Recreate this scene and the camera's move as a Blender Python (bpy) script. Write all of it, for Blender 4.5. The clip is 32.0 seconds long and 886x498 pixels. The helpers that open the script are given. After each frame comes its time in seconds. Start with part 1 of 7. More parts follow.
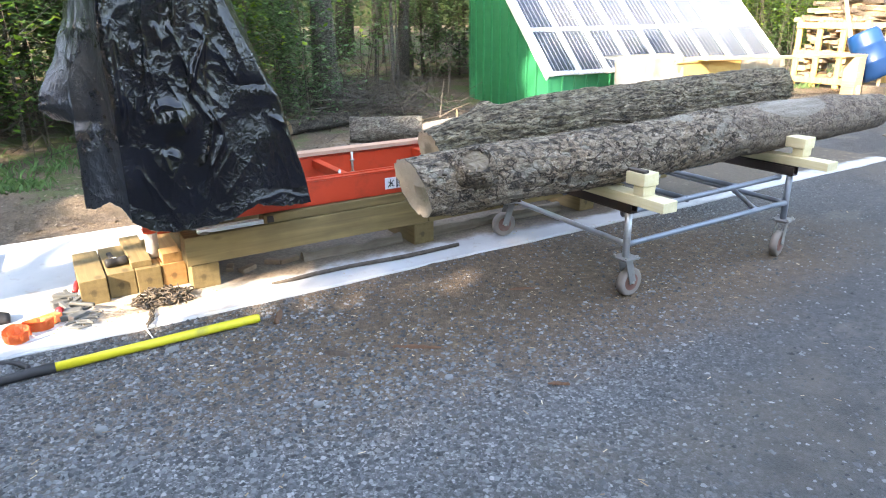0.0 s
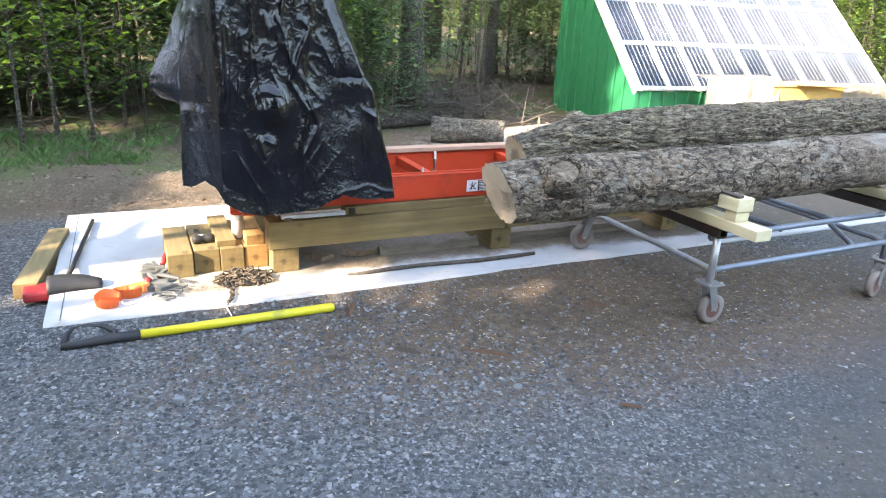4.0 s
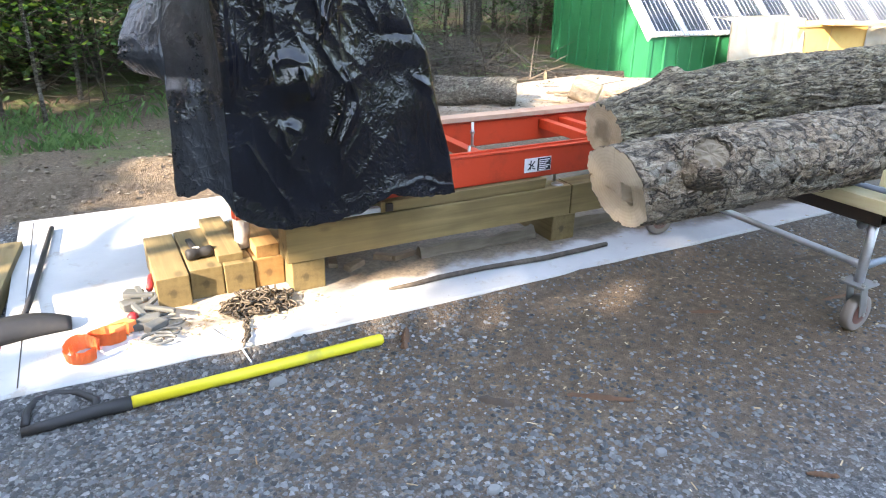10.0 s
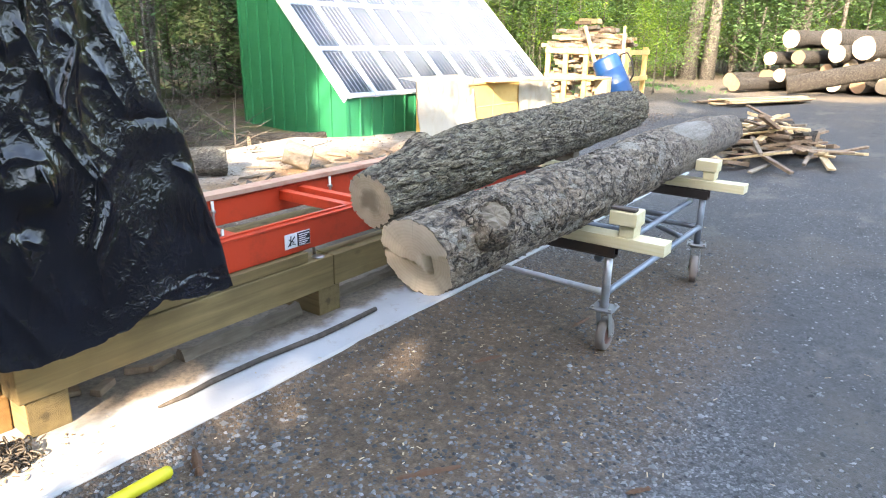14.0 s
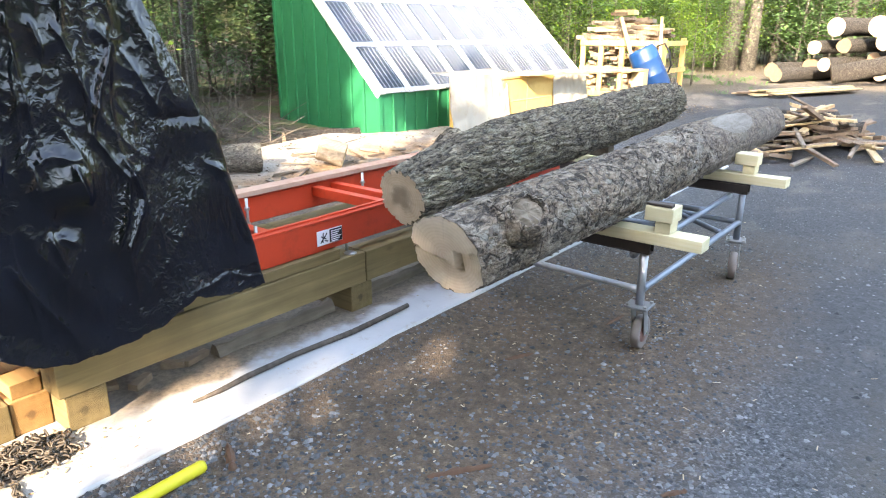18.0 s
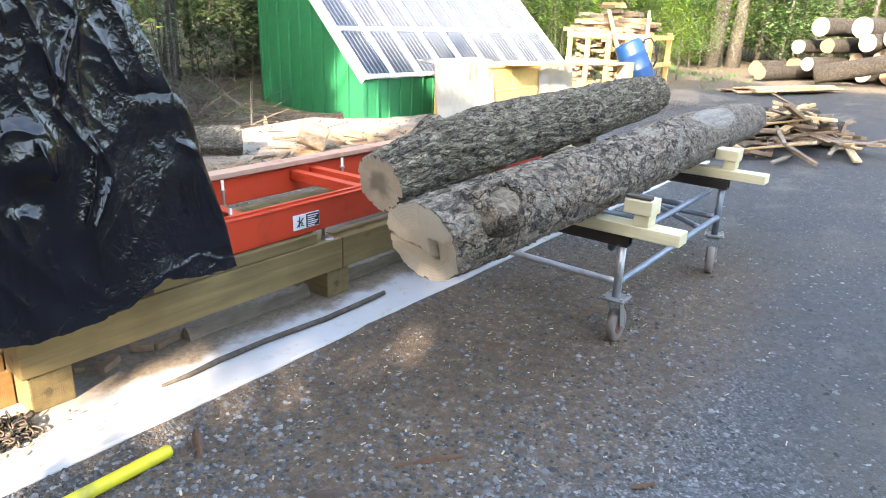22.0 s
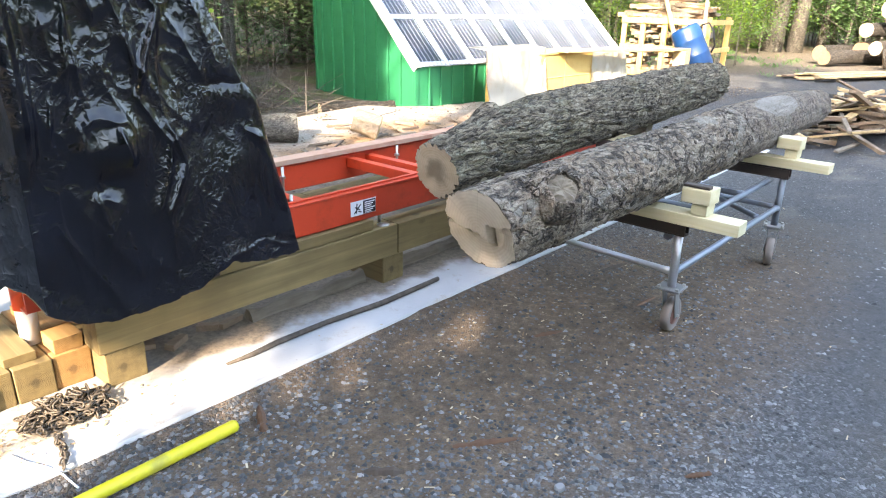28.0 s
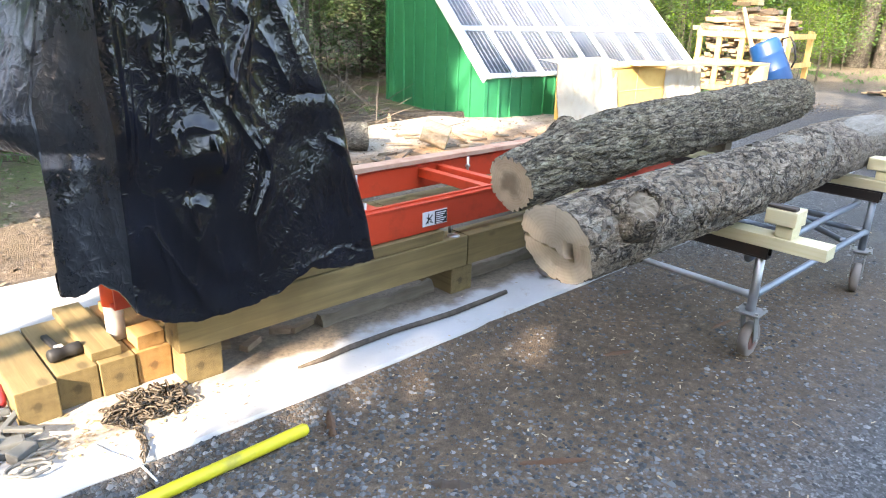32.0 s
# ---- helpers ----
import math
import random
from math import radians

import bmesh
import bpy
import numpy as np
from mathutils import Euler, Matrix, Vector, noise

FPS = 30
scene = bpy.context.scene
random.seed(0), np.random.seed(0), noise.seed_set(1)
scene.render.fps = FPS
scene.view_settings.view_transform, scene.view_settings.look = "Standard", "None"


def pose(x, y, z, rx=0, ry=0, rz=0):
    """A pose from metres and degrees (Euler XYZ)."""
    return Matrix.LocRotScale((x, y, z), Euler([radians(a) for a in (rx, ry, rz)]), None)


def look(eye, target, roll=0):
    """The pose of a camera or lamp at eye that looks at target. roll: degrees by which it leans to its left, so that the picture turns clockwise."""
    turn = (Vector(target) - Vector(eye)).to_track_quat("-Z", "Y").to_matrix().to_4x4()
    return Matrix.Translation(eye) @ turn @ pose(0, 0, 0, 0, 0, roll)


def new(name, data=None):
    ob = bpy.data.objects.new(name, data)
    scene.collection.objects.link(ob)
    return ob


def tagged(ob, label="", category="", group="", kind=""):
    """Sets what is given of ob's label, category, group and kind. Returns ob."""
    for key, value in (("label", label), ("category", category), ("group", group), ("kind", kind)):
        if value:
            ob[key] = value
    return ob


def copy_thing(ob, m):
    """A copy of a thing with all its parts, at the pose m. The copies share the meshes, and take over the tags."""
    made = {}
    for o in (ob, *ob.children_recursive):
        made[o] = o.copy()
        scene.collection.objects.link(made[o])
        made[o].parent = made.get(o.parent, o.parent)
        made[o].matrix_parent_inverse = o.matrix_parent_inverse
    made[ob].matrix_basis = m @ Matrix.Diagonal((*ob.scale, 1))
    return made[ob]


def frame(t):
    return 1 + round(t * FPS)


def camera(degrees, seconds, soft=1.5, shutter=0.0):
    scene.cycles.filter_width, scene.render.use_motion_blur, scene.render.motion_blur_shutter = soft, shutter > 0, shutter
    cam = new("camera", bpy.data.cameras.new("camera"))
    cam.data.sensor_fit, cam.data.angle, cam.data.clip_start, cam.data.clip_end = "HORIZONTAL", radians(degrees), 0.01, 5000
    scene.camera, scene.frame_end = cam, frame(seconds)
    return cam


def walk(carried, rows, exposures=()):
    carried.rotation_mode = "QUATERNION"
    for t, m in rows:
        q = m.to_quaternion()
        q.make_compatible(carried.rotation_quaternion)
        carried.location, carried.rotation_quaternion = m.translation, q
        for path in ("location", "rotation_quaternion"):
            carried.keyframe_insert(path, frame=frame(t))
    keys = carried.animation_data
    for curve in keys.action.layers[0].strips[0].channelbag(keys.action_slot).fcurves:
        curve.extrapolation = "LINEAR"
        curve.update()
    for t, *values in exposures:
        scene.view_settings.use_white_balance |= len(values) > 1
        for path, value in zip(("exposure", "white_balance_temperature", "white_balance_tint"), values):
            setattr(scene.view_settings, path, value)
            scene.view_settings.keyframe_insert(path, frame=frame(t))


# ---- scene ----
cam = camera(66.4, 32.0, 1.1)

PATH = [
    (0, (1.609, 4.479, 1.584), (2.578, 6.099, 0.923), -0.8),
    (0.5, (1.58, 4.51, 1.579), (2.492, 6.148, 0.881), 0.8),
    (1, (1.563, 4.51, 1.577), (2.412, 6.171, 0.856), 2.1),
    (1.5, (1.579, 4.51, 1.577), (2.39, 6.186, 0.847), 2.4),
    (2, (1.559, 4.547, 1.584), (2.433, 6.203, 0.881), 2.8),
    (2.5, (1.523, 4.558, 1.583), (2.359, 6.247, 0.913), 3.0),
    (3, (1.522, 4.553, 1.576), (2.333, 6.256, 0.913), 2.8),
    (3.5, (1.537, 4.536, 1.58), (2.339, 6.246, 0.922), 2.7),
    (5.5, (1.554, 4.528, 1.573), (2.367, 6.236, 0.923), 2.9),
    (6, (1.549, 4.537, 1.567), (2.342, 6.25, 0.905), 3.5),
    (6.5, (1.542, 4.552, 1.566), (2.31, 6.272, 0.892), 3.7),
    (7, (1.5, 4.59, 1.559), (2.244, 6.317, 0.877), 3.9),
    (7.5, (1.622, 4.663, 1.542), (2.318, 6.405, 0.848), 2.6),
    (8, (1.695, 4.798, 1.532), (2.329, 6.555, 0.817), -0.0),
    (8.5, (1.584, 4.999, 1.503), (2.327, 6.7, 0.759), 1.1),
    (9, (1.455, 5.218, 1.496), (2.304, 6.856, 0.724), 2.1),
    (9.5, (1.526, 5.404, 1.488), (2.346, 7.05, 0.703), 1.5),
    (10, (1.523, 5.564, 1.487), (2.386, 7.195, 0.715), 0.9),
    (10.5, (1.419, 5.765, 1.504), (2.563, 7.224, 0.753), 3.0),
    (11, (1.407, 5.769, 1.534), (2.68, 7.153, 0.851), 3.6),
    (11.5, (1.387, 5.81, 1.53), (2.778, 7.113, 0.925), 3.2),
    (12, (1.356, 5.896, 1.525), (2.933, 6.99, 0.964), 3.4),
    (12.5, (1.379, 5.92, 1.519), (2.921, 7.057, 0.944), 1.1),
    (13, (1.363, 5.916, 1.526), (2.887, 7.061, 0.922), 0.7),
    (13.5, (1.354, 5.912, 1.528), (2.904, 7.022, 0.922), 1.1),
    (15.5, (1.383, 5.918, 1.525), (2.921, 7.046, 0.925), 0.9),
    (16, (1.393, 5.903, 1.528), (2.943, 7.016, 0.932), 0.6),
    (16.5, (1.393, 5.903, 1.527), (2.959, 6.995, 0.933), 0.4),
    (17, (1.389, 5.913, 1.526), (2.956, 7.001, 0.925), 0.8),
    (17.5, (1.389, 5.921, 1.523), (2.916, 7.057, 0.91), 0.5),
    (18, (1.383, 5.918, 1.529), (2.866, 7.108, 0.908), 0.1),
    (18.5, (1.388, 5.905, 1.527), (2.875, 7.087, 0.902), 0.0),
    (19, (1.381, 5.91, 1.528), (2.88, 7.077, 0.903), 0.4),
    (19.5, (1.379, 5.91, 1.529), (2.881, 7.075, 0.907), 0.6),
    (20, (1.376, 5.915, 1.529), (2.88, 7.079, 0.912), 1.4),
    (20.5, (1.376, 5.921, 1.527), (2.879, 7.089, 0.913), 1.9),
    (21, (1.378, 5.928, 1.523), (2.882, 7.097, 0.913), 2.5),
    (21.5, (1.403, 5.932, 1.524), (2.908, 7.092, 0.9), 2.9),
    (22, (1.421, 5.916, 1.514), (2.928, 7.059, 0.863), 2.0),
    (22.5, (1.42, 5.918, 1.507), (2.922, 7.05, 0.827), 1.1),
    (23, (1.399, 5.929, 1.514), (2.894, 7.055, 0.81), 0.9),
    (23.5, (1.391, 5.918, 1.522), (2.879, 7.045, 0.805), 0.8),
    (24, (1.388, 5.915, 1.524), (2.873, 7.048, 0.809), 0.8),
    (24.5, (1.392, 5.921, 1.52), (2.871, 7.066, 0.812), 1.0),
    (25, (1.385, 5.922, 1.52), (2.857, 7.082, 0.821), 1.1),
    (25.5, (1.374, 5.919, 1.521), (2.836, 7.098, 0.832), 1.5),
    (26, (1.363, 5.916, 1.521), (2.811, 7.115, 0.839), 1.8),
    (26.5, (1.355, 5.911, 1.525), (2.781, 7.14, 0.85), 1.9),
    (28.5, (1.367, 5.918, 1.518), (2.775, 7.159, 0.829), 1.2),
    (29, (1.367, 5.913, 1.514), (2.781, 7.143, 0.814), 1.0),
    (29.5, (1.36, 5.915, 1.517), (2.783, 7.131, 0.81), 0.9),
    (30, (1.362, 5.909, 1.52), (2.796, 7.115, 0.82), 1.2),
    (30.5, (1.356, 5.926, 1.519), (2.799, 7.126, 0.826), 1.6),
    (31, (1.349, 5.937, 1.527), (2.738, 7.203, 0.843), 1.2),
    (31.5, (1.343, 5.956, 1.522), (2.706, 7.256, 0.85), 1.5),
    (32, (1.332, 5.963, 1.528), (2.625, 7.337, 0.864), 1.6),
]
walk(cam, [(t, look(eye, target, roll)) for t, eye, target, roll in PATH], exposures=[(0.0, 3.95, 7900.0, 14.0)])

# ---- world, sun, exposure ----
SUN_DIR = Vector((-0.83, -0.29, 0.47)).normalized()
world = bpy.data.worlds.new("world")
scene.world = world
world.use_nodes = True
wn = world.node_tree.nodes
sky = wn.new("ShaderNodeTexSky")
sky.sky_type = "NISHITA"
sky.sun_disc = False
sky.sun_elevation = math.asin(SUN_DIR.z)
sky.sun_rotation = math.atan2(SUN_DIR.x, SUN_DIR.y)
sky.air_density, sky.dust_density, sky.ozone_density = 1.0, 1.5, 1.0
wn["Background"].inputs[1].default_value = 0.15
world.node_tree.links.new(sky.outputs[0], wn["Background"].inputs[0])
sun_data = bpy.data.lights.new("sun", "SUN")
sun_data.energy, sun_data.angle, sun_data.color = 1.8, radians(0.53), (1.0, 0.93, 0.82)
sun = new("sun", sun_data)
sun.matrix_world = look(SUN_DIR * 50, (0, 0, 0))

# ---- materials ----
GROUND = -0.02
SLAB = 0.03


class Net:
    """A short way to wire a node material."""

    def __init__(self, name):
        self.mat = bpy.data.materials.new(name)
        self.mat.use_nodes = True
        self.t = self.mat.node_tree
        self.n = self.t.nodes
        self.bsdf = self.n["Principled BSDF"]

    def link(self, a, b):
        self.t.links.new(a, b)

    def put(self, sock, value):
        if isinstance(value, bpy.types.NodeSocket):
            self.link(value, sock)
        elif value is not None:
            sock.default_value = value

    def coord(self, scale=(1, 1, 1), which="Object", turn=(0, 0, 0)):
        if which == "World":
            src = self.n.new("ShaderNodeNewGeometry").outputs["Position"]
        else:
            src = self.n.new("ShaderNodeTexCoord").outputs[which]
        m = self.n.new("ShaderNodeMapping")
        m.inputs["Scale"].default_value = scale
        m.inputs["Rotation"].default_value = turn
        self.link(src, m.inputs[0])
        return m.outputs[0]

    def noise(self, vec, scale, detail=4, rough=0.55, distort=0.0):
        k = self.n.new("ShaderNodeTexNoise")
        self.put(k.inputs["Vector"], vec)
        k.inputs["Scale"].default_value, k.inputs["Detail"].default_value = scale, detail
        k.inputs["Roughness"].default_value, k.inputs["Distortion"].default_value = rough, distort
        return k.outputs["Fac"]

    def warp(self, vec, scale, amount):
        k = self.n.new("ShaderNodeTexNoise")
        self.put(k.inputs["Vector"], vec)
        k.inputs["Scale"].default_value, k.inputs["Detail"].default_value = scale, 3
        m = self.n.new("ShaderNodeVectorMath")
        m.operation = "MULTIPLY_ADD"
        self.link(k.outputs["Color"], m.inputs[0])
        m.inputs[1].default_value = (amount, amount, amount)
        self.link(vec, m.inputs[2])
        return m.outputs[0]

    def cells(self, vec, scale, feature="F1", out="Distance"):
        k = self.n.new("ShaderNodeTexVoronoi")
        k.feature = feature
        self.put(k.inputs["Vector"], vec)
        k.inputs["Scale"].default_value = scale
        return k.outputs[out]

    def wave(self, vec, scale, distort=2.0, detail=3, kind="BANDS", direction="X"):
        k = self.n.new("ShaderNodeTexWave")
        k.wave_type = kind
        if kind == "BANDS":
            k.bands_direction = direction
        else:
            k.rings_direction = direction
        self.put(k.inputs["Vector"], vec)
        k.inputs["Scale"].default_value, k.inputs["Distortion"].default_value = scale, distort
        k.inputs["Detail"].default_value = detail
        return k.outputs["Fac"]

    def ramp(self, fac, *stops):
        k = self.n.new("ShaderNodeValToRGB")
        e = k.color_ramp.elements
        while len(e) < len(stops):
            e.new(0.5)
        for el, (p, c) in zip(e, stops):
            el.position = p
            el.color = (*c, 1) if isinstance(c, tuple) else (c, c, c, 1)
        self.put(k.inputs[0], fac)
        return k.outputs[0]

    def mix(self, fac, a, b, blend="MIX"):
        k = self.n.new("ShaderNodeMix")
        k.data_type, k.blend_type = "RGBA", blend
        self.put(k.inputs["Factor"], fac)
        for s, v in ((k.inputs[6], a), (k.inputs[7], b)):
            self.put(s, (*v, 1) if isinstance(v, tuple) else v)
        return k.outputs[2]

    def math(self, op, a, b=0.5, c=None):
        k = self.n.new("ShaderNodeMath")
        k.operation = op
        self.put(k.inputs[0], a)
        self.put(k.inputs[1], b)
        if c is not None:
            self.put(k.inputs[2], c)
        return k.outputs[0]

    def step(self, v, lo, hi):
        k = self.n.new("ShaderNodeMapRange")
        k.interpolation_type = "SMOOTHSTEP"
        self.put(k.inputs["Value"], v)
        k.inputs["From Min"].default_value, k.inputs["From Max"].default_value = lo, hi
        return k.outputs[0]

    def axes(self, vec):
        k = self.n.new("ShaderNodeSeparateXYZ")
        self.link(vec, k.inputs[0])
        return k.outputs

    def random(self):
        return self.n.new("ShaderNodeObjectInfo").outputs["Random"]

    def island(self):
        return self.n.new("ShaderNodeNewGeometry").outputs["Random Per Island"]

    def bump(self, height, strength=0.4, distance=0.01, normal=None):
        k = self.n.new("ShaderNodeBump")
        k.inputs["Strength"].default_value, k.inputs["Distance"].default_value = strength, distance
        self.put(k.inputs["Height"], height)
        if normal is not None:
            self.link(normal, k.inputs["Normal"])
        return k.outputs[0]

    def done(self, color=None, rough=None, normal=None, metal=None, spec=None):
        b = self.bsdf.inputs
        self.put(b["Base Color"], (*color, 1) if isinstance(color, tuple) else color)
        self.put(b["Roughness"], rough)
        self.put(b["Metallic"], metal)
        self.put(b["Specular IOR Level"], spec)
        if normal is not None:
            self.link(normal, b["Normal"])
        return self.mat


def timber(name, pale, dark, grain_axis=0, rough=0.75, streak=1.0):
    """Sawn wood: long grain, darker rings and knots, faint dirt."""
    k = Net(name)
    sc = [28.0, 28.0, 28.0]
    sc[grain_axis] = 1.6
    v = k.coord(tuple(sc))
    g = k.noise(v, 1.0, 6, 0.6, 0.6)
    big = k.noise(k.coord((1, 1, 1)), 3.2, 3)
    fine = k.noise(k.coord(tuple(4 * s for s in sc)), 1.0, 3)
    mid = tuple((a + b) / 2 for a, b in zip(pale, dark))
    c = k.ramp(g, (0.28, dark), (0.5, mid), (0.68, pale))
    c = k.mix(k.math("MULTIPLY", k.step(big, 0.42, 0.75), 0.35 * streak), c, tuple(0.55 * d for d in dark))
    knots = k.cells(k.coord(tuple(6.0 if i != grain_axis else 3.2 for i in range(3))), 1.0)
    c = k.mix(k.math("MULTIPLY", k.math("SUBTRACT", 1.0, k.step(knots, 0.06, 0.17)), 0.7), c, tuple(0.35 * d for d in dark))
    c = k.mix(k.math("MULTIPLY", k.random(), 0.18), c, tuple(0.6 * p for p in pale))
    h = k.math("ADD", g, k.math("MULTIPLY", fine, 0.5))
    return k.done(c, rough, k.bump(h, 0.35, 0.004))


def paint(name, color, rough=0.4, grime=(0.05, 0.04, 0.03), amount=0.35, metal=0.0, spec=None):
    k = Net(name)
    v = k.coord()
    a = k.noise(v, 6, 5, 0.65)
    b = k.noise(v, 60, 4)
    c = k.mix(k.math("MULTIPLY", k.step(a, 0.5, 0.75), amount), color, grime)
    c = k.mix(k.math("MULTIPLY", k.step(b, 0.5, 0.8), amount * 0.5), c, tuple(min(1, 1.25 * x) for x in color))
    r = k.math("ADD", k.math("MULTIPLY", a, 0.3), rough - 0.12)
    return k.done(c, r, k.bump(b, 0.12, 0.002), metal, spec)


def end_grain(name, pale, dark, axis_y, axis_z, heart_dark=0.5):
    """Sawn log end: growth rings, radial checks and saw marks, in the log's own space."""
    k = Net(name)
    v = k.coord()
    k2 = k.n.new("ShaderNodeMapping")
    k2.inputs["Location"].default_value = (0, -axis_y, -axis_z)
    k.link(v, k2.inputs[0])
    w = k2.outputs[0]
    ax = k.axes(w)
    rr = k.math("SQRT", k.math("ADD", k.math("MULTIPLY", ax[1], ax[1]), k.math("MULTIPLY", ax[2], ax[2])))
    wob = k.noise(w, 9, 3)
    ring = k.math("SINE", k.math("MULTIPLY", k.math("ADD", rr, k.math("MULTIPLY", wob, 0.02)), 520.0))
    ring = k.math("ADD", k.math("MULTIPLY", ring, 0.5), 0.5)
    saw = k.wave(k.coord((1, 1, 1), turn=(0.9, 0, 0)), 34, 2.5, 2, direction="Y")
    blot = k.noise(w, 14, 4)
    ang = k.math("ARCTAN2", ax[2], ax[1])
    ray = k.noise(k.ramp(k.math("ADD", k.math("DIVIDE", ang, 6.2832), 0.5), (0.0, 0.0), (1.0, 1.0)), 46, 2)
    c = k.ramp(k.math("ADD", k.math("MULTIPLY", ring, 0.14), k.math("MULTIPLY", blot, 0.85)), (0.25, dark), (0.75, pale))
    c = k.mix(k.math("MULTIPLY", saw, 0.025), c, tuple(0.6 * p for p in pale))
    c = k.mix(k.math("MULTIPLY", k.step(ray, 0.55, 0.75), 0.35), c, tuple(0.7 * d for d in dark))
    heart = k.math("SUBTRACT", 1.0, k.step(k.math("ADD", rr, k.math("MULTIPLY", blot, 0.09)), 0.075, 0.125))
    c = k.mix(k.math("MULTIPLY", heart, heart_dark), c, tuple(0.4 * d for d in dark))
    return k.done(c, 0.85, k.bump(k.math("ADD", k.math("MULTIPLY", saw, 0.10), k.math("ADD", blot, k.math("MULTIPLY", ray, 0.6))), 0.5, 0.004))


def sawn_square_end(name, pale, dark, along_x):
    """End grain of a squared timber: rings round a heart near the middle, weathered."""
    k = Net(name)
    ax = k.axes(k.coord())
    p, q = (ax[1], ax[2]) if along_x else (ax[0], ax[2])
    p, q = k.math("SUBTRACT", p, 0.066), k.math("SUBTRACT", q, 0.07)
    rr = k.math("SQRT", k.math("ADD", k.math("MULTIPLY", p, p), k.math("MULTIPLY", q, q)))
    blot = k.noise(k.coord(), 22, 5, 0.7)
    ring = k.math("ADD", k.math("MULTIPLY", k.math("SINE", k.math("MULTIPLY", k.math("ADD", rr, k.math("MULTIPLY", blot, 0.03)), 1100.0)), 0.5), 0.5)
    c = k.ramp(k.math("ADD", k.math("MULTIPLY", ring, 0.07), k.math("MULTIPLY", blot, 0.93)), (0.25, dark), (0.75, pale))
    c = k.mix(k.math("MULTIPLY", k.math("SUBTRACT", 1.0, k.step(k.math("ADD", rr, k.math("MULTIPLY", blot, 0.05)), 0.03, 0.05)), 0.6), c, tuple(0.3 * d for d in dark))
    return k.done(c, 0.85, k.bump(k.math("ADD", ring, blot), 0.3, 0.003))


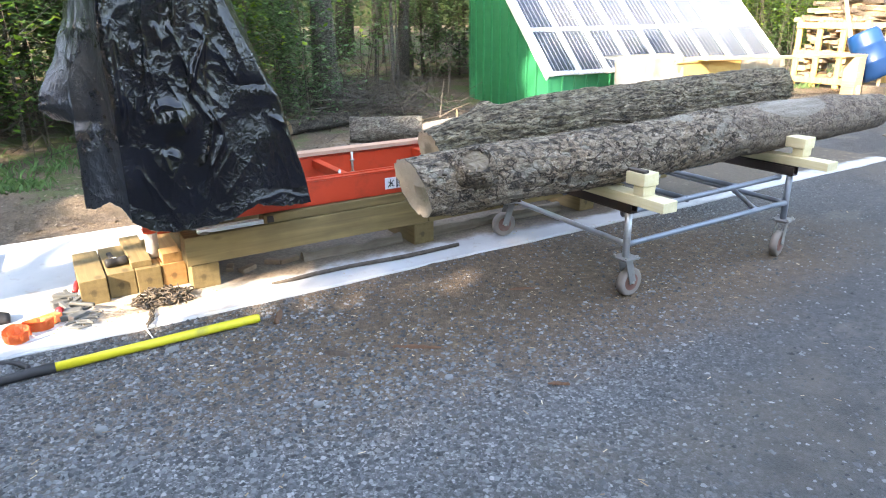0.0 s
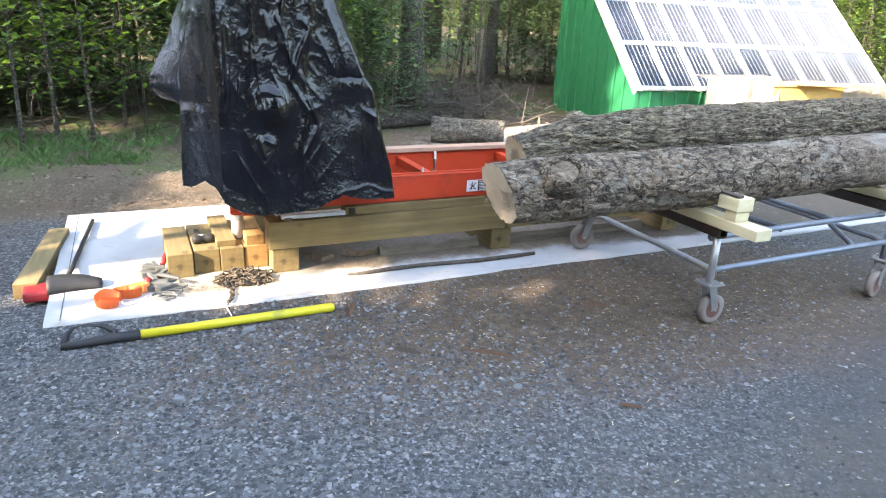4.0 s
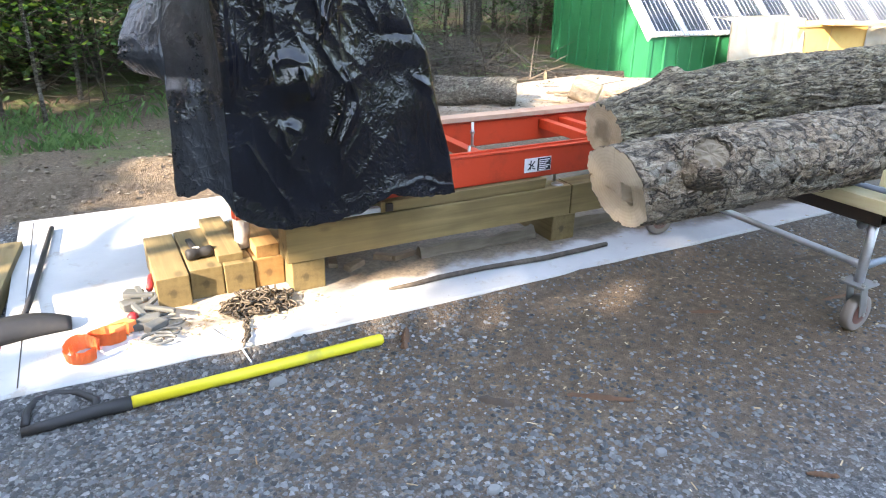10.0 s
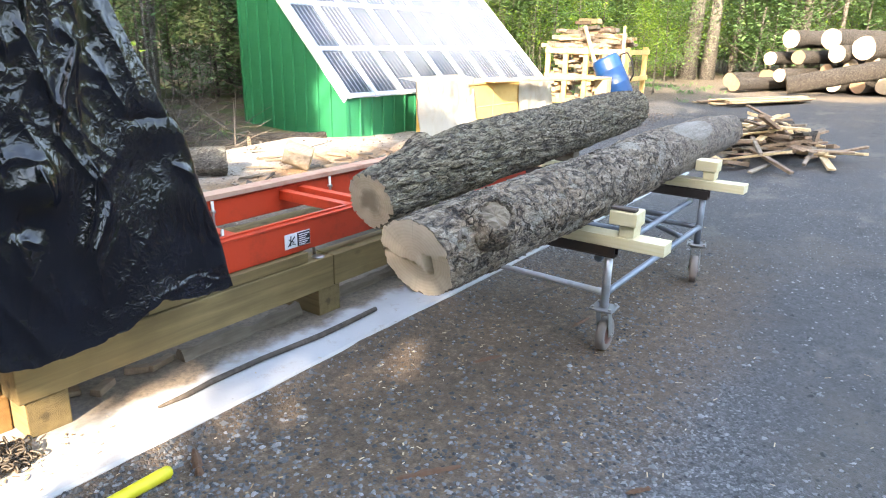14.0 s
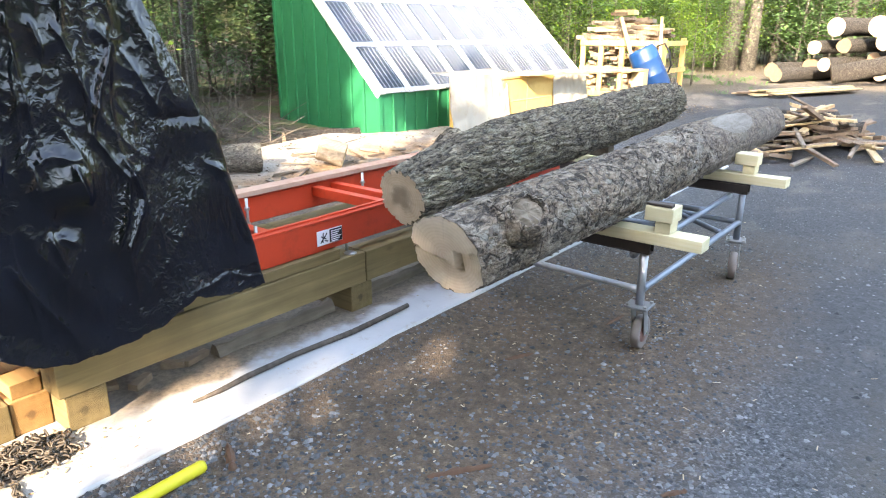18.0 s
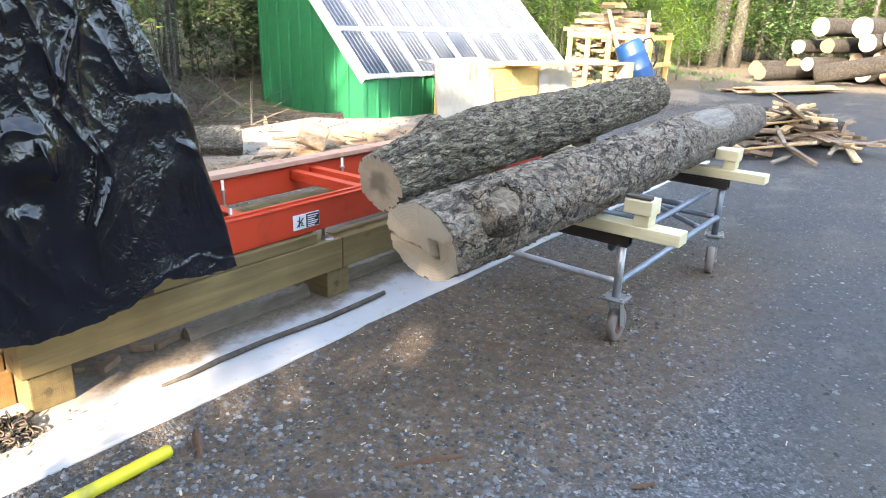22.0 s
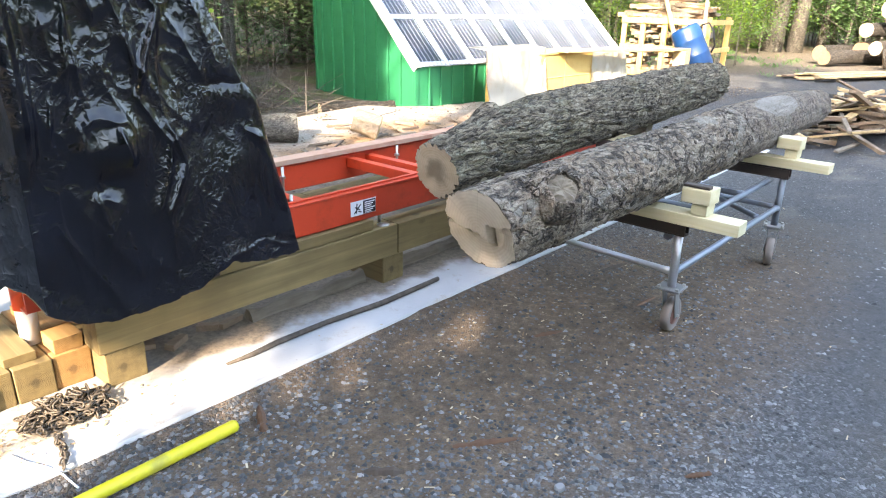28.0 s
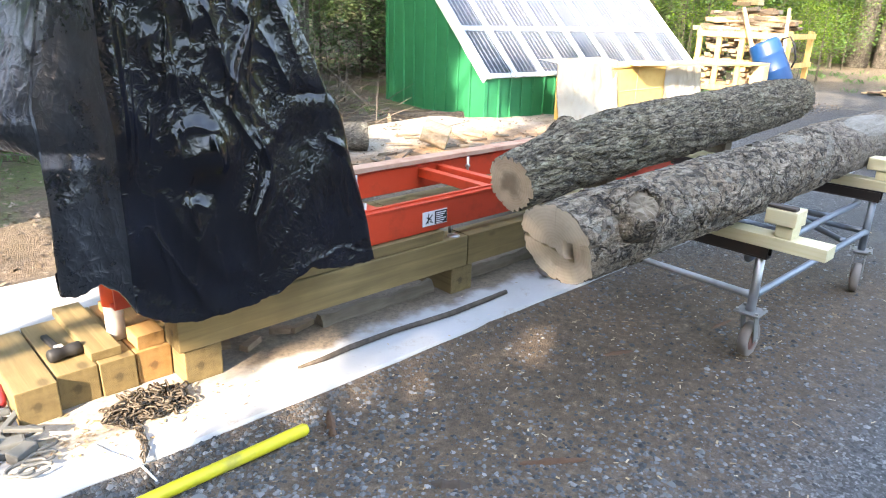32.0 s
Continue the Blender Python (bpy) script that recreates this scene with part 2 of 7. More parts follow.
def bark(name, dark, mid, pale, lichen, tint, peel=None, mesh=(9, 26, 26)):
    """Weathered bark: fibre streaks, blotches, lichen and a second tint; peel = where the far end is smooth."""
    k = Net(name)
    v = k.coord((1, 1, 1))
    f = k.noise(k.coord((7, 34, 34)), 1.0, 8, 0.68, 0.5)
    blot = k.noise(k.warp(k.coord((1.0, 1.6, 1.6)), 5.0, 0.12), 15, 8, 0.7)
    fine = k.noise(v, 150, 5, 0.75)
    big = k.noise(v, 3.4, 4, 0.6)
    c = k.ramp(k.math("ADD", k.math("MULTIPLY", f, 0.5), k.math("MULTIPLY", blot, 0.5)), (0.39, dark), (0.49, mid), (0.59, pale))
    c = k.mix(k.math("MULTIPLY", k.step(big, 0.42, 0.66), 0.45), c, tint, "MULTIPLY")
    spots = k.step(k.noise(k.coord((0.8, 1.3, 1.3)), 11, 7, 0.72), 0.545, 0.60)
    c = k.mix(k.math("MULTIPLY", spots, k.math("MULTIPLY", k.step(big, 0.36, 0.58), 0.62)), c, lichen)
    c = k.mix(k.math("MULTIPLY", k.step(fine, 0.48, 0.72), 0.35), c, dark)

    bald = k.step(k.noise(k.coord((0.7, 1.4, 1.4)), 6.5, 4, 0.5), 0.60, 0.64) if peel else None
    # interlaced fissures, coarse and fine
    def fissure(times, width):
        n = k.noise(k.warp(k.coord(tuple(times * q for q in mesh)), 0.9, 0.7), 1.0, 3, 0.5)
        return k.math("SUBTRACT", 1.0, k.step(k.math("ABSOLUTE", k.math("SUBTRACT", n, 0.5)), 0.0, width))
    deep, thin = fissure(1.0, 0.045), fissure(2.3, 0.06)
    c = k.mix(k.math("MULTIPLY", deep, 0.78), c, tuple(0.45 * q for q in dark))
    c = k.mix(k.math("MULTIPLY", thin, 0.35), c, tuple(0.7 * q for q in dark))
    h = k.math("ADD", f, k.math("ADD", k.math("MULTIPLY", blot, 0.9), k.math("MULTIPLY", fine, 0.35)))
    h = k.math("SUBTRACT", h, k.math("ADD", k.math("MULTIPLY", deep, 0.9), k.math("MULTIPLY", thin, 0.45)))
    if peel:
        c = k.mix(k.math("MULTIPLY", bald, 0.8), c, k.ramp(fine, (0.3, (0.17, 0.15, 0.12)), (0.7, (0.27, 0.245, 0.20))))
        h = k.math("MULTIPLY", h, k.math("SUBTRACT", 1.0, k.math("MULTIPLY", bald, 0.6)))
        # smooth brown bark towards the far end, and a patch where it has come away to grey wood
        x0, x1, smooth_from = peel
        ax = k.axes(v)
        wob = k.math("MULTIPLY", k.noise(v, 6, 5, 0.65), 0.7)
        far = k.step(k.math("ADD", ax[0], wob), smooth_from, smooth_from + 0.45)
        c = k.mix(k.math("MULTIPLY", far, 0.62), c, k.ramp(blot, (0.35, (0.075, 0.056, 0.042)), (0.65, (0.15, 0.122, 0.097))))
        along = k.math("ABSOLUTE", k.math("DIVIDE", k.math("SUBTRACT", ax[0], (x0 + x1) / 2), (x1 - x0) / 2))
        up = k.math("ABSOLUTE", k.math("DIVIDE", k.math("ADD", k.math("MULTIPLY", ax[1], 0.82), k.math("MULTIPLY", k.math("SUBTRACT", ax[2], 0.05), 0.57)), 0.095))
        side = k.step(k.math("SUBTRACT", k.math("MULTIPLY", ax[2], 0.82), k.math("MULTIPLY", ax[1], 0.57)), 0.03, 0.08)
        m = k.math("SUBTRACT", 1.0, k.step(k.math("ADD", k.math("ADD", k.math("POWER", along, 2.0), k.math("POWER", up, 2.0)), wob), 1.2, 1.30))
        m = k.math("MULTIPLY", m, side)
        c = k.mix(k.math("MULTIPLY", m, 0.9), c, k.ramp(k.noise(k.coord((4, 16, 16)), 1.0, 6, 0.7), (0.3, (0.15, 0.132, 0.108)), (0.7, (0.235, 0.212, 0.178))))
        h = k.math("MULTIPLY", h, k.math("SUBTRACT", 1.0, k.math("MULTIPLY", k.math("MAXIMUM", m, k.math("MULTIPLY", far, 0.6)), 0.8)))
    return k.done(c, 0.9, k.bump(h, 1.0, 0.020))


def leaf_mat(name, a, b, c3, glow=0.35):
    """Thin leaves that let light through; each leaf its own green."""
    k = Net(name)
    c = k.ramp(k.island(), (0.0, a), (0.5, b), (1.0, c3))
    c = k.mix(k.math("MULTIPLY", k.random(), 0.25), c, a)
    k.done(c, 0.55, None, None, 0.3)
    tr = k.n.new("ShaderNodeBsdfTranslucent")
    k.link(c, tr.inputs[0])
    m = k.n.new("ShaderNodeMixShader")
    m.inputs[0].default_value = glow
    k.link(k.bsdf.outputs[0], m.inputs[1])
    k.link(tr.outputs[0], m.inputs[2])
    k.link(m.outputs[0], k.n["Material Output"].inputs[0])
    return k.mat


def ground_mat():
    k = Net("ground_soil_and_gravel")
    w = k.coord(which="World")
    ax = k.axes(w)
    x, y = ax[0], ax[1]
    wob = k.math("MULTIPLY", k.math("SUBTRACT", k.noise(w, 0.9, 4), 0.5), 2.2)
    wob2 = k.math("MULTIPLY", k.math("SUBTRACT", k.noise(w, 3.5, 5, 0.65), 0.5), 1.0)
    # crushed blue-grey stone
    cell = k.cells(w, 75, "F1", "Color")
    edge = k.cells(w, 75, "DISTANCE_TO_EDGE")
    tone = k.axes(cell)[0]
    grav = k.ramp(tone, (0.0, (0.034, 0.037, 0.040)), (0.45, (0.088, 0.094, 0.099)), (0.8, (0.155, 0.162, 0.167)), (1.0, (0.30, 0.31, 0.32)))
    grav = k.mix(k.math("MULTIPLY", k.math("SUBTRACT", 1.0, k.step(edge, 0.0, 0.12)), 0.8), grav, (0.02, 0.02, 0.022))
    grav = k.mix(k.math("MULTIPLY", k.step(k.noise(w, 1.7, 5), 0.42, 0.68), 0.42), grav, (0.10, 0.095, 0.09))
    # packed fines of the lane, smoother and paler
    lane = k.step(k.math("ADD", k.math("SUBTRACT", k.math("MULTIPLY", x, 0.55), y), k.math("MULTIPLY", wob, 0.6)), -5.1, -3.2)
    fines = k.ramp(k.noise(w, 30, 6, 0.7), (0.3, (0.030, 0.030, 0.031)), (0.7, (0.074, 0.074, 0.075)))
    grav = k.mix(k.math("MULTIPLY", lane, 0.92), grav, fines)
    grav = k.mix(k.math("MULTIPLY", k.step(k.noise(w, 0.8, 6, 0.65), 0.48, 0.66), 0.45), grav, (0.095, 0.08, 0.062))
    # damp dark blots and pale sandy drifts on the lane
    grav = k.mix(k.math("MULTIPLY", k.math("MULTIPLY", k.step(k.noise(w, 1.7, 6, 0.7), 0.55, 0.70), lane), 0.6), grav, (0.028, 0.028, 0.030))
    grav = k.mix(k.math("MULTIPLY", k.math("MULTIPLY", k.step(k.noise(k.coord((0.6, 1.1, 1), "World"), 1.2, 6, 0.72), 0.53, 0.66), k.step(x, 3.8, 5.0)), 0.5), grav, (0.150, 0.132, 0.110))
    # damp brown soil and sawdust where logs are rolled
    dx = k.math("DIVIDE", k.math("SUBTRACT", x, 4.0), 2.5)
    dy = k.math("DIVIDE", k.math("SUBTRACT", k.math("ADD", y, k.math("MULTIPLY", x, 0.05)), 7.68), 0.90)
    d = k.math("ADD", k.math("ADD", k.math("MULTIPLY", dx, dx), k.math("MULTIPLY", dy, dy)), wob2)
    soil = k.ramp(k.noise(w, 24, 6, 0.7), (0.3, (0.048, 0.031, 0.018)), (0.55, (0.115, 0.076, 0.045)), (0.75, (0.25, 0.175, 0.105)))
    c = k.mix(k.math("MULTIPLY", k.math("SUBTRACT", 1.0, k.step(d, 0.15, 1.75)), 0.92), grav, soil)
    # bare clay, chips and dead leaves behind the slab
    litter = k.ramp(k.noise(w, 38, 8, 0.78), (0.30, (0.045, 0.03, 0.018)), (0.45, (0.095, 0.068, 0.046)), (0.58, (0.16, 0.12, 0.085)), (0.70, (0.25, 0.205, 0.155)))
    litter = k.mix(k.step(k.noise(w, 5, 5), 0.45, 0.7), litter, (0.10, 0.075, 0.05))
    back = k.step(k.math("ADD", y, k.math("ADD", k.math("MULTIPLY", wob, 0.25), k.math("MULTIPLY", k.step(x, 7.0, 12.0), -1.2))), 9.95, 10.35)
    far = k.step(k.math("ADD", k.math("SUBTRACT", y, k.math("MULTIPLY", x, 0.10)), wob), 9.7, 10.8)
    zone = k.math("MULTIPLY", back, k.math("MAXIMUM", k.math("SUBTRACT", 1.0, k.step(x, 13.0, 17.0)), far))
    c = k.mix(zone, c, litter)
    # heap of pale sawdust and stone by the shed
    sx = k.math("DIVIDE", k.math("SUBTRACT", x, 7.7), 2.9)
    sy = k.math("DIVIDE", k.math("SUBTRACT", y, 12.3), 1.30)
    sd = k.math("ADD", k.math("ADD", k.math("MULTIPLY", sx, sx), k.math("MULTIPLY", sy, sy)), k.math("MULTIPLY", wob2, 0.7))
    dust = k.ramp(k.noise(w, 40, 6, 0.75), (0.3, (0.18, 0.155, 0.125)), (0.55, (0.38, 0.345, 0.30)), (0.8, (0.56, 0.53, 0.49)))
    dust = k.mix(k.math("MULTIPLY", k.step(k.noise(w, 2.6, 6, 0.7), 0.48, 0.60), 0.55), dust, k.ramp(k.noise(w, 16, 6, 0.7), (0.3, (0.11, 0.07, 0.04)), (0.7, (0.30, 0.22, 0.15))))
    chips = k.math("MULTIPLY", k.math("SUBTRACT", 1.0, k.step(k.math("ADD", y, k.math("MULTIPLY", wob, 0.5)), 11.6, 12.3)), k.step(x, 4.4, 5.4))
    dust = k.mix(k.math("MULTIPLY", chips, 0.85), dust, k.ramp(k.noise(w, 22, 6, 0.75), (0.3, (0.13, 0.065, 0.026)), (0.55, (0.30, 0.165, 0.075)), (0.8, (0.50, 0.36, 0.22))))
    c = k.mix(k.math("MULTIPLY", k.math("SUBTRACT", 1.0, k.step(sd, 0.6, 1.25)), 0.9), c, dust)
    # dirt verge where the lot ends
    verge = k.step(k.math("ADD", k.math("ADD", x, k.math("MULTIPLY", k.math("SUBTRACT", y, 11.0), 0.8)), wob), 18.6, 20.6)
    c = k.mix(k.math("MULTIPLY", verge, 0.9), c, k.ramp(k.noise(w, 9, 6, 0.7), (0.3, (0.06, 0.045, 0.03)), (0.55, (0.13, 0.105, 0.075)), (0.75, (0.22, 0.19, 0.14))))
    # grass at the wood's edge
    gm = k.math("MULTIPLY", k.step(k.math("ADD", k.math("SUBTRACT", y, k.math("MULTIPLY", x, 0.12)), wob), 10.3, 11.6), k.math("MULTIPLY", k.step(k.noise(w, 1.3, 4), 0.44, 0.56), k.math("MULTIPLY", k.step(sd, 1.0, 1.6), k.math("SUBTRACT", 1.0, k.math("MULTIPLY", k.step(x, 14.0, 17.0), 0.75)))))
    c = k.mix(k.math("MULTIPLY", gm, 0.8), c, k.ramp(k.noise(w, 18, 5, 0.7), (0.3, (0.035, 0.055, 0.015)), (0.7, (0.11, 0.15, 0.04))))
    h = k.math("ADD", k.math("MULTIPLY", k.step(edge, 0.0, 0.3), 0.8), k.math("ADD", tone, k.math("MULTIPLY", k.noise(w, 200, 3), 0.4)))
    return k.done(c, 0.88, k.bump(h, 0.7, 0.010))


def concrete_mat():
    k = Net("pale_concrete")
    w = k.coord(which="World")
    ax = k.axes(w)
    a = k.noise(w, 2.2, 6, 0.6)
    b = k.noise(w, 45, 5, 0.7)
    c = k.ramp(a, (0.3, (0.345, 0.352, 0.36)), (0.7, (0.44, 0.442, 0.44)))
    c = k.mix(k.math("MULTIPLY", k.step(b, 0.55, 0.75), 0.18), c, (0.36, 0.34, 0.32))
    # sawdust and dirt scattered near the blocks; under the mill, dirt with shade painted in
    dx = k.math("DIVIDE", k.math("SUBTRACT", ax[0], 1.95), 0.45)
    dy = k.math("DIVIDE", k.math("SUBTRACT", ax[1], 8.42), 0.22)
    d = k.math("ADD", k.math("ADD", k.math("MULTIPLY", dx, dx), k.math("MULTIPLY", dy, dy)), k.math("MULTIPLY", k.math("SUBTRACT", k.noise(w, 9, 5, 0.7), 0.5), 3.0))
    c = k.mix(k.math("MULTIPLY", k.math("SUBTRACT", 1.0, k.step(d, 0.2, 1.2)), 0.75), c, k.ramp(b, (0.3, (0.24, 0.17, 0.10)), (0.7, (0.55, 0.45, 0.32))))
    # brown dirt under the mill, darkened to hold the beam's shade in its colour
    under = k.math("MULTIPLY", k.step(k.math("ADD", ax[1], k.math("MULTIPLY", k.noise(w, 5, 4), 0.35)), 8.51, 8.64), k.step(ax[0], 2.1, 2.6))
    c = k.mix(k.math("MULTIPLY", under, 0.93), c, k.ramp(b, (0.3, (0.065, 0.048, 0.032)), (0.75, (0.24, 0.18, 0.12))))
    # dirt over the far slab, its dark tone also painting the trees' shade
    shaded_dirt = k.math("MULTIPLY", k.step(k.math("ADD", ax[0], k.math("MULTIPLY", k.noise(w, 3.0, 5, 0.65), 1.2)), 4.9, 5.6), k.step(k.math("ADD", ax[1], k.math("MULTIPLY", k.noise(w, 7, 4), 0.16)), 8.34, 8.44))
    c = k.mix(k.math("MULTIPLY", shaded_dirt, 0.97), c, k.ramp(b, (0.3, (0.032, 0.025, 0.018)), (0.75, (0.105, 0.082, 0.058))))
    drift = k.math("MULTIPLY", k.step(k.noise(w, 6, 6, 0.75), 0.56, 0.68), 0.45)
    c = k.mix(drift, c, (0.26, 0.205, 0.14))
    spots = k.math("SUBTRACT", 1.0, k.step(k.cells(w, 17), 0.05, 0.10))
    c = k.mix(k.math("MULTIPLY", k.math("MULTIPLY", spots, k.step(k.noise(w, 2.7, 2), 0.5, 0.6)), 0.6), c, (0.15, 0.12, 0.09))
    return k.done(c, 0.8, k.bump(k.math("ADD", b, k.math("MULTIPLY", a, 2.0)), 0.2, 0.003))


def tarp_mat(name, dusty):
    """Black polythene: fine sharp crinkles, dust where it hangs still, and sky sheen painted into its tint."""
    k = Net(name)
    v = k.coord()

    def crinkle(scale, power, stretch, distort):
        n = k.noise(k.coord(stretch), scale, 2, 0.5, distort)
        r = k.math("SUBTRACT", 1.0, k.math("MULTIPLY", k.math("ABSOLUTE", k.math("SUBTRACT", n, 0.5)), 4.0))
        return k.math("POWER", k.math("MAXIMUM", r, 0.0), power)
    specks = k.math("MULTIPLY", k.math("SUBTRACT", 1.0, k.step(k.cells(v, 42), 0.05, 0.11)), k.step(k.noise(v, 5, 3), 0.46, 0.6))
    h = k.math("ADD", crinkle(13, 4.0, (1.0, 1.0, 0.7), 0.6), k.math("ADD", k.math("MULTIPLY", crinkle(34, 3.0, (1.0, 1.0, 0.8), 0.8), 0.45), k.math("MULTIPLY", k.noise(v, 55, 3), 0.08)))
    h = k.math("MULTIPLY", h, k.math("ADD", 0.25, k.step(k.noise(v, 4.2, 3), 0.42, 0.62)))
    dust = k.noise(v, 7, 6, 0.7)
    fine = k.noise(v, 90, 4, 0.7)
    film = k.math("MULTIPLY", k.step(k.math("ADD", dust, k.math("MULTIPLY", fine, 0.3)), 0.55 - 0.2 * dusty, 0.95 - 0.1 * dusty), 0.30 + 0.35 * dusty)
    # bluish tint of the dust also stands in for reflected sky
    c = k.mix(film, (0.004, 0.004, 0.006), (0.034, 0.039, 0.048) if dusty else (0.012, 0.017, 0.034))
    c = k.mix(k.math("MULTIPLY", specks, 0.5), c, (0.10, 0.11, 0.12))
    r = k.math("ADD", k.math("MULTIPLY", film, 0.22), 0.15 + 0.06 * dusty)
    return k.done(c, r, k.bump(h, 0.26, 0.008), None, 0.5)


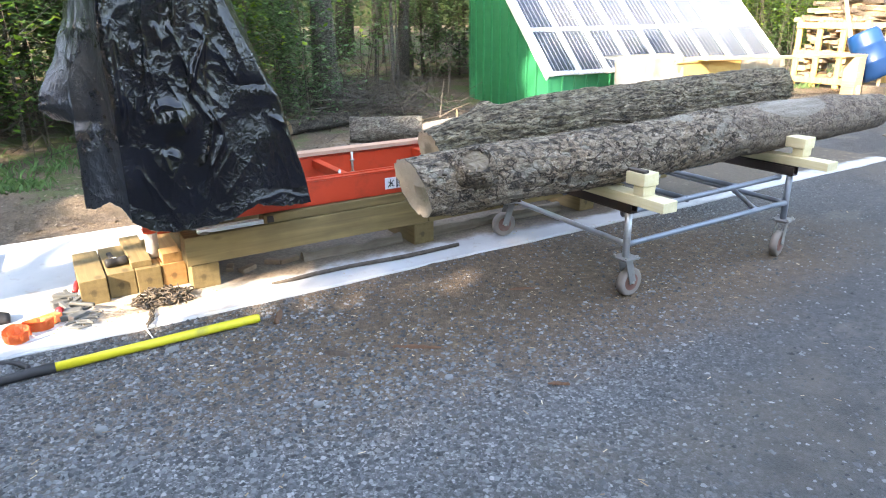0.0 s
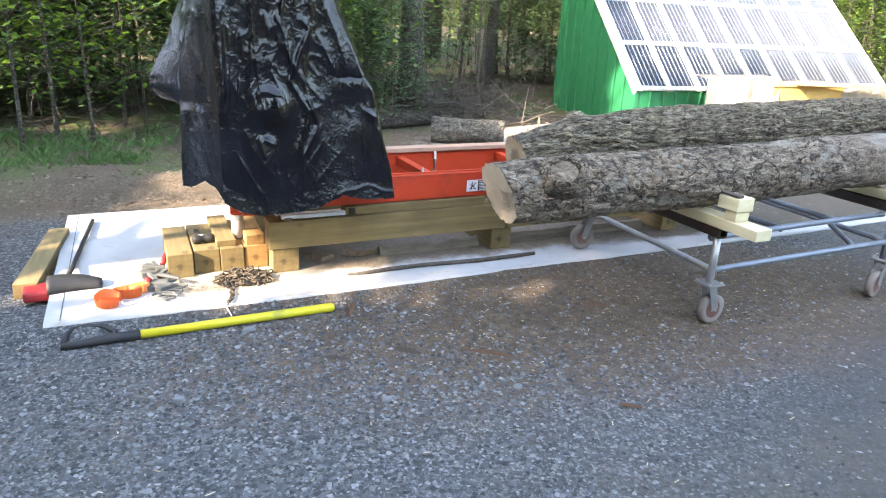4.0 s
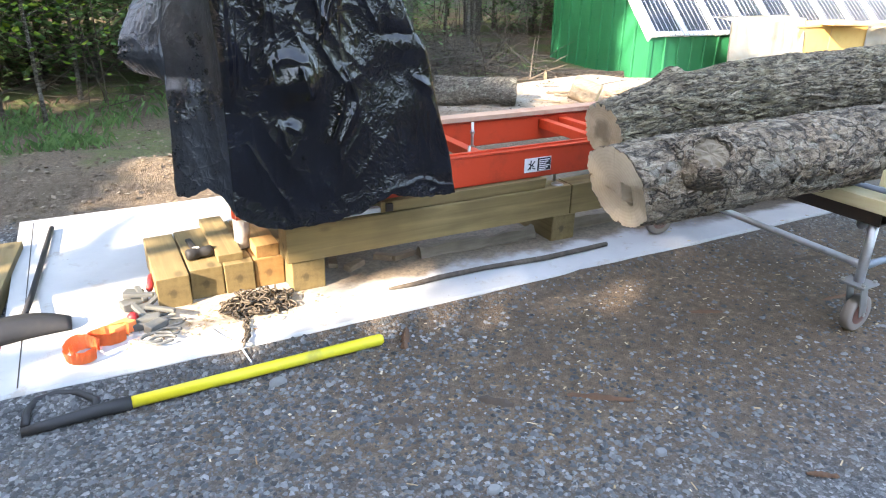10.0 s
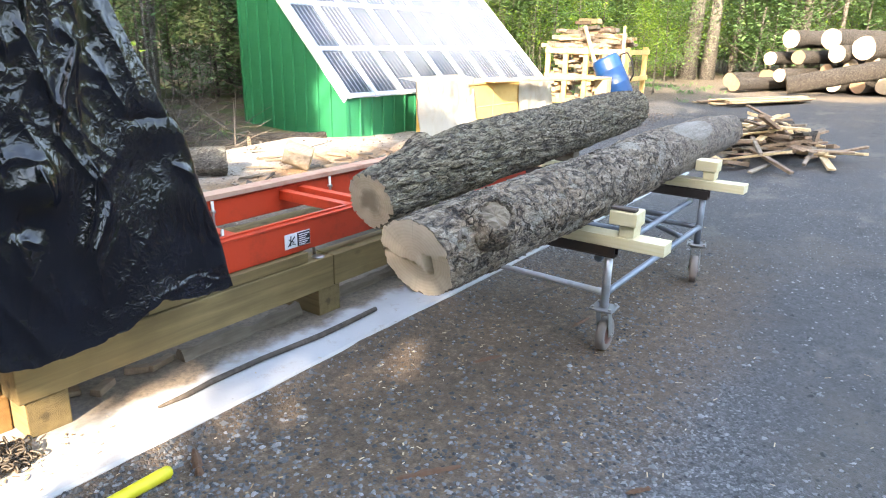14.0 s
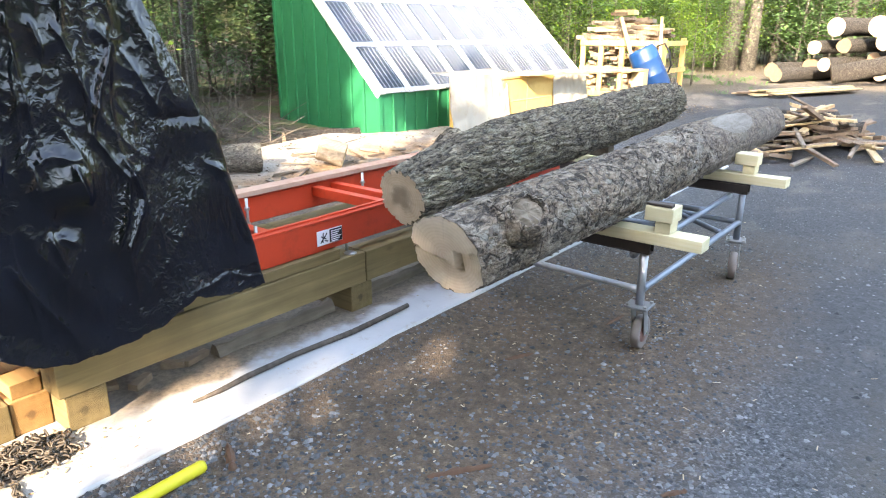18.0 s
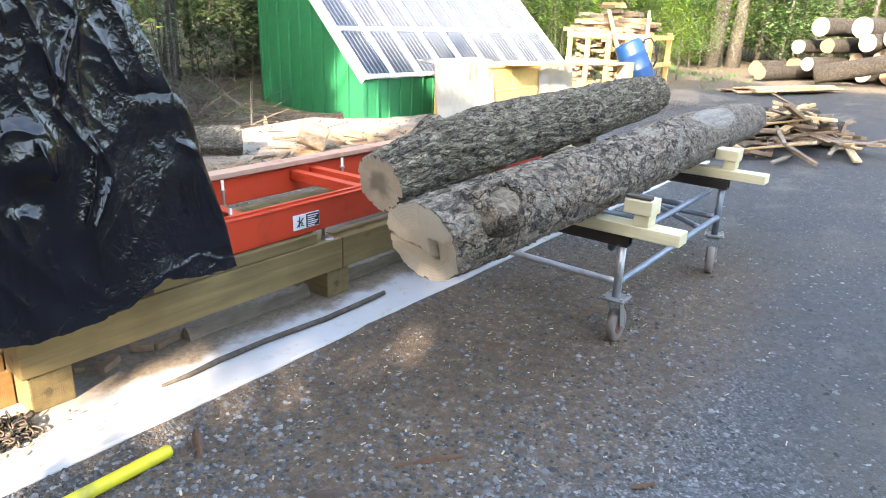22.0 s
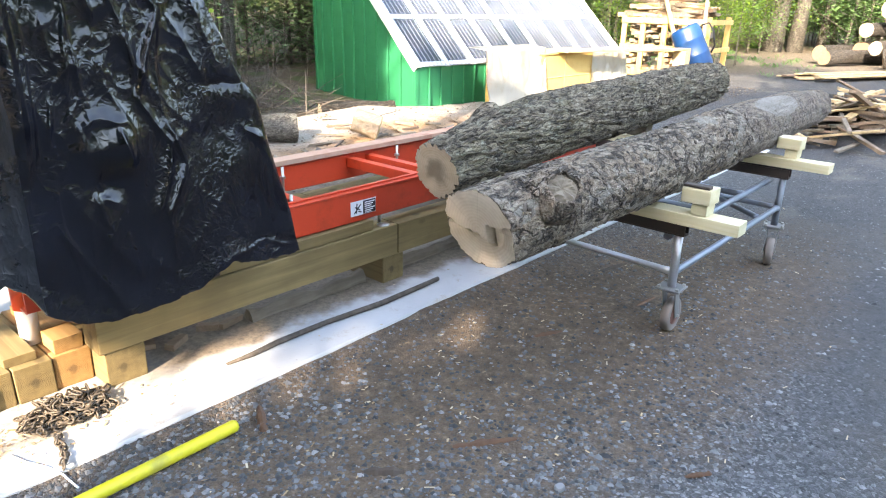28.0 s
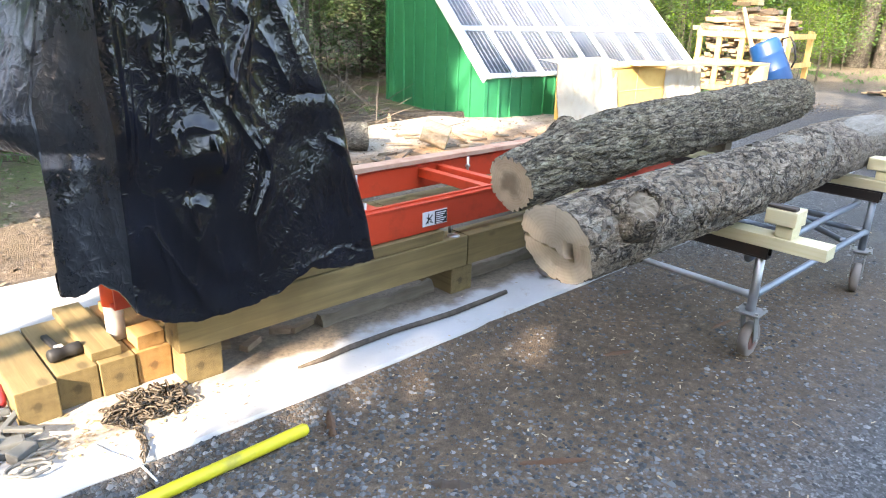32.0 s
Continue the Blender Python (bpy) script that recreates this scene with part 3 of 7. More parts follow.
M = {
    "ground": ground_mat(),
    "concrete": concrete_mat(),
    "tarp": tarp_mat("black_plastic_sheet", 0.0),
    "tarp_dusty": tarp_mat("dusty_black_plastic_sheet", 1.0),
    "treated": timber("treated_pine", (0.265, 0.190, 0.078), (0.145, 0.100, 0.040), 0),
    "treated_y": timber("treated_pine_crosswise", (0.275, 0.205, 0.098), (0.150, 0.108, 0.048), 1),
    "treated_end": sawn_square_end("treated_pine_end", (0.20, 0.145, 0.062), (0.105, 0.072, 0.028), False),
    "treated_end_x": sawn_square_end("treated_pine_beam_end", (0.20, 0.145, 0.062), (0.105, 0.072, 0.028), True),
    "fresh_end": sawn_square_end("fresh_beam_end", (0.33, 0.19, 0.07), (0.20, 0.105, 0.035), False),
    "fresh": timber("fresh_cut_beam", (0.40, 0.235, 0.100), (0.28, 0.150, 0.055), 1),
    "fresh_pale": timber("fresh_offcut", (0.48, 0.29, 0.12), (0.36, 0.20, 0.075), 1),
    "cream": timber("cream_painted_plank", (0.66, 0.60, 0.40), (0.56, 0.49, 0.29), 1, 0.7, 0.5),
    "board": timber("pale_pine_board", (0.60, 0.46, 0.27), (0.42, 0.29, 0.14), 0),
    "board_y": timber("pale_pine_board_crosswise", (0.58, 0.44, 0.25), (0.40, 0.28, 0.13), 1),
    "grey_wood": timber("weathered_grey_wood", (0.24, 0.20, 0.155), (0.11, 0.085, 0.06), 0, 0.85),
    "stick": timber("split_kindling", (0.28, 0.20, 0.135), (0.15, 0.10, 0.065), 0, 0.85),
    "crate": timber("new_spruce_slats", (0.66, 0.43, 0.17), (0.48, 0.29, 0.09), 2, 0.7, 0.5),
    "orange": paint("orange_painted_steel", (0.58, 0.055, 0.020), 0.38, (0.16, 0.03, 0.012), 0.45),
    "galv": paint("galvanised_steel", (0.48, 0.50, 0.53), 0.42, (0.20, 0.18, 0.16), 0.4, 0.75),
    "tube": paint("grey_painted_tube", (0.17, 0.20, 0.24), 0.45, (0.13, 0.10, 0.08), 0.5, 0.35),
    "dark_iron": paint("dark_painted_angle_iron", (0.035, 0.028, 0.026), 0.5, (0.09, 0.045, 0.025), 0.5, 0.4),
    "rubber": paint("dusty_grey_rubber", (0.19, 0.165, 0.15), 0.75, (0.30, 0.26, 0.22), 0.5),
    "caster_iron": paint("worn_caster_iron", (0.27, 0.27, 0.27), 0.5, (0.12, 0.08, 0.05), 0.5, 0.6),
    "gunmetal": paint("dusty_grey_ratchet_steel", (0.105, 0.110, 0.108), 0.55, (0.17, 0.16, 0.15), 0.5, 0.2),
    "bark_red": paint("rust_brown_inner_bark", (0.115, 0.060, 0.034), 0.85, (0.05, 0.03, 0.02), 0.7),
    "hub": paint("rusty_red_wheel_hub", (0.16, 0.075, 0.06), 0.6, (0.22, 0.19, 0.17), 0.6, 0.2),
    "rust": paint("rusted_iron", (0.075, 0.058, 0.047), 0.75, (0.11, 0.065, 0.038), 0.5, 0.3),
    "chain": paint("dull_steel_chain", (0.12, 0.098, 0.078), 0.6, (0.10, 0.07, 0.045), 0.6, 0.6),
    "green": paint("green_metal_siding", (0.014, 0.150, 0.068), 0.42, (0.010, 0.10, 0.045), 0.3, 0.0, 0.3),
    "white_trim": paint("white_trim_paint", (0.78, 0.78, 0.77), 0.45, (0.5, 0.48, 0.44), 0.2),
    "yellow": paint("yellow_fibreglass", (0.62, 0.54, 0.025), 0.45, (0.26, 0.22, 0.06), 0.6),
    "black": paint("black_plastic_grip", (0.016, 0.016, 0.018), 0.6, (0.05, 0.045, 0.04), 0.4),
    "red": paint("red_plastic", (0.28, 0.014, 0.018), 0.5, (0.12, 0.02, 0.02), 0.35),
    "hot_orange": paint("bright_orange_plastic", (0.86, 0.24, 0.08), 0.45, (0.5, 0.12, 0.04), 0.3),
    "blue": paint("blue_plastic_drum", (0.004, 0.040, 0.135), 0.38, (0.008, 0.055, 0.18), 0.35),
    "sheet": paint("milky_plastic_sheet", (0.60, 0.565, 0.48), 0.3, (0.52, 0.40, 0.22), 0.6),
    "foam": paint("yellow_foam_board", (0.60, 0.40, 0.13), 0.75, (0.46, 0.27, 0.08), 0.35),
    "label_white": paint("white_decal", (0.82, 0.82, 0.82), 0.4, (0.6, 0.6, 0.6), 0.15),
    "label_black": paint("black_decal_print", (0.012, 0.012, 0.015), 0.4, (0.03, 0.03, 0.03), 0.1),
    "zinc": paint("bright_zinc_tube", (0.58, 0.59, 0.60), 0.4, (0.5, 0.48, 0.46), 0.3, 0.0),
    "track": paint("worn_primed_track", (0.44, 0.27, 0.19), 0.8, (0.30, 0.10, 0.06), 0.7, 0.0, 0.2),
    "flat_stone": paint("grey_flat_stone", (0.16, 0.165, 0.17), 0.8, (0.08, 0.08, 0.085), 0.6),
    "knot": timber("grey_knot_wood", (0.29, 0.235, 0.17), (0.12, 0.088, 0.06), 0, 0.85),
    "bolt": paint("zinc_bolt", (0.42, 0.41, 0.38), 0.35, (0.2, 0.15, 0.1), 0.4, 0.85),
    "barkA": bark("ash_bark", (0.046, 0.035, 0.026), (0.235, 0.182, 0.132), (0.37, 0.308, 0.234), (0.43, 0.376, 0.294), (0.95, 0.78, 0.62), (2.50, 3.25, 2.35), (8, 13, 13)),
    "barkB": bark("oak_bark", (0.040, 0.031, 0.021), (0.225, 0.180, 0.124), (0.385, 0.328, 0.236), (0.40, 0.38, 0.276), (0.88, 0.90, 0.70), None, (6.5, 30, 30)),
    "bark_far": bark("far_log_bark", (0.018, 0.014, 0.011), (0.055, 0.045, 0.034), (0.10, 0.085, 0.068), (0.14, 0.128, 0.105), (0.9, 0.85, 0.75)),
    "trunk": bark("tree_bark", (0.055, 0.048, 0.040), (0.135, 0.120, 0.100), (0.23, 0.21, 0.18), (0.29, 0.30, 0.25), (0.9, 0.92, 0.8)),
    "endA": end_grain("sawn_ash_end", (0.66, 0.57, 0.46), (0.52, 0.43, 0.33), 0.0, 0.0, 0.12),
    "endB": end_grain("sawn_oak_end", (0.70, 0.59, 0.45), (0.54, 0.42, 0.29), 0.0, 0.0, 0.75),
    "end_far": end_grain("weathered_sawn_end", (0.43, 0.36, 0.27), (0.32, 0.245, 0.165), 0.0, 0.0),
    "end_tan": end_grain("tanned_sawn_end", (0.27, 0.175, 0.105), (0.17, 0.105, 0.06), 0.0, 0.0),
    "leaf": leaf_mat("wood_leaves", (0.060, 0.125, 0.044), (0.105, 0.200, 0.072), (0.16, 0.28, 0.10), 0.42),
    "leaf_bright": leaf_mat("sunlit_leaves", (0.09, 0.19, 0.02), (0.16, 0.28, 0.03), (0.26, 0.36, 0.05), 0.45),
    "leaf_dark": leaf_mat("shade_leaves", (0.066, 0.120, 0.056), (0.112, 0.190, 0.085), (0.165, 0.260, 0.112), 0.45),
    "dead": timber("dead_twigs", (0.11, 0.09, 0.072), (0.045, 0.036, 0.028), 2, 0.9),
}


def flake_mat(name, dark, mid, pale):
    """Scales of bark, each its own tone."""
    k = Net(name)
    c = k.ramp(k.island(), (0.0, dark), (0.5, mid), (1.0, pale))
    f = k.noise(k.coord((1, 2.5, 2.5)), 90, 4, 0.7)
    c = k.mix(k.math("MULTIPLY", k.step(f, 0.4, 0.7), 0.5), c, dark)
    return k.done(c, 0.9, k.bump(f, 0.6, 0.004))


M["flakeA"] = flake_mat("ash_bark_scales", (0.032, 0.024, 0.017), (0.100, 0.076, 0.055), (0.21, 0.175, 0.138))
M["flakeB"] = flake_mat("oak_bark_scales", (0.029, 0.021, 0.014), (0.092, 0.070, 0.048), (0.18, 0.15, 0.11))

# ---- building helpers ----
R = random.Random(7)


def thing(name, loc, label, category, group="", kind=""):
    ob = new(name)
    ob.location = loc
    ob.empty_display_size = 0.05
    return tagged(ob, label, category, group, kind)


def origin(ob):
    while ob.parent is not None:
        ob = ob.parent
    return ob.location.copy()


def mesh_of(name, bm, material, smooth=False):
    me = bpy.data.meshes.new(name)
    bm.to_mesh(me)
    bm.free()
    if smooth:
        me.polygons.foreach_set("use_smooth", [True] * len(me.polygons))
    for m in (material if isinstance(material, (list, tuple)) else (material,)):
        me.materials.append(M[m])
    return me


def part(name, bm, material, parent, label="", smooth=False):
    """Links bm, given in world places, as one mesh under a thing or a part."""
    bmesh.ops.translate(bm, verts=bm.verts, vec=-origin(parent))
    ob = new(name, mesh_of(name, bm, material, smooth))
    ob.parent = parent
    return tagged(ob, label)


def solo(name, bm, material, label, category, group="", kind="", loc=(0, 0, 0), smooth=False):
    """A thing of one mesh, its origin at loc."""
    bmesh.ops.translate(bm, verts=bm.verts, vec=-Vector(loc))
    ob = new(name, mesh_of(name, bm, material, smooth))
    ob.location = loc
    return tagged(ob, label, category, group, kind)


def box(x0, x1, y0, y1, z0, z1, bevel=0.006, wear=0.0, bm=None, seg=2):
    b = bmesh.new()
    bmesh.ops.create_cube(b, size=1, matrix=Matrix.LocRotScale(((x0 + x1) / 2, (y0 + y1) / 2, (z0 + z1) / 2), None, (x1 - x0, y1 - y0, z1 - z0)))
    if wear:
        for v in b.verts:
            v.co += Vector((R.uniform(-wear, wear), R.uniform(-wear, wear), R.uniform(-wear, wear)))
    if bevel:
        bmesh.ops.bevel(b, geom=b.edges, offset=bevel, segments=seg, affect="EDGES", profile=0.6)
    return join(bm, b)


def join(bm, b):
    if bm is None:
        return b
    me = bpy.data.meshes.new("tmp")
    b.to_mesh(me)
    b.free()
    bm.from_mesh(me)
    bpy.data.meshes.remove(me)
    return bm


def turned(b, m):
    bmesh.ops.transform(b, matrix=m, verts=b.verts)
    return b


def ends(bm, axis):
    """Gives the two end faces across an axis the second material."""
    bm.normal_update()
    for f in bm.faces:
        if abs(f.normal[axis]) > 0.9:
            f.material_index = 1
    return bm


def plank(p, q, width, thick, bevel=0.004, wear=0.002, up=(0, 0, 1), bm=None):
    """A board from p to q (along its middle)."""
    p, q = Vector(p), Vector(q)
    d = (q - p)
    n = d.normalized()
    s = n.cross(Vector(up)).normalized()
    t = s.cross(n)
    m = Matrix((n, s, t)).transposed().to_4x4()
    m.translation = (p + q) / 2
    b = box(-d.length / 2, d.length / 2, -width / 2, width / 2, -thick / 2, thick / 2, bevel, wear)
    return join(bm, turned(b, m))


def tube(points, radius, sides=12, bm=None, caps=True, radii=None):
    """A round bar along points."""
    b = bmesh.new()
    pts = [Vector(p) for p in points]
    rings = []
    ref = None
    for i, p in enumerate(pts):
        d = (pts[min(i + 1, len(pts) - 1)] - pts[max(i - 1, 0)]).normalized()
        if ref is None:
            ref = d.orthogonal().normalized()
        ref = (ref - d * ref.dot(d)).normalized()
        o = d.cross(ref)
        r = radii[i] if radii else radius
        rings.append([b.verts.new(p + r * (math.cos(a) * ref + math.sin(a) * o)) for a in (2 * math.pi * k / sides for k in range(sides))])
    for r0, r1 in zip(rings, rings[1:]):
        for k in range(sides):
            b.faces.new((r0[k], r0[(k + 1) % sides], r1[(k + 1) % sides], r1[k]))
    if caps:
        b.faces.new(rings[0][::-1])
        b.faces.new(rings[-1])
    bmesh.ops.recalc_face_normals(b, faces=b.faces)
    return join(bm, b)


def lathe(profile, at, axis="z", sides=28, bm=None):
    """A turned solid from (radius, height) pairs."""
    b = bmesh.new()
    rings = []
    for r, h in profile:
        rings.append([b.verts.new((r * math.cos(a), r * math.sin(a), h)) for a in (2 * math.pi * k / sides for k in range(sides))])
    for r0, r1 in zip(rings, rings[1:]):
        for k in range(sides):
            b.faces.new((r0[k], r0[(k + 1) % sides], r1[(k + 1) % sides], r1[k]))
    b.faces.new(rings[0][::-1])
    b.faces.new(rings[-1])
    bmesh.ops.recalc_face_normals(b, faces=b.faces)
    rot = {"z": Matrix(), "x": Matrix.Rotation(radians(90), 4, "Y"), "y": Matrix.Rotation(radians(-90), 4, "X")}[axis]
    return join(bm, turned(b, Matrix.Translation(at) @ rot))


def rough_ring(seed, a, s, amp):
    return amp * (noise.noise(Vector((math.cos(a) * 1.7, math.sin(a) * 1.7, s * 2.1 + seed))) + 0.6 * noise.noise(Vector((math.cos(a) * 6, math.sin(a) * 6, s * 4 + seed))))


def log_body(axis, seed, around=80, along=180, furrow=0.010, lumps=0.012, bumps=()):
    """Bark of a log along axis rows (x, y, z, radius); furrows run with the grain."""
    b = bmesh.new()
    rows = []
    xs = [p[0] for p in axis]
    for i in range(along + 1):
        s = i / along
        x = xs[0] + s * (xs[-1] - xs[0])
        y, z, r = (float(np.interp(x, xs, [p[c] for p in axis])) for c in (1, 2, 3))
        ring = []
        for k in range(around):
            a = 2 * math.pi * k / around
            ca, sa = math.cos(a), math.sin(a)
            rr = r + rough_ring(seed, a, x, lumps)
            f = noise.noise(Vector((x * 5.5 + seed, ca * r * 42, sa * r * 42)))
            f2 = noise.noise(Vector((x * 16 + seed, ca * r * 75, sa * r * 75)))
            rr += furrow * (0.5 - abs(f) * 1.7) + 0.35 * furrow * f2
            for bx, ba, bh, bw in bumps:
                da = math.atan2(math.sin(a - ba), math.cos(a - ba)) * r
                rr += bh * math.exp(-((x - bx) ** 2 + da * da) / (bw * bw))
            ring.append(b.verts.new((x, y + rr * ca, z + rr * sa)))
        rows.append(ring)
    for r0, r1 in zip(rows, rows[1:]):
        for k in range(around):
            b.faces.new((r0[k], r0[(k + 1) % around], r1[(k + 1) % around], r1[k]))
    first = [v.co.copy() for v in rows[0]]
    last = [v.co.copy() for v in rows[-1]]
    bmesh.ops.recalc_face_normals(b, faces=b.faces)
    return b, first, last


def log_face(ring, out, step=None, rings=36, seed=3.0):
    """A sawn end, cut a little unevenly; step = the fibres left standing at the hinge."""
    b = bmesh.new()
    c = sum(ring, Vector()) / len(ring)
    n = len(ring)
    rows = []
    for j in range(rings + 1):
        s = 1 - j / rings * 0.97
        row = []
        for p in ring:
            q = c + (p - c) * s
            d = 0.0015 * noise.noise(q * 60 + Vector((seed, 0, 0))) + 0.003 * noise.noise(q * 14)
            if step:
                q2 = q - c
                jag = 0.010 * noise.noise(Vector((q2.y * 45, 0.3, seed))) + 0.016 * noise.noise(Vector((q2.y * 11, 0.7, seed)))
                line = (step[0] + step[1] * q2.y if q2.y > step[2] else step[3]) + jag
                d += (0.006 if q2.z > line else -0.020) * min(1.0, 2.2 * (1 - s) + 0.2)
                d -= 0.030 * math.exp(-((q2.z - line) / 0.006) ** 2) * (q2.y > step[2] - 0.01)
                d -= 0.030 * math.exp(-((q2.y - step[2]) / 0.006) ** 2) * (step[0] + step[1] * step[2] - 0.01 < q2.z < step[3])
            if j == 0:
                d = min(d, 0.004)
            row.append(b.verts.new(q + Vector((out * (d + 0.002), 0, 0))))
        rows.append(row)
    for r0, r1 in zip(rows, rows[1:]):
        for k in range(n):
            b.faces.new((r0[k], r0[(k + 1) % n], r1[(k + 1) % n], r1[k]))
    b.faces.new(rows[-1])
    bmesh.ops.recalc_face_normals(b, faces=b.faces)
    return b


# ---- ground and slab ----
def hills(x, y):
    """Height of the ground: flat lot, a low heap by the shed, a bank at the wood's edge."""
    z = GROUND
    z += 0.10 * math.exp(-(((x - 8.0) / 2.4) ** 2 + ((y - 12.3) / 0.9) ** 2))
    z += 0.13 * math.exp(-(((x - 7.2) / 0.9) ** 2 + ((y - 12.8) / 0.45) ** 2))
    z += (0.13 + 0.07 * noise.noise(Vector((x * 1.9, y * 1.9, 8)))) * math.exp(-(((x - 1.6) / 3.4) ** 2 + ((y - 10.95) / 0.36) ** 2))
    z += 0.07 * math.exp(-(((x - 1.0) / 2.6) ** 2 + ((y - 11.7) / 0.3) ** 2))
    z -= 0.05 * math.exp(-(((x - 2.0) / 3.0) ** 2 + ((y - 10.45) / 0.18) ** 2))
    if 0.9 < x < 9.6 and 7.2 < y < 8.4:
        z += (0.034 + 0.008 * noise.noise(Vector((x * 5, 1.0, 0)))) * math.exp(-((min(y, 8.09) - 8.09) / 0.10) ** 2)
    far = max(0.0, y - 13.5 - 0.12 * max(0.0, x - 10))
    z += 0.035 * far if far < 30 else 1.05
    z += 0.012 * noise.noise(Vector((x * 0.7, y * 0.7, 0))) if math.hypot(x, y - 8) < 40 else 0
    if y > 10.2:
        z += 0.03 * noise.noise(Vector((x * 2.3, y * 2.3, 4))) * min(1.0, (y - 10.2) / 0.5)
    return z


def ground_sheet():
    def line(lo, hi, fine0, fine1, step):
        out = [lo, lo * 0.5, lo * 0.2, lo * 0.1]
        v = fine0
        while v <= fine1:
            out.append(v)
            v += step
        return out + [hi * 0.12, hi * 0.25, hi * 0.5, hi]
    def finer(g, lo, hi, step):
        return sorted([v for v in g if not lo - 0.01 < v < hi + 0.01] + [lo + step * i for i in range(int((hi - lo) / step) + 1)])
    gx = finer(line(-900, 900, -14, 44, 0.35), -1.0, 9.8, 0.12)
    gy = finer(finer(line(-900, 900, -8, 42, 0.35), 4.0, 13.6, 0.12), 7.70, 8.18, 0.04)
    verts = [(x, y, hills(x, y)) for y in gy for x in gx]
    nx = len(gx)
    faces = [(j * nx + i, j * nx + i + 1, (j + 1) * nx + i + 1, (j + 1) * nx + i) for j in range(len(gy) - 1) for i in range(nx - 1)]
    me = bpy.data.meshes.new("ground")
    me.from_pydata(verts, [], faces)
    me.polygons.foreach_set("use_smooth", [True] * len(me.polygons))
    me.materials.append(M["ground"])
    return tagged(new("ground", me), "crushed blue-grey stone lot turning to leaf litter", "ground", kind="structure")


ground = ground_sheet()


def slab():
    b = bmesh.new()
    rows = []
    for i in range(61):
        s = i / 60
        x = 1.05 + 8.4 * s
        e = 0.006 * noise.noise(Vector((x * 3, 0, 0)))
        y0 = 8.10 - 0.02 * math.sin(min(1.0, (x - 1.05) / 2.8) * math.pi) + 0.015 * max(0, x - 4.5) + e
        rows.append([b.verts.new(p) for p in ((x, y0, -0.12), (x, y0, SLAB - 0.010), (x, y0 + 0.010, SLAB), (x, 10.11, SLAB), (x, 10.12, SLAB - 0.01), (x, 10.12, -0.12))])
    for r0, r1 in zip(rows, rows[1:]):
        for k in range(5):
            b.faces.new((r0[k], r0[k + 1], r1[k + 1], r1[k]))
    b.faces.new(rows[0])
    b.faces.new(rows[-1][::-1])
    bmesh.ops.recalc_face_normals(b, faces=b.faces)
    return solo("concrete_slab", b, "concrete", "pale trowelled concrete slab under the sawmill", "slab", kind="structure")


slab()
solo("slab_joint", box(1.1215, 1.1255, 8.14, 10.06, SLAB + 0.0005, SLAB + 0.0016, 0), "dark_iron", "thin dark tooled joint across the slab", "joint", kind="structure")

# ---- timber cribbing and skids ----
BLOCKS = [(1.665, 1.808, 8.556, 9.13), (1.815, 1.962, 8.60, 9.15), (1.968, 2.104, 8.592, 9.20), (2.110, 2.250, 8.60, 9.20)]
for i, (x0, x1, y0, y1) in enumerate(BLOCKS):
    solo("timber_block", ends(box(x0, x1, y0, y1, SLAB, 0.177, 0.005, 0.002), 1), ("treated_y", "treated_end") if i < 3 else ("fresh", "fresh_end"),
         "square treated timber block lying on the slab" if i < 3 else "fresh orange-brown square timber block on the slab", "timber", "timber blocks beside the mill", loc=(x0, y0, SLAB))
solo("timber_plank", ends(box(1.952, 2.066, 8.63, 9.19, 0.177, 0.216, 0.004, 0.001), 1), ("treated_y", "treated_end"), "short treated plank laid on timber blocks", "plank", loc=(1.952, 8.63, 0.177))
solo("timber_offcut", ends(box(2.125, 2.236, 8.615, 8.74, 0.179, 0.240, 0.004, 0.002), 1), ("fresh_pale", "fresh_end"), "small fresh-cut timber offcut on a block", "offcut", loc=(2.14, 8.6, 0.177))
solo("timber_offcut", box(2.135, 2.25, 8.80, 9.15, 0.177, 0.215, 0.004, 0.001), "fresh", "flat timber shim under the mill foot", "offcut", loc=(2.135, 8.8, 0.177))

for i, (x0, x1) in enumerate(((2.255, 2.418), (3.765, 3.922), (5.30, 5.455))):
    solo("sleeper", ends(box(x0, x1, 8.472, 9.52, SLAB, 0.180, 0.006, 0.002), 1), ("treated_y", "treated_end"), "treated timber sleeper carrying the skid beams", "timber", "sleepers under the mill", loc=(x0, 8.472, SLAB))
for y0, y1 in ((8.466, 8.606), (9.22, 9.36)):
    solo("skid_beam", ends(box(2.236, 3.872, y0, y1, 0.184, 0.358, 0.006, 0.002), 0), ("treated", "treated_end_x"), "long olive treated skid beam with knots", "beam", "skid beams", loc=(2.236, y0, 0.184))
    solo("skid_beam", ends(box(3.880, 6.30, y0, y1, 0.184, 0.358, 0.006, 0.002), 0), ("treated", "treated_end_x"), "long olive treated skid beam with knots", "beam", "skid beams", loc=(3.88, y0, 0.184))
solo("packing_plank", box(2.72, 3.70, 8.474, 8.60, 0.361, 0.416, 0.004, 0.002), "treated", "olive packing plank between skid beam and rail", "plank", loc=(2.72, 8.474, 0.361))
solo("steel_clip", box(2.735, 2.775, 8.455, 8.471, 0.372, 0.412, 0.004, 0.002), "dark_iron", "small dark steel clip on the packing plank", "clip", loc=(2.735, 8.455, 0.372))
solo("packing_strip", box(2.32, 2.86, 8.49, 8.52, 0.362, 0.386, 0.003, 0.002), "label_white", "thin white packing strip on the skid beam", "strip", loc=(2.32, 8.49, 0.362))


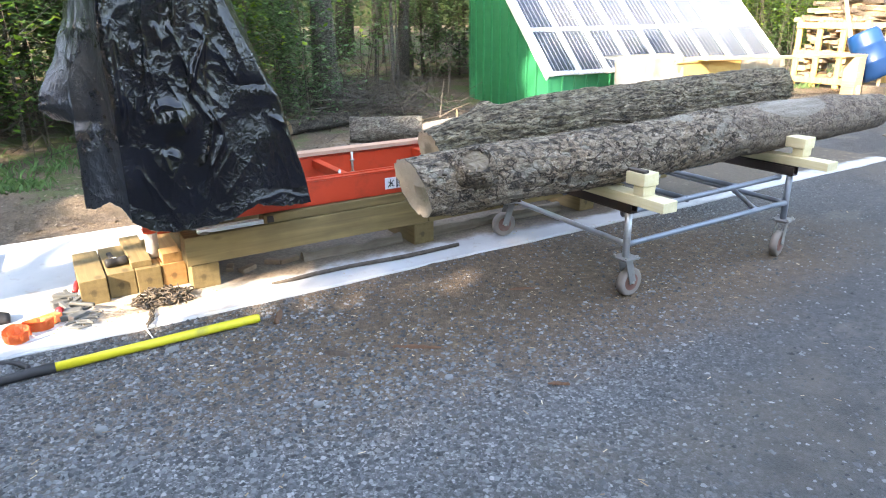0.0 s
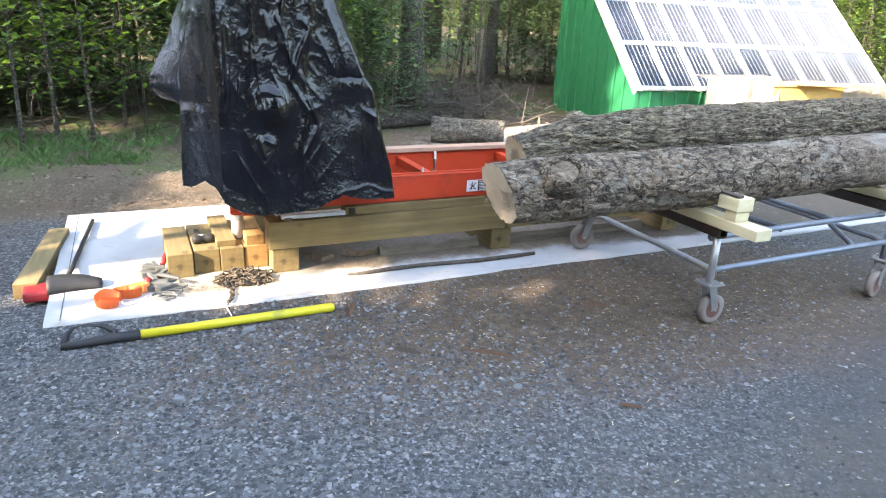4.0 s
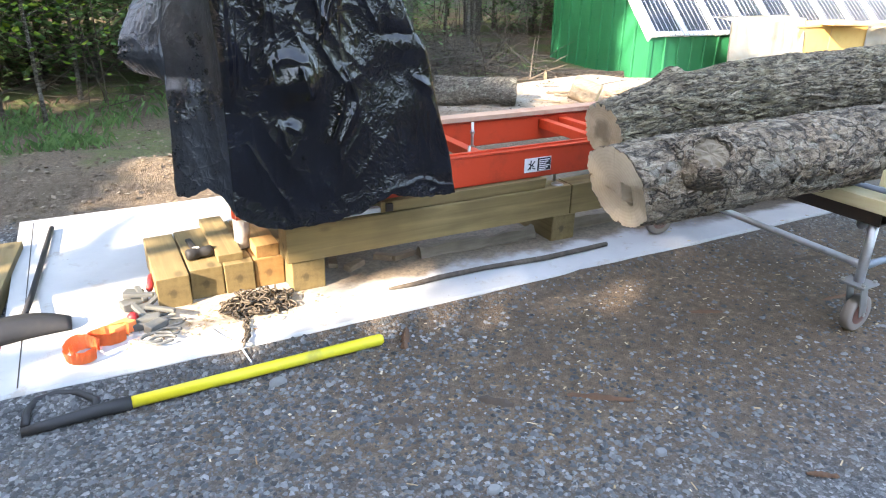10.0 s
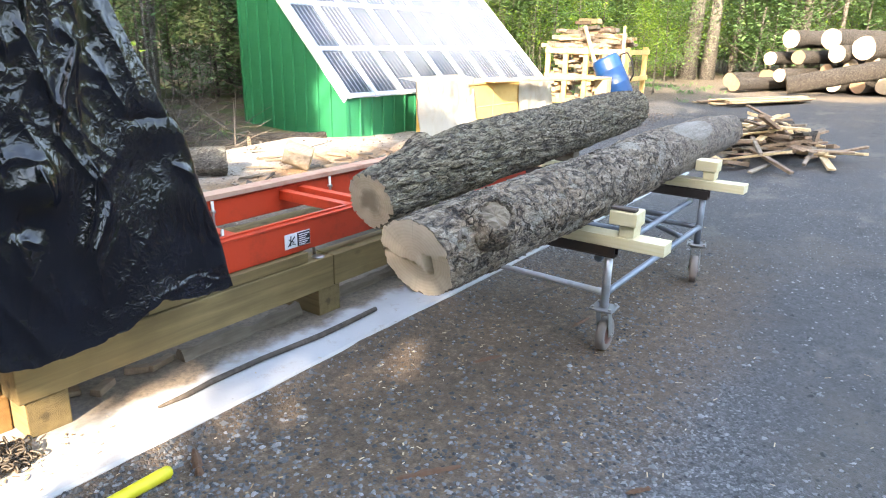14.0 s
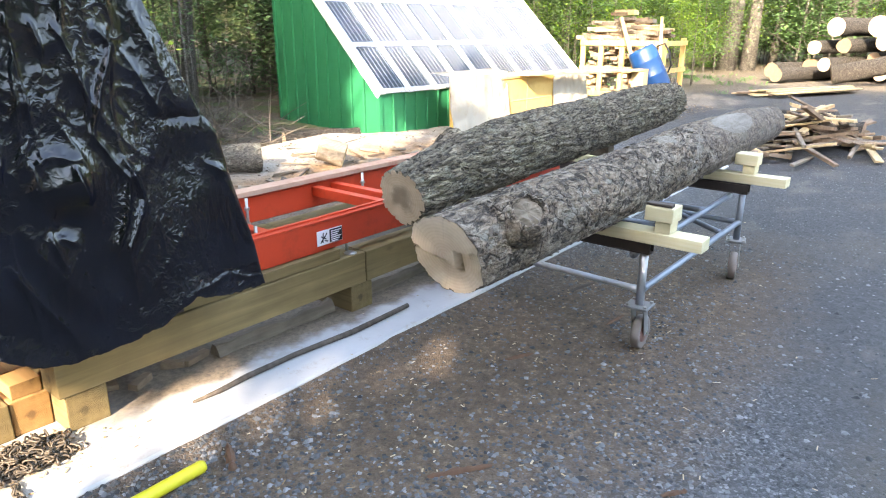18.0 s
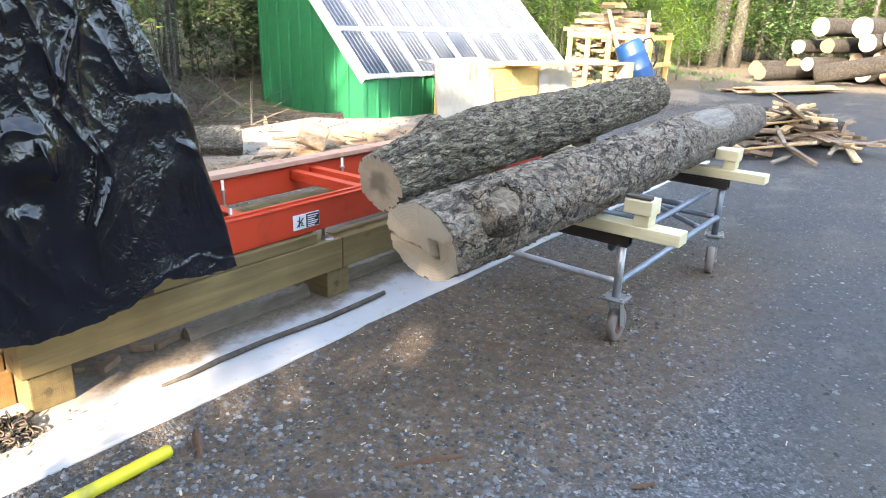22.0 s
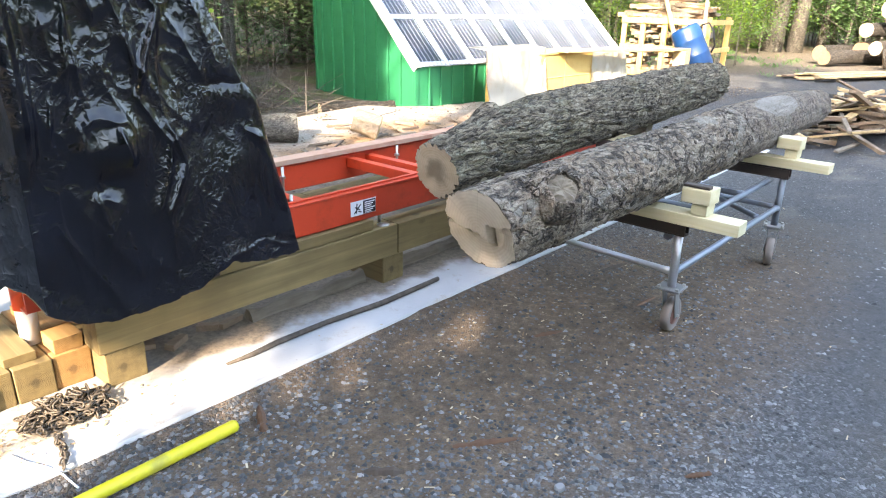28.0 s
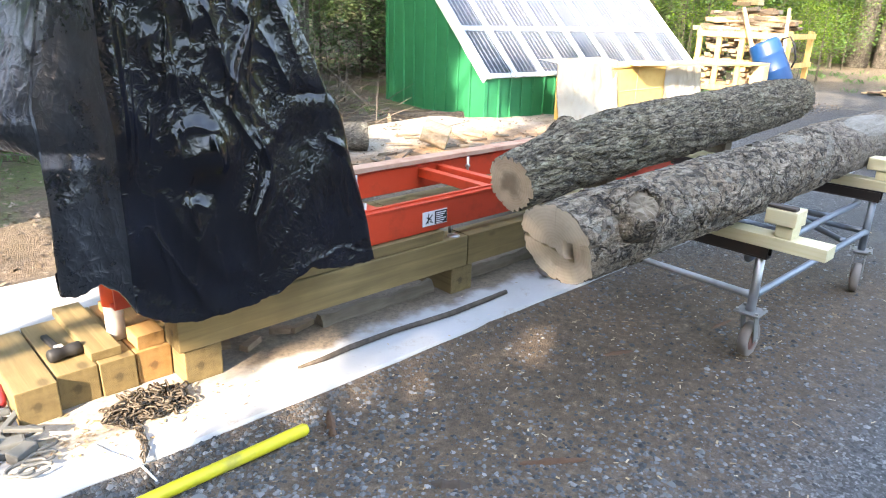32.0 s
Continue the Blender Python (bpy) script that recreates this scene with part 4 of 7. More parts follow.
def bark_slab(x0, x1, y, w, h, seed):
    b = bmesh.new()
    n = 26
    rows = []
    for i in range(n + 1):
        x = x0 + (x1 - x0) * i / n
        k = 0.75 + 0.35 * noise.noise(Vector((x * 6, seed, 0)))
        yy = y + 0.02 * noise.noise(Vector((x * 3, seed, 5)))
        rows.append([b.verts.new((x, yy + w * k * c, SLAB + 0.001 + max(0.0, h * k * s + 0.006 * noise.noise(Vector((x * 25, s * 4, seed)))))) for c, s in ((-1, 0), (-0.8, 0.55), (-0.35, 0.95), (0.3, 1), (0.8, 0.5), (1, 0))])
    for r0, r1 in zip(rows, rows[1:]):
        for j in range(5):
            b.faces.new((r0[j], r0[j + 1], r1[j + 1], r1[j]))
        b.faces.new((r0[5], r0[0], r1[0], r1[5]))
    b.faces.new(rows[0])
    b.faces.new(rows[-1][::-1])
    bmesh.ops.recalc_face_normals(b, faces=b.faces)
    return b


solo("bark_slab", bark_slab(2.98, 3.72, 8.60, 0.05, 0.075, 2.0), "grey_wood", "weathered sawn-off bark slab lying under the mill", "offcut", loc=(2.98, 8.6, SLAB))
solo("bark_slab", bark_slab(3.95, 5.2, 8.62, 0.06, 0.085, 5.0), "grey_wood", "weathered sawn-off bark slab lying under the mill", "offcut", loc=(3.95, 8.6, SLAB))
for x, y, a, ln in ((2.62, 8.62, 30, 0.12), (2.80, 8.66, -40, 0.10), (2.90, 8.63, 15, 0.14), (2.53, 8.70, 70, 0.1)):
    solo("wood_wedge", turned(box(-ln / 2, ln / 2, -0.022, 0.022, 0, 0.03, 0.004, 0.004), pose(x, y, SLAB, 0, 0, a)), "stick", "small sawn wedge of weathered wood on the slab", "offcut", "wedges under the mill", loc=(x, y, SLAB))


# ---- sawmill bed ----
def sawmill():
    t = thing("sawmill_bed", (2.0, 8.5, 0.36), "orange painted steel sawmill track on leveling feet", "sawmill")
    for y0, x0 in ((8.50, 2.03), (9.24, 2.45)):
        rail = part("rail", box(x0, 6.25, y0, y0 + 0.012, 0.424, 0.578, 0.003), "orange", t)
        part("top_flange", box(x0, 6.25, y0 - 0.006, y0 + 0.075, 0.580, 0.590, 0.003), "orange", rail)
        part("bottom_flange", box(x0, 6.25, y0 + 0.014, y0 + 0.075, 0.418, 0.428, 0.003), "orange", rail)
    part("track_strip", box(2.47, 6.22, 9.205, 9.312, 0.592, 0.622, 0.003), "track", t, "worn dusty track strip")
    part("track_strip", box(2.04, 6.22, 8.524, 8.542, 0.592, 0.600, 0.002), "orange", t)
    for x in (2.5, 3.36, 4.20, 4.36, 5.2, 6.0):
        part("cross_member", box(x - 0.03, x + 0.03, 8.516, 9.236, 0.50, 0.56, 0.004), "orange", t)
    for x, y in ((3.30, 8.64), (3.62, 9.16), (4.55, 9.16), (5.4, 9.16)):
        rod = part("bunk_bolt", tube([(x, y, 0.38), (x, y, 0.60)], 0.009, 10), "bolt", t, "threaded zinc leveling bolt", True)
        for z in (0.44, 0.53):
            part("nut", lathe([(0.018, 0), (0.018, 0.014)], (x, y, z), sides=6), "bolt", rod)
        part("bunk_tab", box(x - 0.03, x + 0.03, y - 0.03, y + 0.03, 0.425, 0.433, 0.002), "orange", t)
    for x in (2.36, 3.80, 5.3):
        foot = part("leveling_foot", tube([(x, 8.535, 0.372), (x, 8.535, 0.47)], 0.010, 10), "bolt", t, "zinc leveling foot", True)
        part("foot_disc", lathe([(0.034, 0), (0.036, 0.004), (0.026, 0.010), (0.012, 0.014)], (x, 8.505, 0.359), sides=24), "bolt", foot, smooth=False)
    part("tube_leg", tube([(2.100, 8.79, 0.181), (2.100, 8.79, 0.43)], 0.038, 24), "zinc", t, "bright tubular steel leg", True)
    part("leg_sleeve", tube([(2.100, 8.79, 0.335), (2.100, 8.79, 0.56)], 0.0415, 24), "orange", t, "", True)
    part("leg_bracket", box(2.142, 2.27, 8.80, 8.86, 0.31, 0.56, 0.005), "orange", t)
    # safety decal: a white half with a figure-like mark of plain strokes, a black half with bars
    d = part("decal", box(3.565, 3.738, 8.4955, 8.4995, 0.456, 0.534, 0), "label_white", t, "white and black warning decal")
    part("decal_print", box(3.648, 3.734, 8.4925, 8.4945, 0.460, 0.530, 0), "label_black", d)
    for i, z in enumerate((0.520, 0.509, 0.498, 0.487, 0.476, 0.466)):
        part("decal_bar", box(3.656, 3.726 - 0.012 * (i % 3), 8.4905, 8.4918, z - 0.0025, z + 0.0025, 0), "label_white", d)
    for p, q in (((3.590, 0.505), (3.625, 0.485)), ((3.605, 0.522), (3.600, 0.470)), ((3.585, 0.470), (3.630, 0.515)), ((3.612, 0.480), (3.634, 0.472))):
        part("decal_stroke", plank((p[0], 8.4935, p[1]), (q[0], 8.4935, q[1]), 0.006, 0.0015, 0, 0, up=(0, 1, 0)), "label_black", d)
    return t


sawmill()


# ---- tarpaulin over the saw head ----
def tarp():
    # outline of the sheet at several heights: fold, front, right corner, right side, back, back, left side, left corner
    keys = [
        (0.50, [(1.930, 7.93), (2.34, 7.945), (2.870, 7.97), (3.00, 8.5), (2.98, 9.5), (2.15, 9.5), (2.05, 8.6), (1.750, 7.99)]),
        (0.75, [(1.930, 7.93), (2.33, 7.95), (2.825, 7.985), (2.96, 8.5), (2.93, 9.45), (2.15, 9.45), (2.05, 8.6), (1.745, 7.98)]),
        (1.00, [(1.930, 7.93), (2.30, 7.95), (2.762, 8.00), (2.90, 8.5), (2.88, 9.4), (2.15, 9.4), (2.05, 8.5), (1.755, 7.99)]),
        (1.09, [(1.930, 7.93), (2.29, 7.95), (2.745, 8.005), (2.88, 8.5), (2.86, 9.4), (2.10, 9.4), (1.88, 8.26), (1.760, 8.02)]),
        (1.13, [(1.930, 7.935), (2.29, 7.95), (2.738, 8.005), (2.87, 8.5), (2.86, 9.4), (1.95, 9.4), (1.715, 8.17), (1.775, 8.055)]),
        (1.19, [(1.930, 7.932), (2.28, 7.952), (2.722, 8.005), (2.86, 8.5), (2.84, 9.4), (1.95, 9.4), (1.642, 8.12), (1.775, 8.05)]),
        (1.25, [(1.925, 7.933), (2.27, 7.953), (2.678, 8.01), (2.82, 8.5), (2.82, 9.4), (1.95, 9.4), (1.662, 8.14), (1.775, 8.07)]),
        (1.36, [(1.920, 7.936), (2.26, 7.956), (2.632, 8.01), (2.78, 8.5), (2.78, 9.3), (1.95, 9.3), (1.735, 8.22), (1.800, 8.09)]),
        (1.58, [(1.925, 7.945), (2.25, 7.962), (2.538, 8.015), (2.70, 8.5), (2.72, 9.3), (1.95, 9.3), (1.820, 8.35), (1.865, 8.12)]),
        (1.95, [(1.97, 7.96), (2.23, 7.975), (2.41, 8.03), (2.58, 8.5), (2.60, 9.2), (1.98, 9.2), (1.90, 8.50), (1.930, 8.26)]),
        (2.25, [(2.10, 8.36), (2.27, 8.36), (2.40, 8.42), (2.50, 8.6), (2.50, 9.0), (2.08, 9.0), (2.04, 8.65), (2.050, 8.50)]),
        (2.32, [(2.22, 8.60), (2.29, 8.60), (2.34, 8.61), (2.38, 8.65), (2.38, 8.8), (2.24, 8.8), (2.20, 8.70), (2.20, 8.64)]),
    ]
    hem_x = (1.740, 1.790, 1.850, 1.895, 1.930, 2.00, 2.10, 2.34, 2.46, 2.54, 2.66, 2.86)
    hem_z = (0.735, 0.725, 0.760, 0.715, 0.650, 0.60, 0.565, 0.570, 0.605, 0.640, 0.605, 0.600)
    # ridges pulled in the sheet: x, z, x, z, height, width
    creases = (
               (2.40, 1.48, 2.28, 1.22, 0.030, 0.010), (2.28, 1.22, 2.36, 1.08, 0.016, 0.012), (2.36, 1.10, 2.30, 0.86, 0.024, 0.013), (2.11, 1.17, 2.165, 1.205, 0.014, 0.012), (2.165, 1.205, 2.235, 1.17, 0.016, 0.012),
               (2.21, 1.17, 2.22, 1.04, 0.026, 0.016), (2.10, 1.18, 2.12, 1.09, 0.016, 0.014), (2.15, 0.97, 2.19, 0.93, 0.014, 0.010), (2.13, 0.98, 2.16, 0.86, 0.016, 0.010),
               (2.27, 1.43, 2.30, 1.29, 0.014, 0.010), (2.16, 1.54, 2.19, 1.46, 0.020, 0.012), (2.11, 1.46, 2.10, 1.29, 0.012, 0.012), (2.51, 0.65, 2.69, 0.67, 0.008, 0.012),
               (2.69, 0.67, 2.90, 0.63, 0.007, 0.008), (2.44, 1.47, 2.54, 1.26, 0.010, 0.020), (2.52, 1.25, 2.67, 1.25, -0.014, 0.020), (1.94, 1.17, 1.96, 0.75, 0.006, 0.020),
               (2.04, 1.25, 2.03, 1.12, 0.012, 0.010), (2.67, 1.10, 2.75, 1.03, 0.016, 0.012), (2.22, 1.54, 2.28, 1.43, 0.012, 0.012), (2.35, 1.08, 2.44, 1.12, 0.008, 0.014),
               (2.05, 1.46, 2.07, 1.34, 0.010, 0.016), (2.35, 1.54, 2.40, 1.48, 0.018, 0.012), (2.03, 1.05, 2.06, 0.66, 0.005, 0.009), (2.12, 0.95, 2.10, 0.62, 0.004, 0.008),
               (2.20, 0.86, 2.24, 0.64, 0.004, 0.008), (2.44, 1.02, 2.48, 0.70, 0.003, 0.009), (2.56, 0.98, 2.62, 0.68, 0.003, 0.009), (2.66, 1.12, 2.72, 0.76, 0.003, 0.009),
               (2.33, 0.92, 2.36, 0.70, 0.010, 0.007), (2.00, 1.50, 1.99, 1.10, 0.010, 0.008), (2.10, 1.55, 2.14, 1.25, 0.009, 0.007),
               (2.06, 1.02, 2.24, 0.66, 0.012, 0.034), (2.45, 0.96, 2.27, 0.66, 0.009, 0.034), (2.02, 0.90, 2.16, 0.62, 0.010, 0.016), (2.55, 0.90, 2.36, 0.66, 0.005, 0.018),
               (2.27, 2.00, 2.25, 1.50, 0.014, 0.026), (2.36, 2.00, 2.42, 1.52, 0.014, 0.026), (2.14, 1.95, 2.10, 1.52, 0.012, 0.022), (2.40, 1.90, 2.56, 1.36, 0.012, 0.030),
               (2.20, 1.95, 2.18, 1.55, 0.010, 0.014), (2.31, 1.95, 2.33, 1.55, 0.012, 0.014), (2.48, 1.60, 2.60, 1.28, 0.008, 0.020), (2.36, 1.15, 2.40, 1.02, 0.022, 0.013), (2.40, 1.02, 2.33, 0.85, 0.020, 0.014))
    zs = np.array([k[0] for k in keys])
    kx = np.array([[p[0] for p in k[1]] for k in keys])
    ky = np.array([[p[1] for p in k[1]] for k in keys])
    counts = (116, 130, 70, 44, 40, 40, 60, 76)
    up = 300
    bottoms, cols = [], []
    for i, n in enumerate(counts):
        j = (i + 1) % 8
        for q in range(n):
            f = q / n
            bx = kx[1, i] * (1 - f) + kx[1, j] * f
            if i in (0, 1, 7):
                h = float(np.interp(bx, hem_x, hem_z))
            elif i == 2:
                h = 0.60 - 0.05 * f
            elif i == 6:
                h = 0.60 + 0.15 * f
            else:
                h = 0.55
            h += 0.014 * noise.noise(Vector((bx * 16, i * 3.0, 2.0))) + 0.006 * noise.noise(Vector((bx * 50, i * 3.0, 4.0)))
            z = h + (2.32 - h) * (np.arange(up + 1) / up)
            x = np.interp(z, zs, kx[:, i]) * (1 - f) + np.interp(z, zs, kx[:, j]) * f
            y = np.interp(z, zs, ky[:, i]) * (1 - f) + np.interp(z, zs, ky[:, j]) * f
            cols.append((x, y, z))
            bottoms.append(i)
    X, Y, Z = (np.array([c[k] for c in cols]) for k in range(3))
    X, Y = (sum(np.roll(A, s, 0) * w for s, w in ((-3, 0.15), (-1, 0.2), (0, 0.3), (1, 0.2), (3, 0.15))) for A in (X, Y))
    m = len(cols)
    seg = np.array(bottoms)
    front = (seg < 2) | (seg == 7)
    # way out of each point: forwards on the front, from the middle elsewhere
    DX, DY = X - 2.35, Y - 8.8
    ln = np.hypot(DX, DY)
    DX, DY = DX / ln, DY / ln
    DX[front], DY[front] = 0.0, -1.0
    DX[seg == 7], DY[seg == 7] = -0.4, -0.9
    N = np.zeros((6, m, up + 1))
    for i in range(m):
        for r in range(up + 1):
            x, y, z = X[i, r], Y[i, r], Z[i, r]
            w = noise.noise(Vector((x * 2.6, y * 2.6, z * 2.2)))
            N[0, i, r] = w
            N[1, i, r] = noise.noise(Vector((x * 3.1 + 0.3 * w, y * 3.1, z * 0.8)))
            N[2, i, r] = noise.noise(Vector((x * 9.0 + z * 2.0 + w, y * 7, z * 3.2 - x * 1.5)))
            N[3, i, r] = noise.noise(Vector((x * 21 - z * 5 + w, y * 14, z * 8 + x * 3)))
            N[4, i, r] = noise.noise(Vector((x * 34 + z * 12, y * 30, z * 27)))
            N[5, i, r] = noise.noise(Vector((x * 7.5 + 0.7 * w, y * 6, z * 1.3 + 4)))
    ridge = lambda a, p: np.power(1 - np.minimum(1, np.abs(a) * 1.25), p)
    hub = np.exp(-((X - 2.25) / 0.17) ** 2 - ((Z - 1.30) / 0.22) ** 2) * (Y < 8.3)
    mask = np.clip(0.10 + 0.55 * N[0], 0.04, 0.40) + 0.75 * hub
    mask[seg == 7] *= 0.7
    mask[seg == 6] = 0.6
    fold = 0.016 * N[1] + 0.013 * N[5] + (mask + 0.20) * (0.010 * ridge(N[2], 5) + 0.0040 * ridge(N[3], 5) + 0.0013 * ridge(N[4], 3)) + 0.0005 * N[4]
    # the saw head pushes the sheet out in the middle; pockets lie under it; a rolled pleat runs down the left fold
    fold += 0.040 * np.exp(-((X - 2.19) / 0.085) ** 2 - ((Z - 1.09) / 0.10) ** 2)
    fold -= 0.030 * np.exp(-((X - 2.17) / 0.050) ** 2 - ((Z - 1.00) / 0.060) ** 2) + 0.018 * np.exp(-((X - 2.60) / 0.09) ** 2 - ((Z - 1.12) / 0.10) ** 2)
    fold += np.where(front[:, None], 0.034 * np.exp(-((X - 1.950) / 0.026) ** 2) * np.clip((Z - 1.02) / 0.16, 0, 1) * np.clip((2.0 - Z) / 0.7, 0, 1), 0)
    JX, JZ = X + 0.040 * N[0] + 0.012 * N[2] + 0.006 * N[3], Z + 0.018 * N[2] + 0.006 * N[4]
    for x0, z0, x1, z1, h, w in creases:
        dx, dz = x1 - x0, z1 - z0
        t = np.clip(((JX - x0) * dx + (JZ - z0) * dz) / (dx * dx + dz * dz), 0, 1)
        g = np.hypot(JX - x0 - t * dx, JZ - z0 - t * dz)
        add = h * (0.3 + 0.7 * (1 - np.abs(2 * t - 1) ** 3)) * np.exp(-g / w)
        fold += np.where(front[:, None], add, 0)
    low = np.clip(1 - np.arange(up + 1) / 16, 0, 1)[None, :]
    fold = fold * (1 - 0.5 * low) + 0.012 * low * (seg < 2)[:, None]
    P = np.stack([X + DX * fold, Y + DY * fold, Z], axis=2)
    t = thing("tarpaulin", (2.40, 8.7, 0.55), "glossy crumpled black plastic sheet draped over the saw head", "tarp")

    def piece(name, i0, i1, r0, r1, material, label=""):
        b = bmesh.new()
        grid = [[b.verts.new(P[i % m, r]) for r in range(r0, r1 + 1)] for i in range(i0, i1 + 1)]
        for a, c in zip(grid, grid[1:]):
            for r in range(r1 - r0):
                b.faces.new((a[r], c[r], c[r + 1], a[r + 1]))
        bmesh.ops.recalc_face_normals(b, faces=b.faces)
        if sum(f.normal.y for f in b.faces) > 0 and name != "back_sheet":
            bmesh.ops.reverse_faces(b, faces=b.faces)
        part(name, b, material, t, label, True)

    a, c = sum(counts[:3]), m - counts[7] - counts[6]
    piece("front_sheet", 0, a, 0, up, "tarp")
    piece("back_sheet", a, c, 0, up, "tarp")
    piece("side_panel", c, m, 0, up, "tarp_dusty", "dull dusty side panel with a pulled-out corner")
    top = bmesh.new()
    top.faces.new([top.verts.new(P[i, up]) for i in range(m)])
    part("top_gather", top, "tarp", t, "", True)
    hem = bmesh.new()
    rows = [[hem.verts.new(P[i, 0] + np.array(o)) for i in range(m)] for o in ((0, 0, 0), (0, 0.012, -0.004), (0, 0.026, 0.012), (0, 0.028, 0.045))]
    for r0, r1 in zip(rows, rows[1:]):
        for i in range(m):
            hem.faces.new((r0[i], r0[(i + 1) % m], r1[(i + 1) % m], r1[i]))
    bmesh.ops.recalc_face_normals(hem, faces=hem.faces)
    part("hem", hem, "tarp", t, "turned-under hem of the sheet", True)


tarp()


# ---- log cart ----
def caster(cart, x, y, a):
    def at(b):
        return turned(b, pose(x, y, 0.05 if y > 8.1 else 0.0, 0, 0, a))
    plate = part("caster_plate", at(box(-0.060, 0.060, -0.060, 0.060, 0.222, 0.232, 0.003)), "caster_iron", cart, "bolted caster plate")
    for i in (-1, 1):
        for j in (-1, 1):
            part("plate_bolt", at(lathe([(0.009, 0), (0.009, 0.010)], (i * 0.045, j * 0.045, 0.232), sides=6)), "bolt", plate)
    fork = bmesh.new()
    for s in (-1, 1):
        plank((0.0, s * 0.031, 0.214), (0.045, s * 0.031, 0.066), 0.050, 0.006, 0.002, 0, up=(0, 1, 0), bm=fork)
    box(-0.030, 0.030, -0.034, 0.034, 0.206, 0.220, 0.003, 0, fork)
    part("caster_fork", at(fork), "caster_iron", cart)
    wheel = part("caster_wheel", at(lathe([(0.055, -0.020), (0.076, -0.024), (0.086, -0.018), (0.088, 0.0), (0.086, 0.018), (0.076, 0.024), (0.055, 0.020)], (0.045, 0, 0.068), "y", 36)), "rubber", cart, "dusty grey rubber caster wheel", True)
    part("wheel_hub", at(lathe([(0.020, -0.027), (0.052, -0.0215), (0.052, 0.0215), (0.020, 0.027)], (0.045, 0, 0.068), "y", 20)), "hub", wheel)
    part("axle", at(lathe([(0.008, -0.040), (0.008, 0.040)], (0.045, 0, 0.068), "y", 10)), "bolt", wheel)


def cart():
    t = thing("log_cart", (5.1, 7.7, GROUND), "welded grey tube cart on four casters carrying logs", "cart")
    corners = ((4.41, 7.10, 0), (4.46, 8.30, 0), (5.84, 7.06, 1), (5.90, 8.28, 1))
    for x, y, f in corners:
        top = 0.50 + 0.035 * f
        part("corner_post", tube([(x, y, 0.282 if y > 8.1 else 0.232), (x, y, top)], 0.021, 16), "galv" if not f else "tube", t, "round steel corner post", True)
        caster(t, x, y, {0: 2, 1: 195}[f] if y < 8 else {0: 172, 1: 120}[f])
    for x, y, f in corners[::2]:
        z = 0.50 + 0.035 * f
        y1 = 8.36
        arm = box(x - 0.028, x + 0.028, y - 0.035, y1, z, z + 0.008, 0.002)
        box(x - 0.028, x - 0.020, y - 0.035, y1, z + 0.008, z + 0.056, 0.002, 0, arm)
        box(x + 0.020, x + 0.028, y - 0.035, y1, z + 0.008, z + 0.056, 0.002, 0, arm)
        part("bolster", arm, "dark_iron", t, "dark channel iron bolster")
    for p, q, n in (((4.415, 7.11, 0.305), (4.46, 8.30, 0.305), "galv"), ((5.84, 7.07, 0.345), (5.90, 8.28, 0.345), "tube"),
                    ((4.42, 7.10, 0.305), (5.83, 7.06, 0.345), "tube"), ((4.46, 8.29, 0.305), (5.90, 8.27, 0.345), "tube"),
                    ((4.42, 7.16, 0.475), (5.85, 7.14, 0.505), "tube"), ((4.46, 7.72, 0.475), (5.88, 7.70, 0.505), "tube"), ((4.46, 8.2, 0.475), (5.90, 8.19, 0.505), "tube"),
                    ((4.95, 7.14, 0.485), (4.98, 8.2, 0.485), "tube"), ((5.42, 7.15, 0.495), (5.45, 8.2, 0.495), "tube"),
                    ((4.75, 7.12, 0.48), (4.50, 7.45, 0.48), "tube"), ((5.55, 7.09, 0.34), (5.84, 7.45, 0.34), "tube")):
        part("frame_tube", tube([p, Vector(p).lerp(Vector(q), 0.04), Vector(p).lerp(Vector(q), 0.96), q], 0.018, 14, radii=[0.021, 0.017, 0.017, 0.021]), n, t, "", True)
    return t


cart()


def bunk(x, z, y0, y1, label):
    t = thing("bunk_plank", (x, y0, z), label, "plank", "bunk planks on the cart")
    part("plank", box(x - 0.022, x + 0.086, y0, y1, z, z + 0.058, 0.004, 0.002), "cream", t)
    return t


def chock(x, y, z, h, capped):
    t = thing("chock", (x, y, z), "cream wooden chock block" + (" with a strip of dark bark on top" if capped else " on the plank"), "chock", "chocks on the planks")
    part("lower_block", box(x, x + 0.095, y, y + 0.075, z, z + h * 0.42, 0.004, 0.002), "cream", t)
    part("upper_block", box(x - 0.012, x + 0.100, y - 0.012, y + 0.125, z + h * 0.43, z + h, 0.006, 0.002), "cream", t)
    if capped:
        part("bark_cap", box(x - 0.008, x + 0.034, y + 0.0, y + 0.122, z + h + 0.002, z + h + 0.016, 0.004, 0.002), "rust", t, "strip of dark bark")


bunk(4.385, 0.560, 6.82, 8.33, "cream-painted bunk plank across the cart")
bunk(5.865, 0.595, 6.82, 8.33, "cream-painted bunk plank across the cart")
chock(4.372, 6.975, 0.619, 0.128, True)
chock(5.872, 7.015, 0.654, 0.125, False)


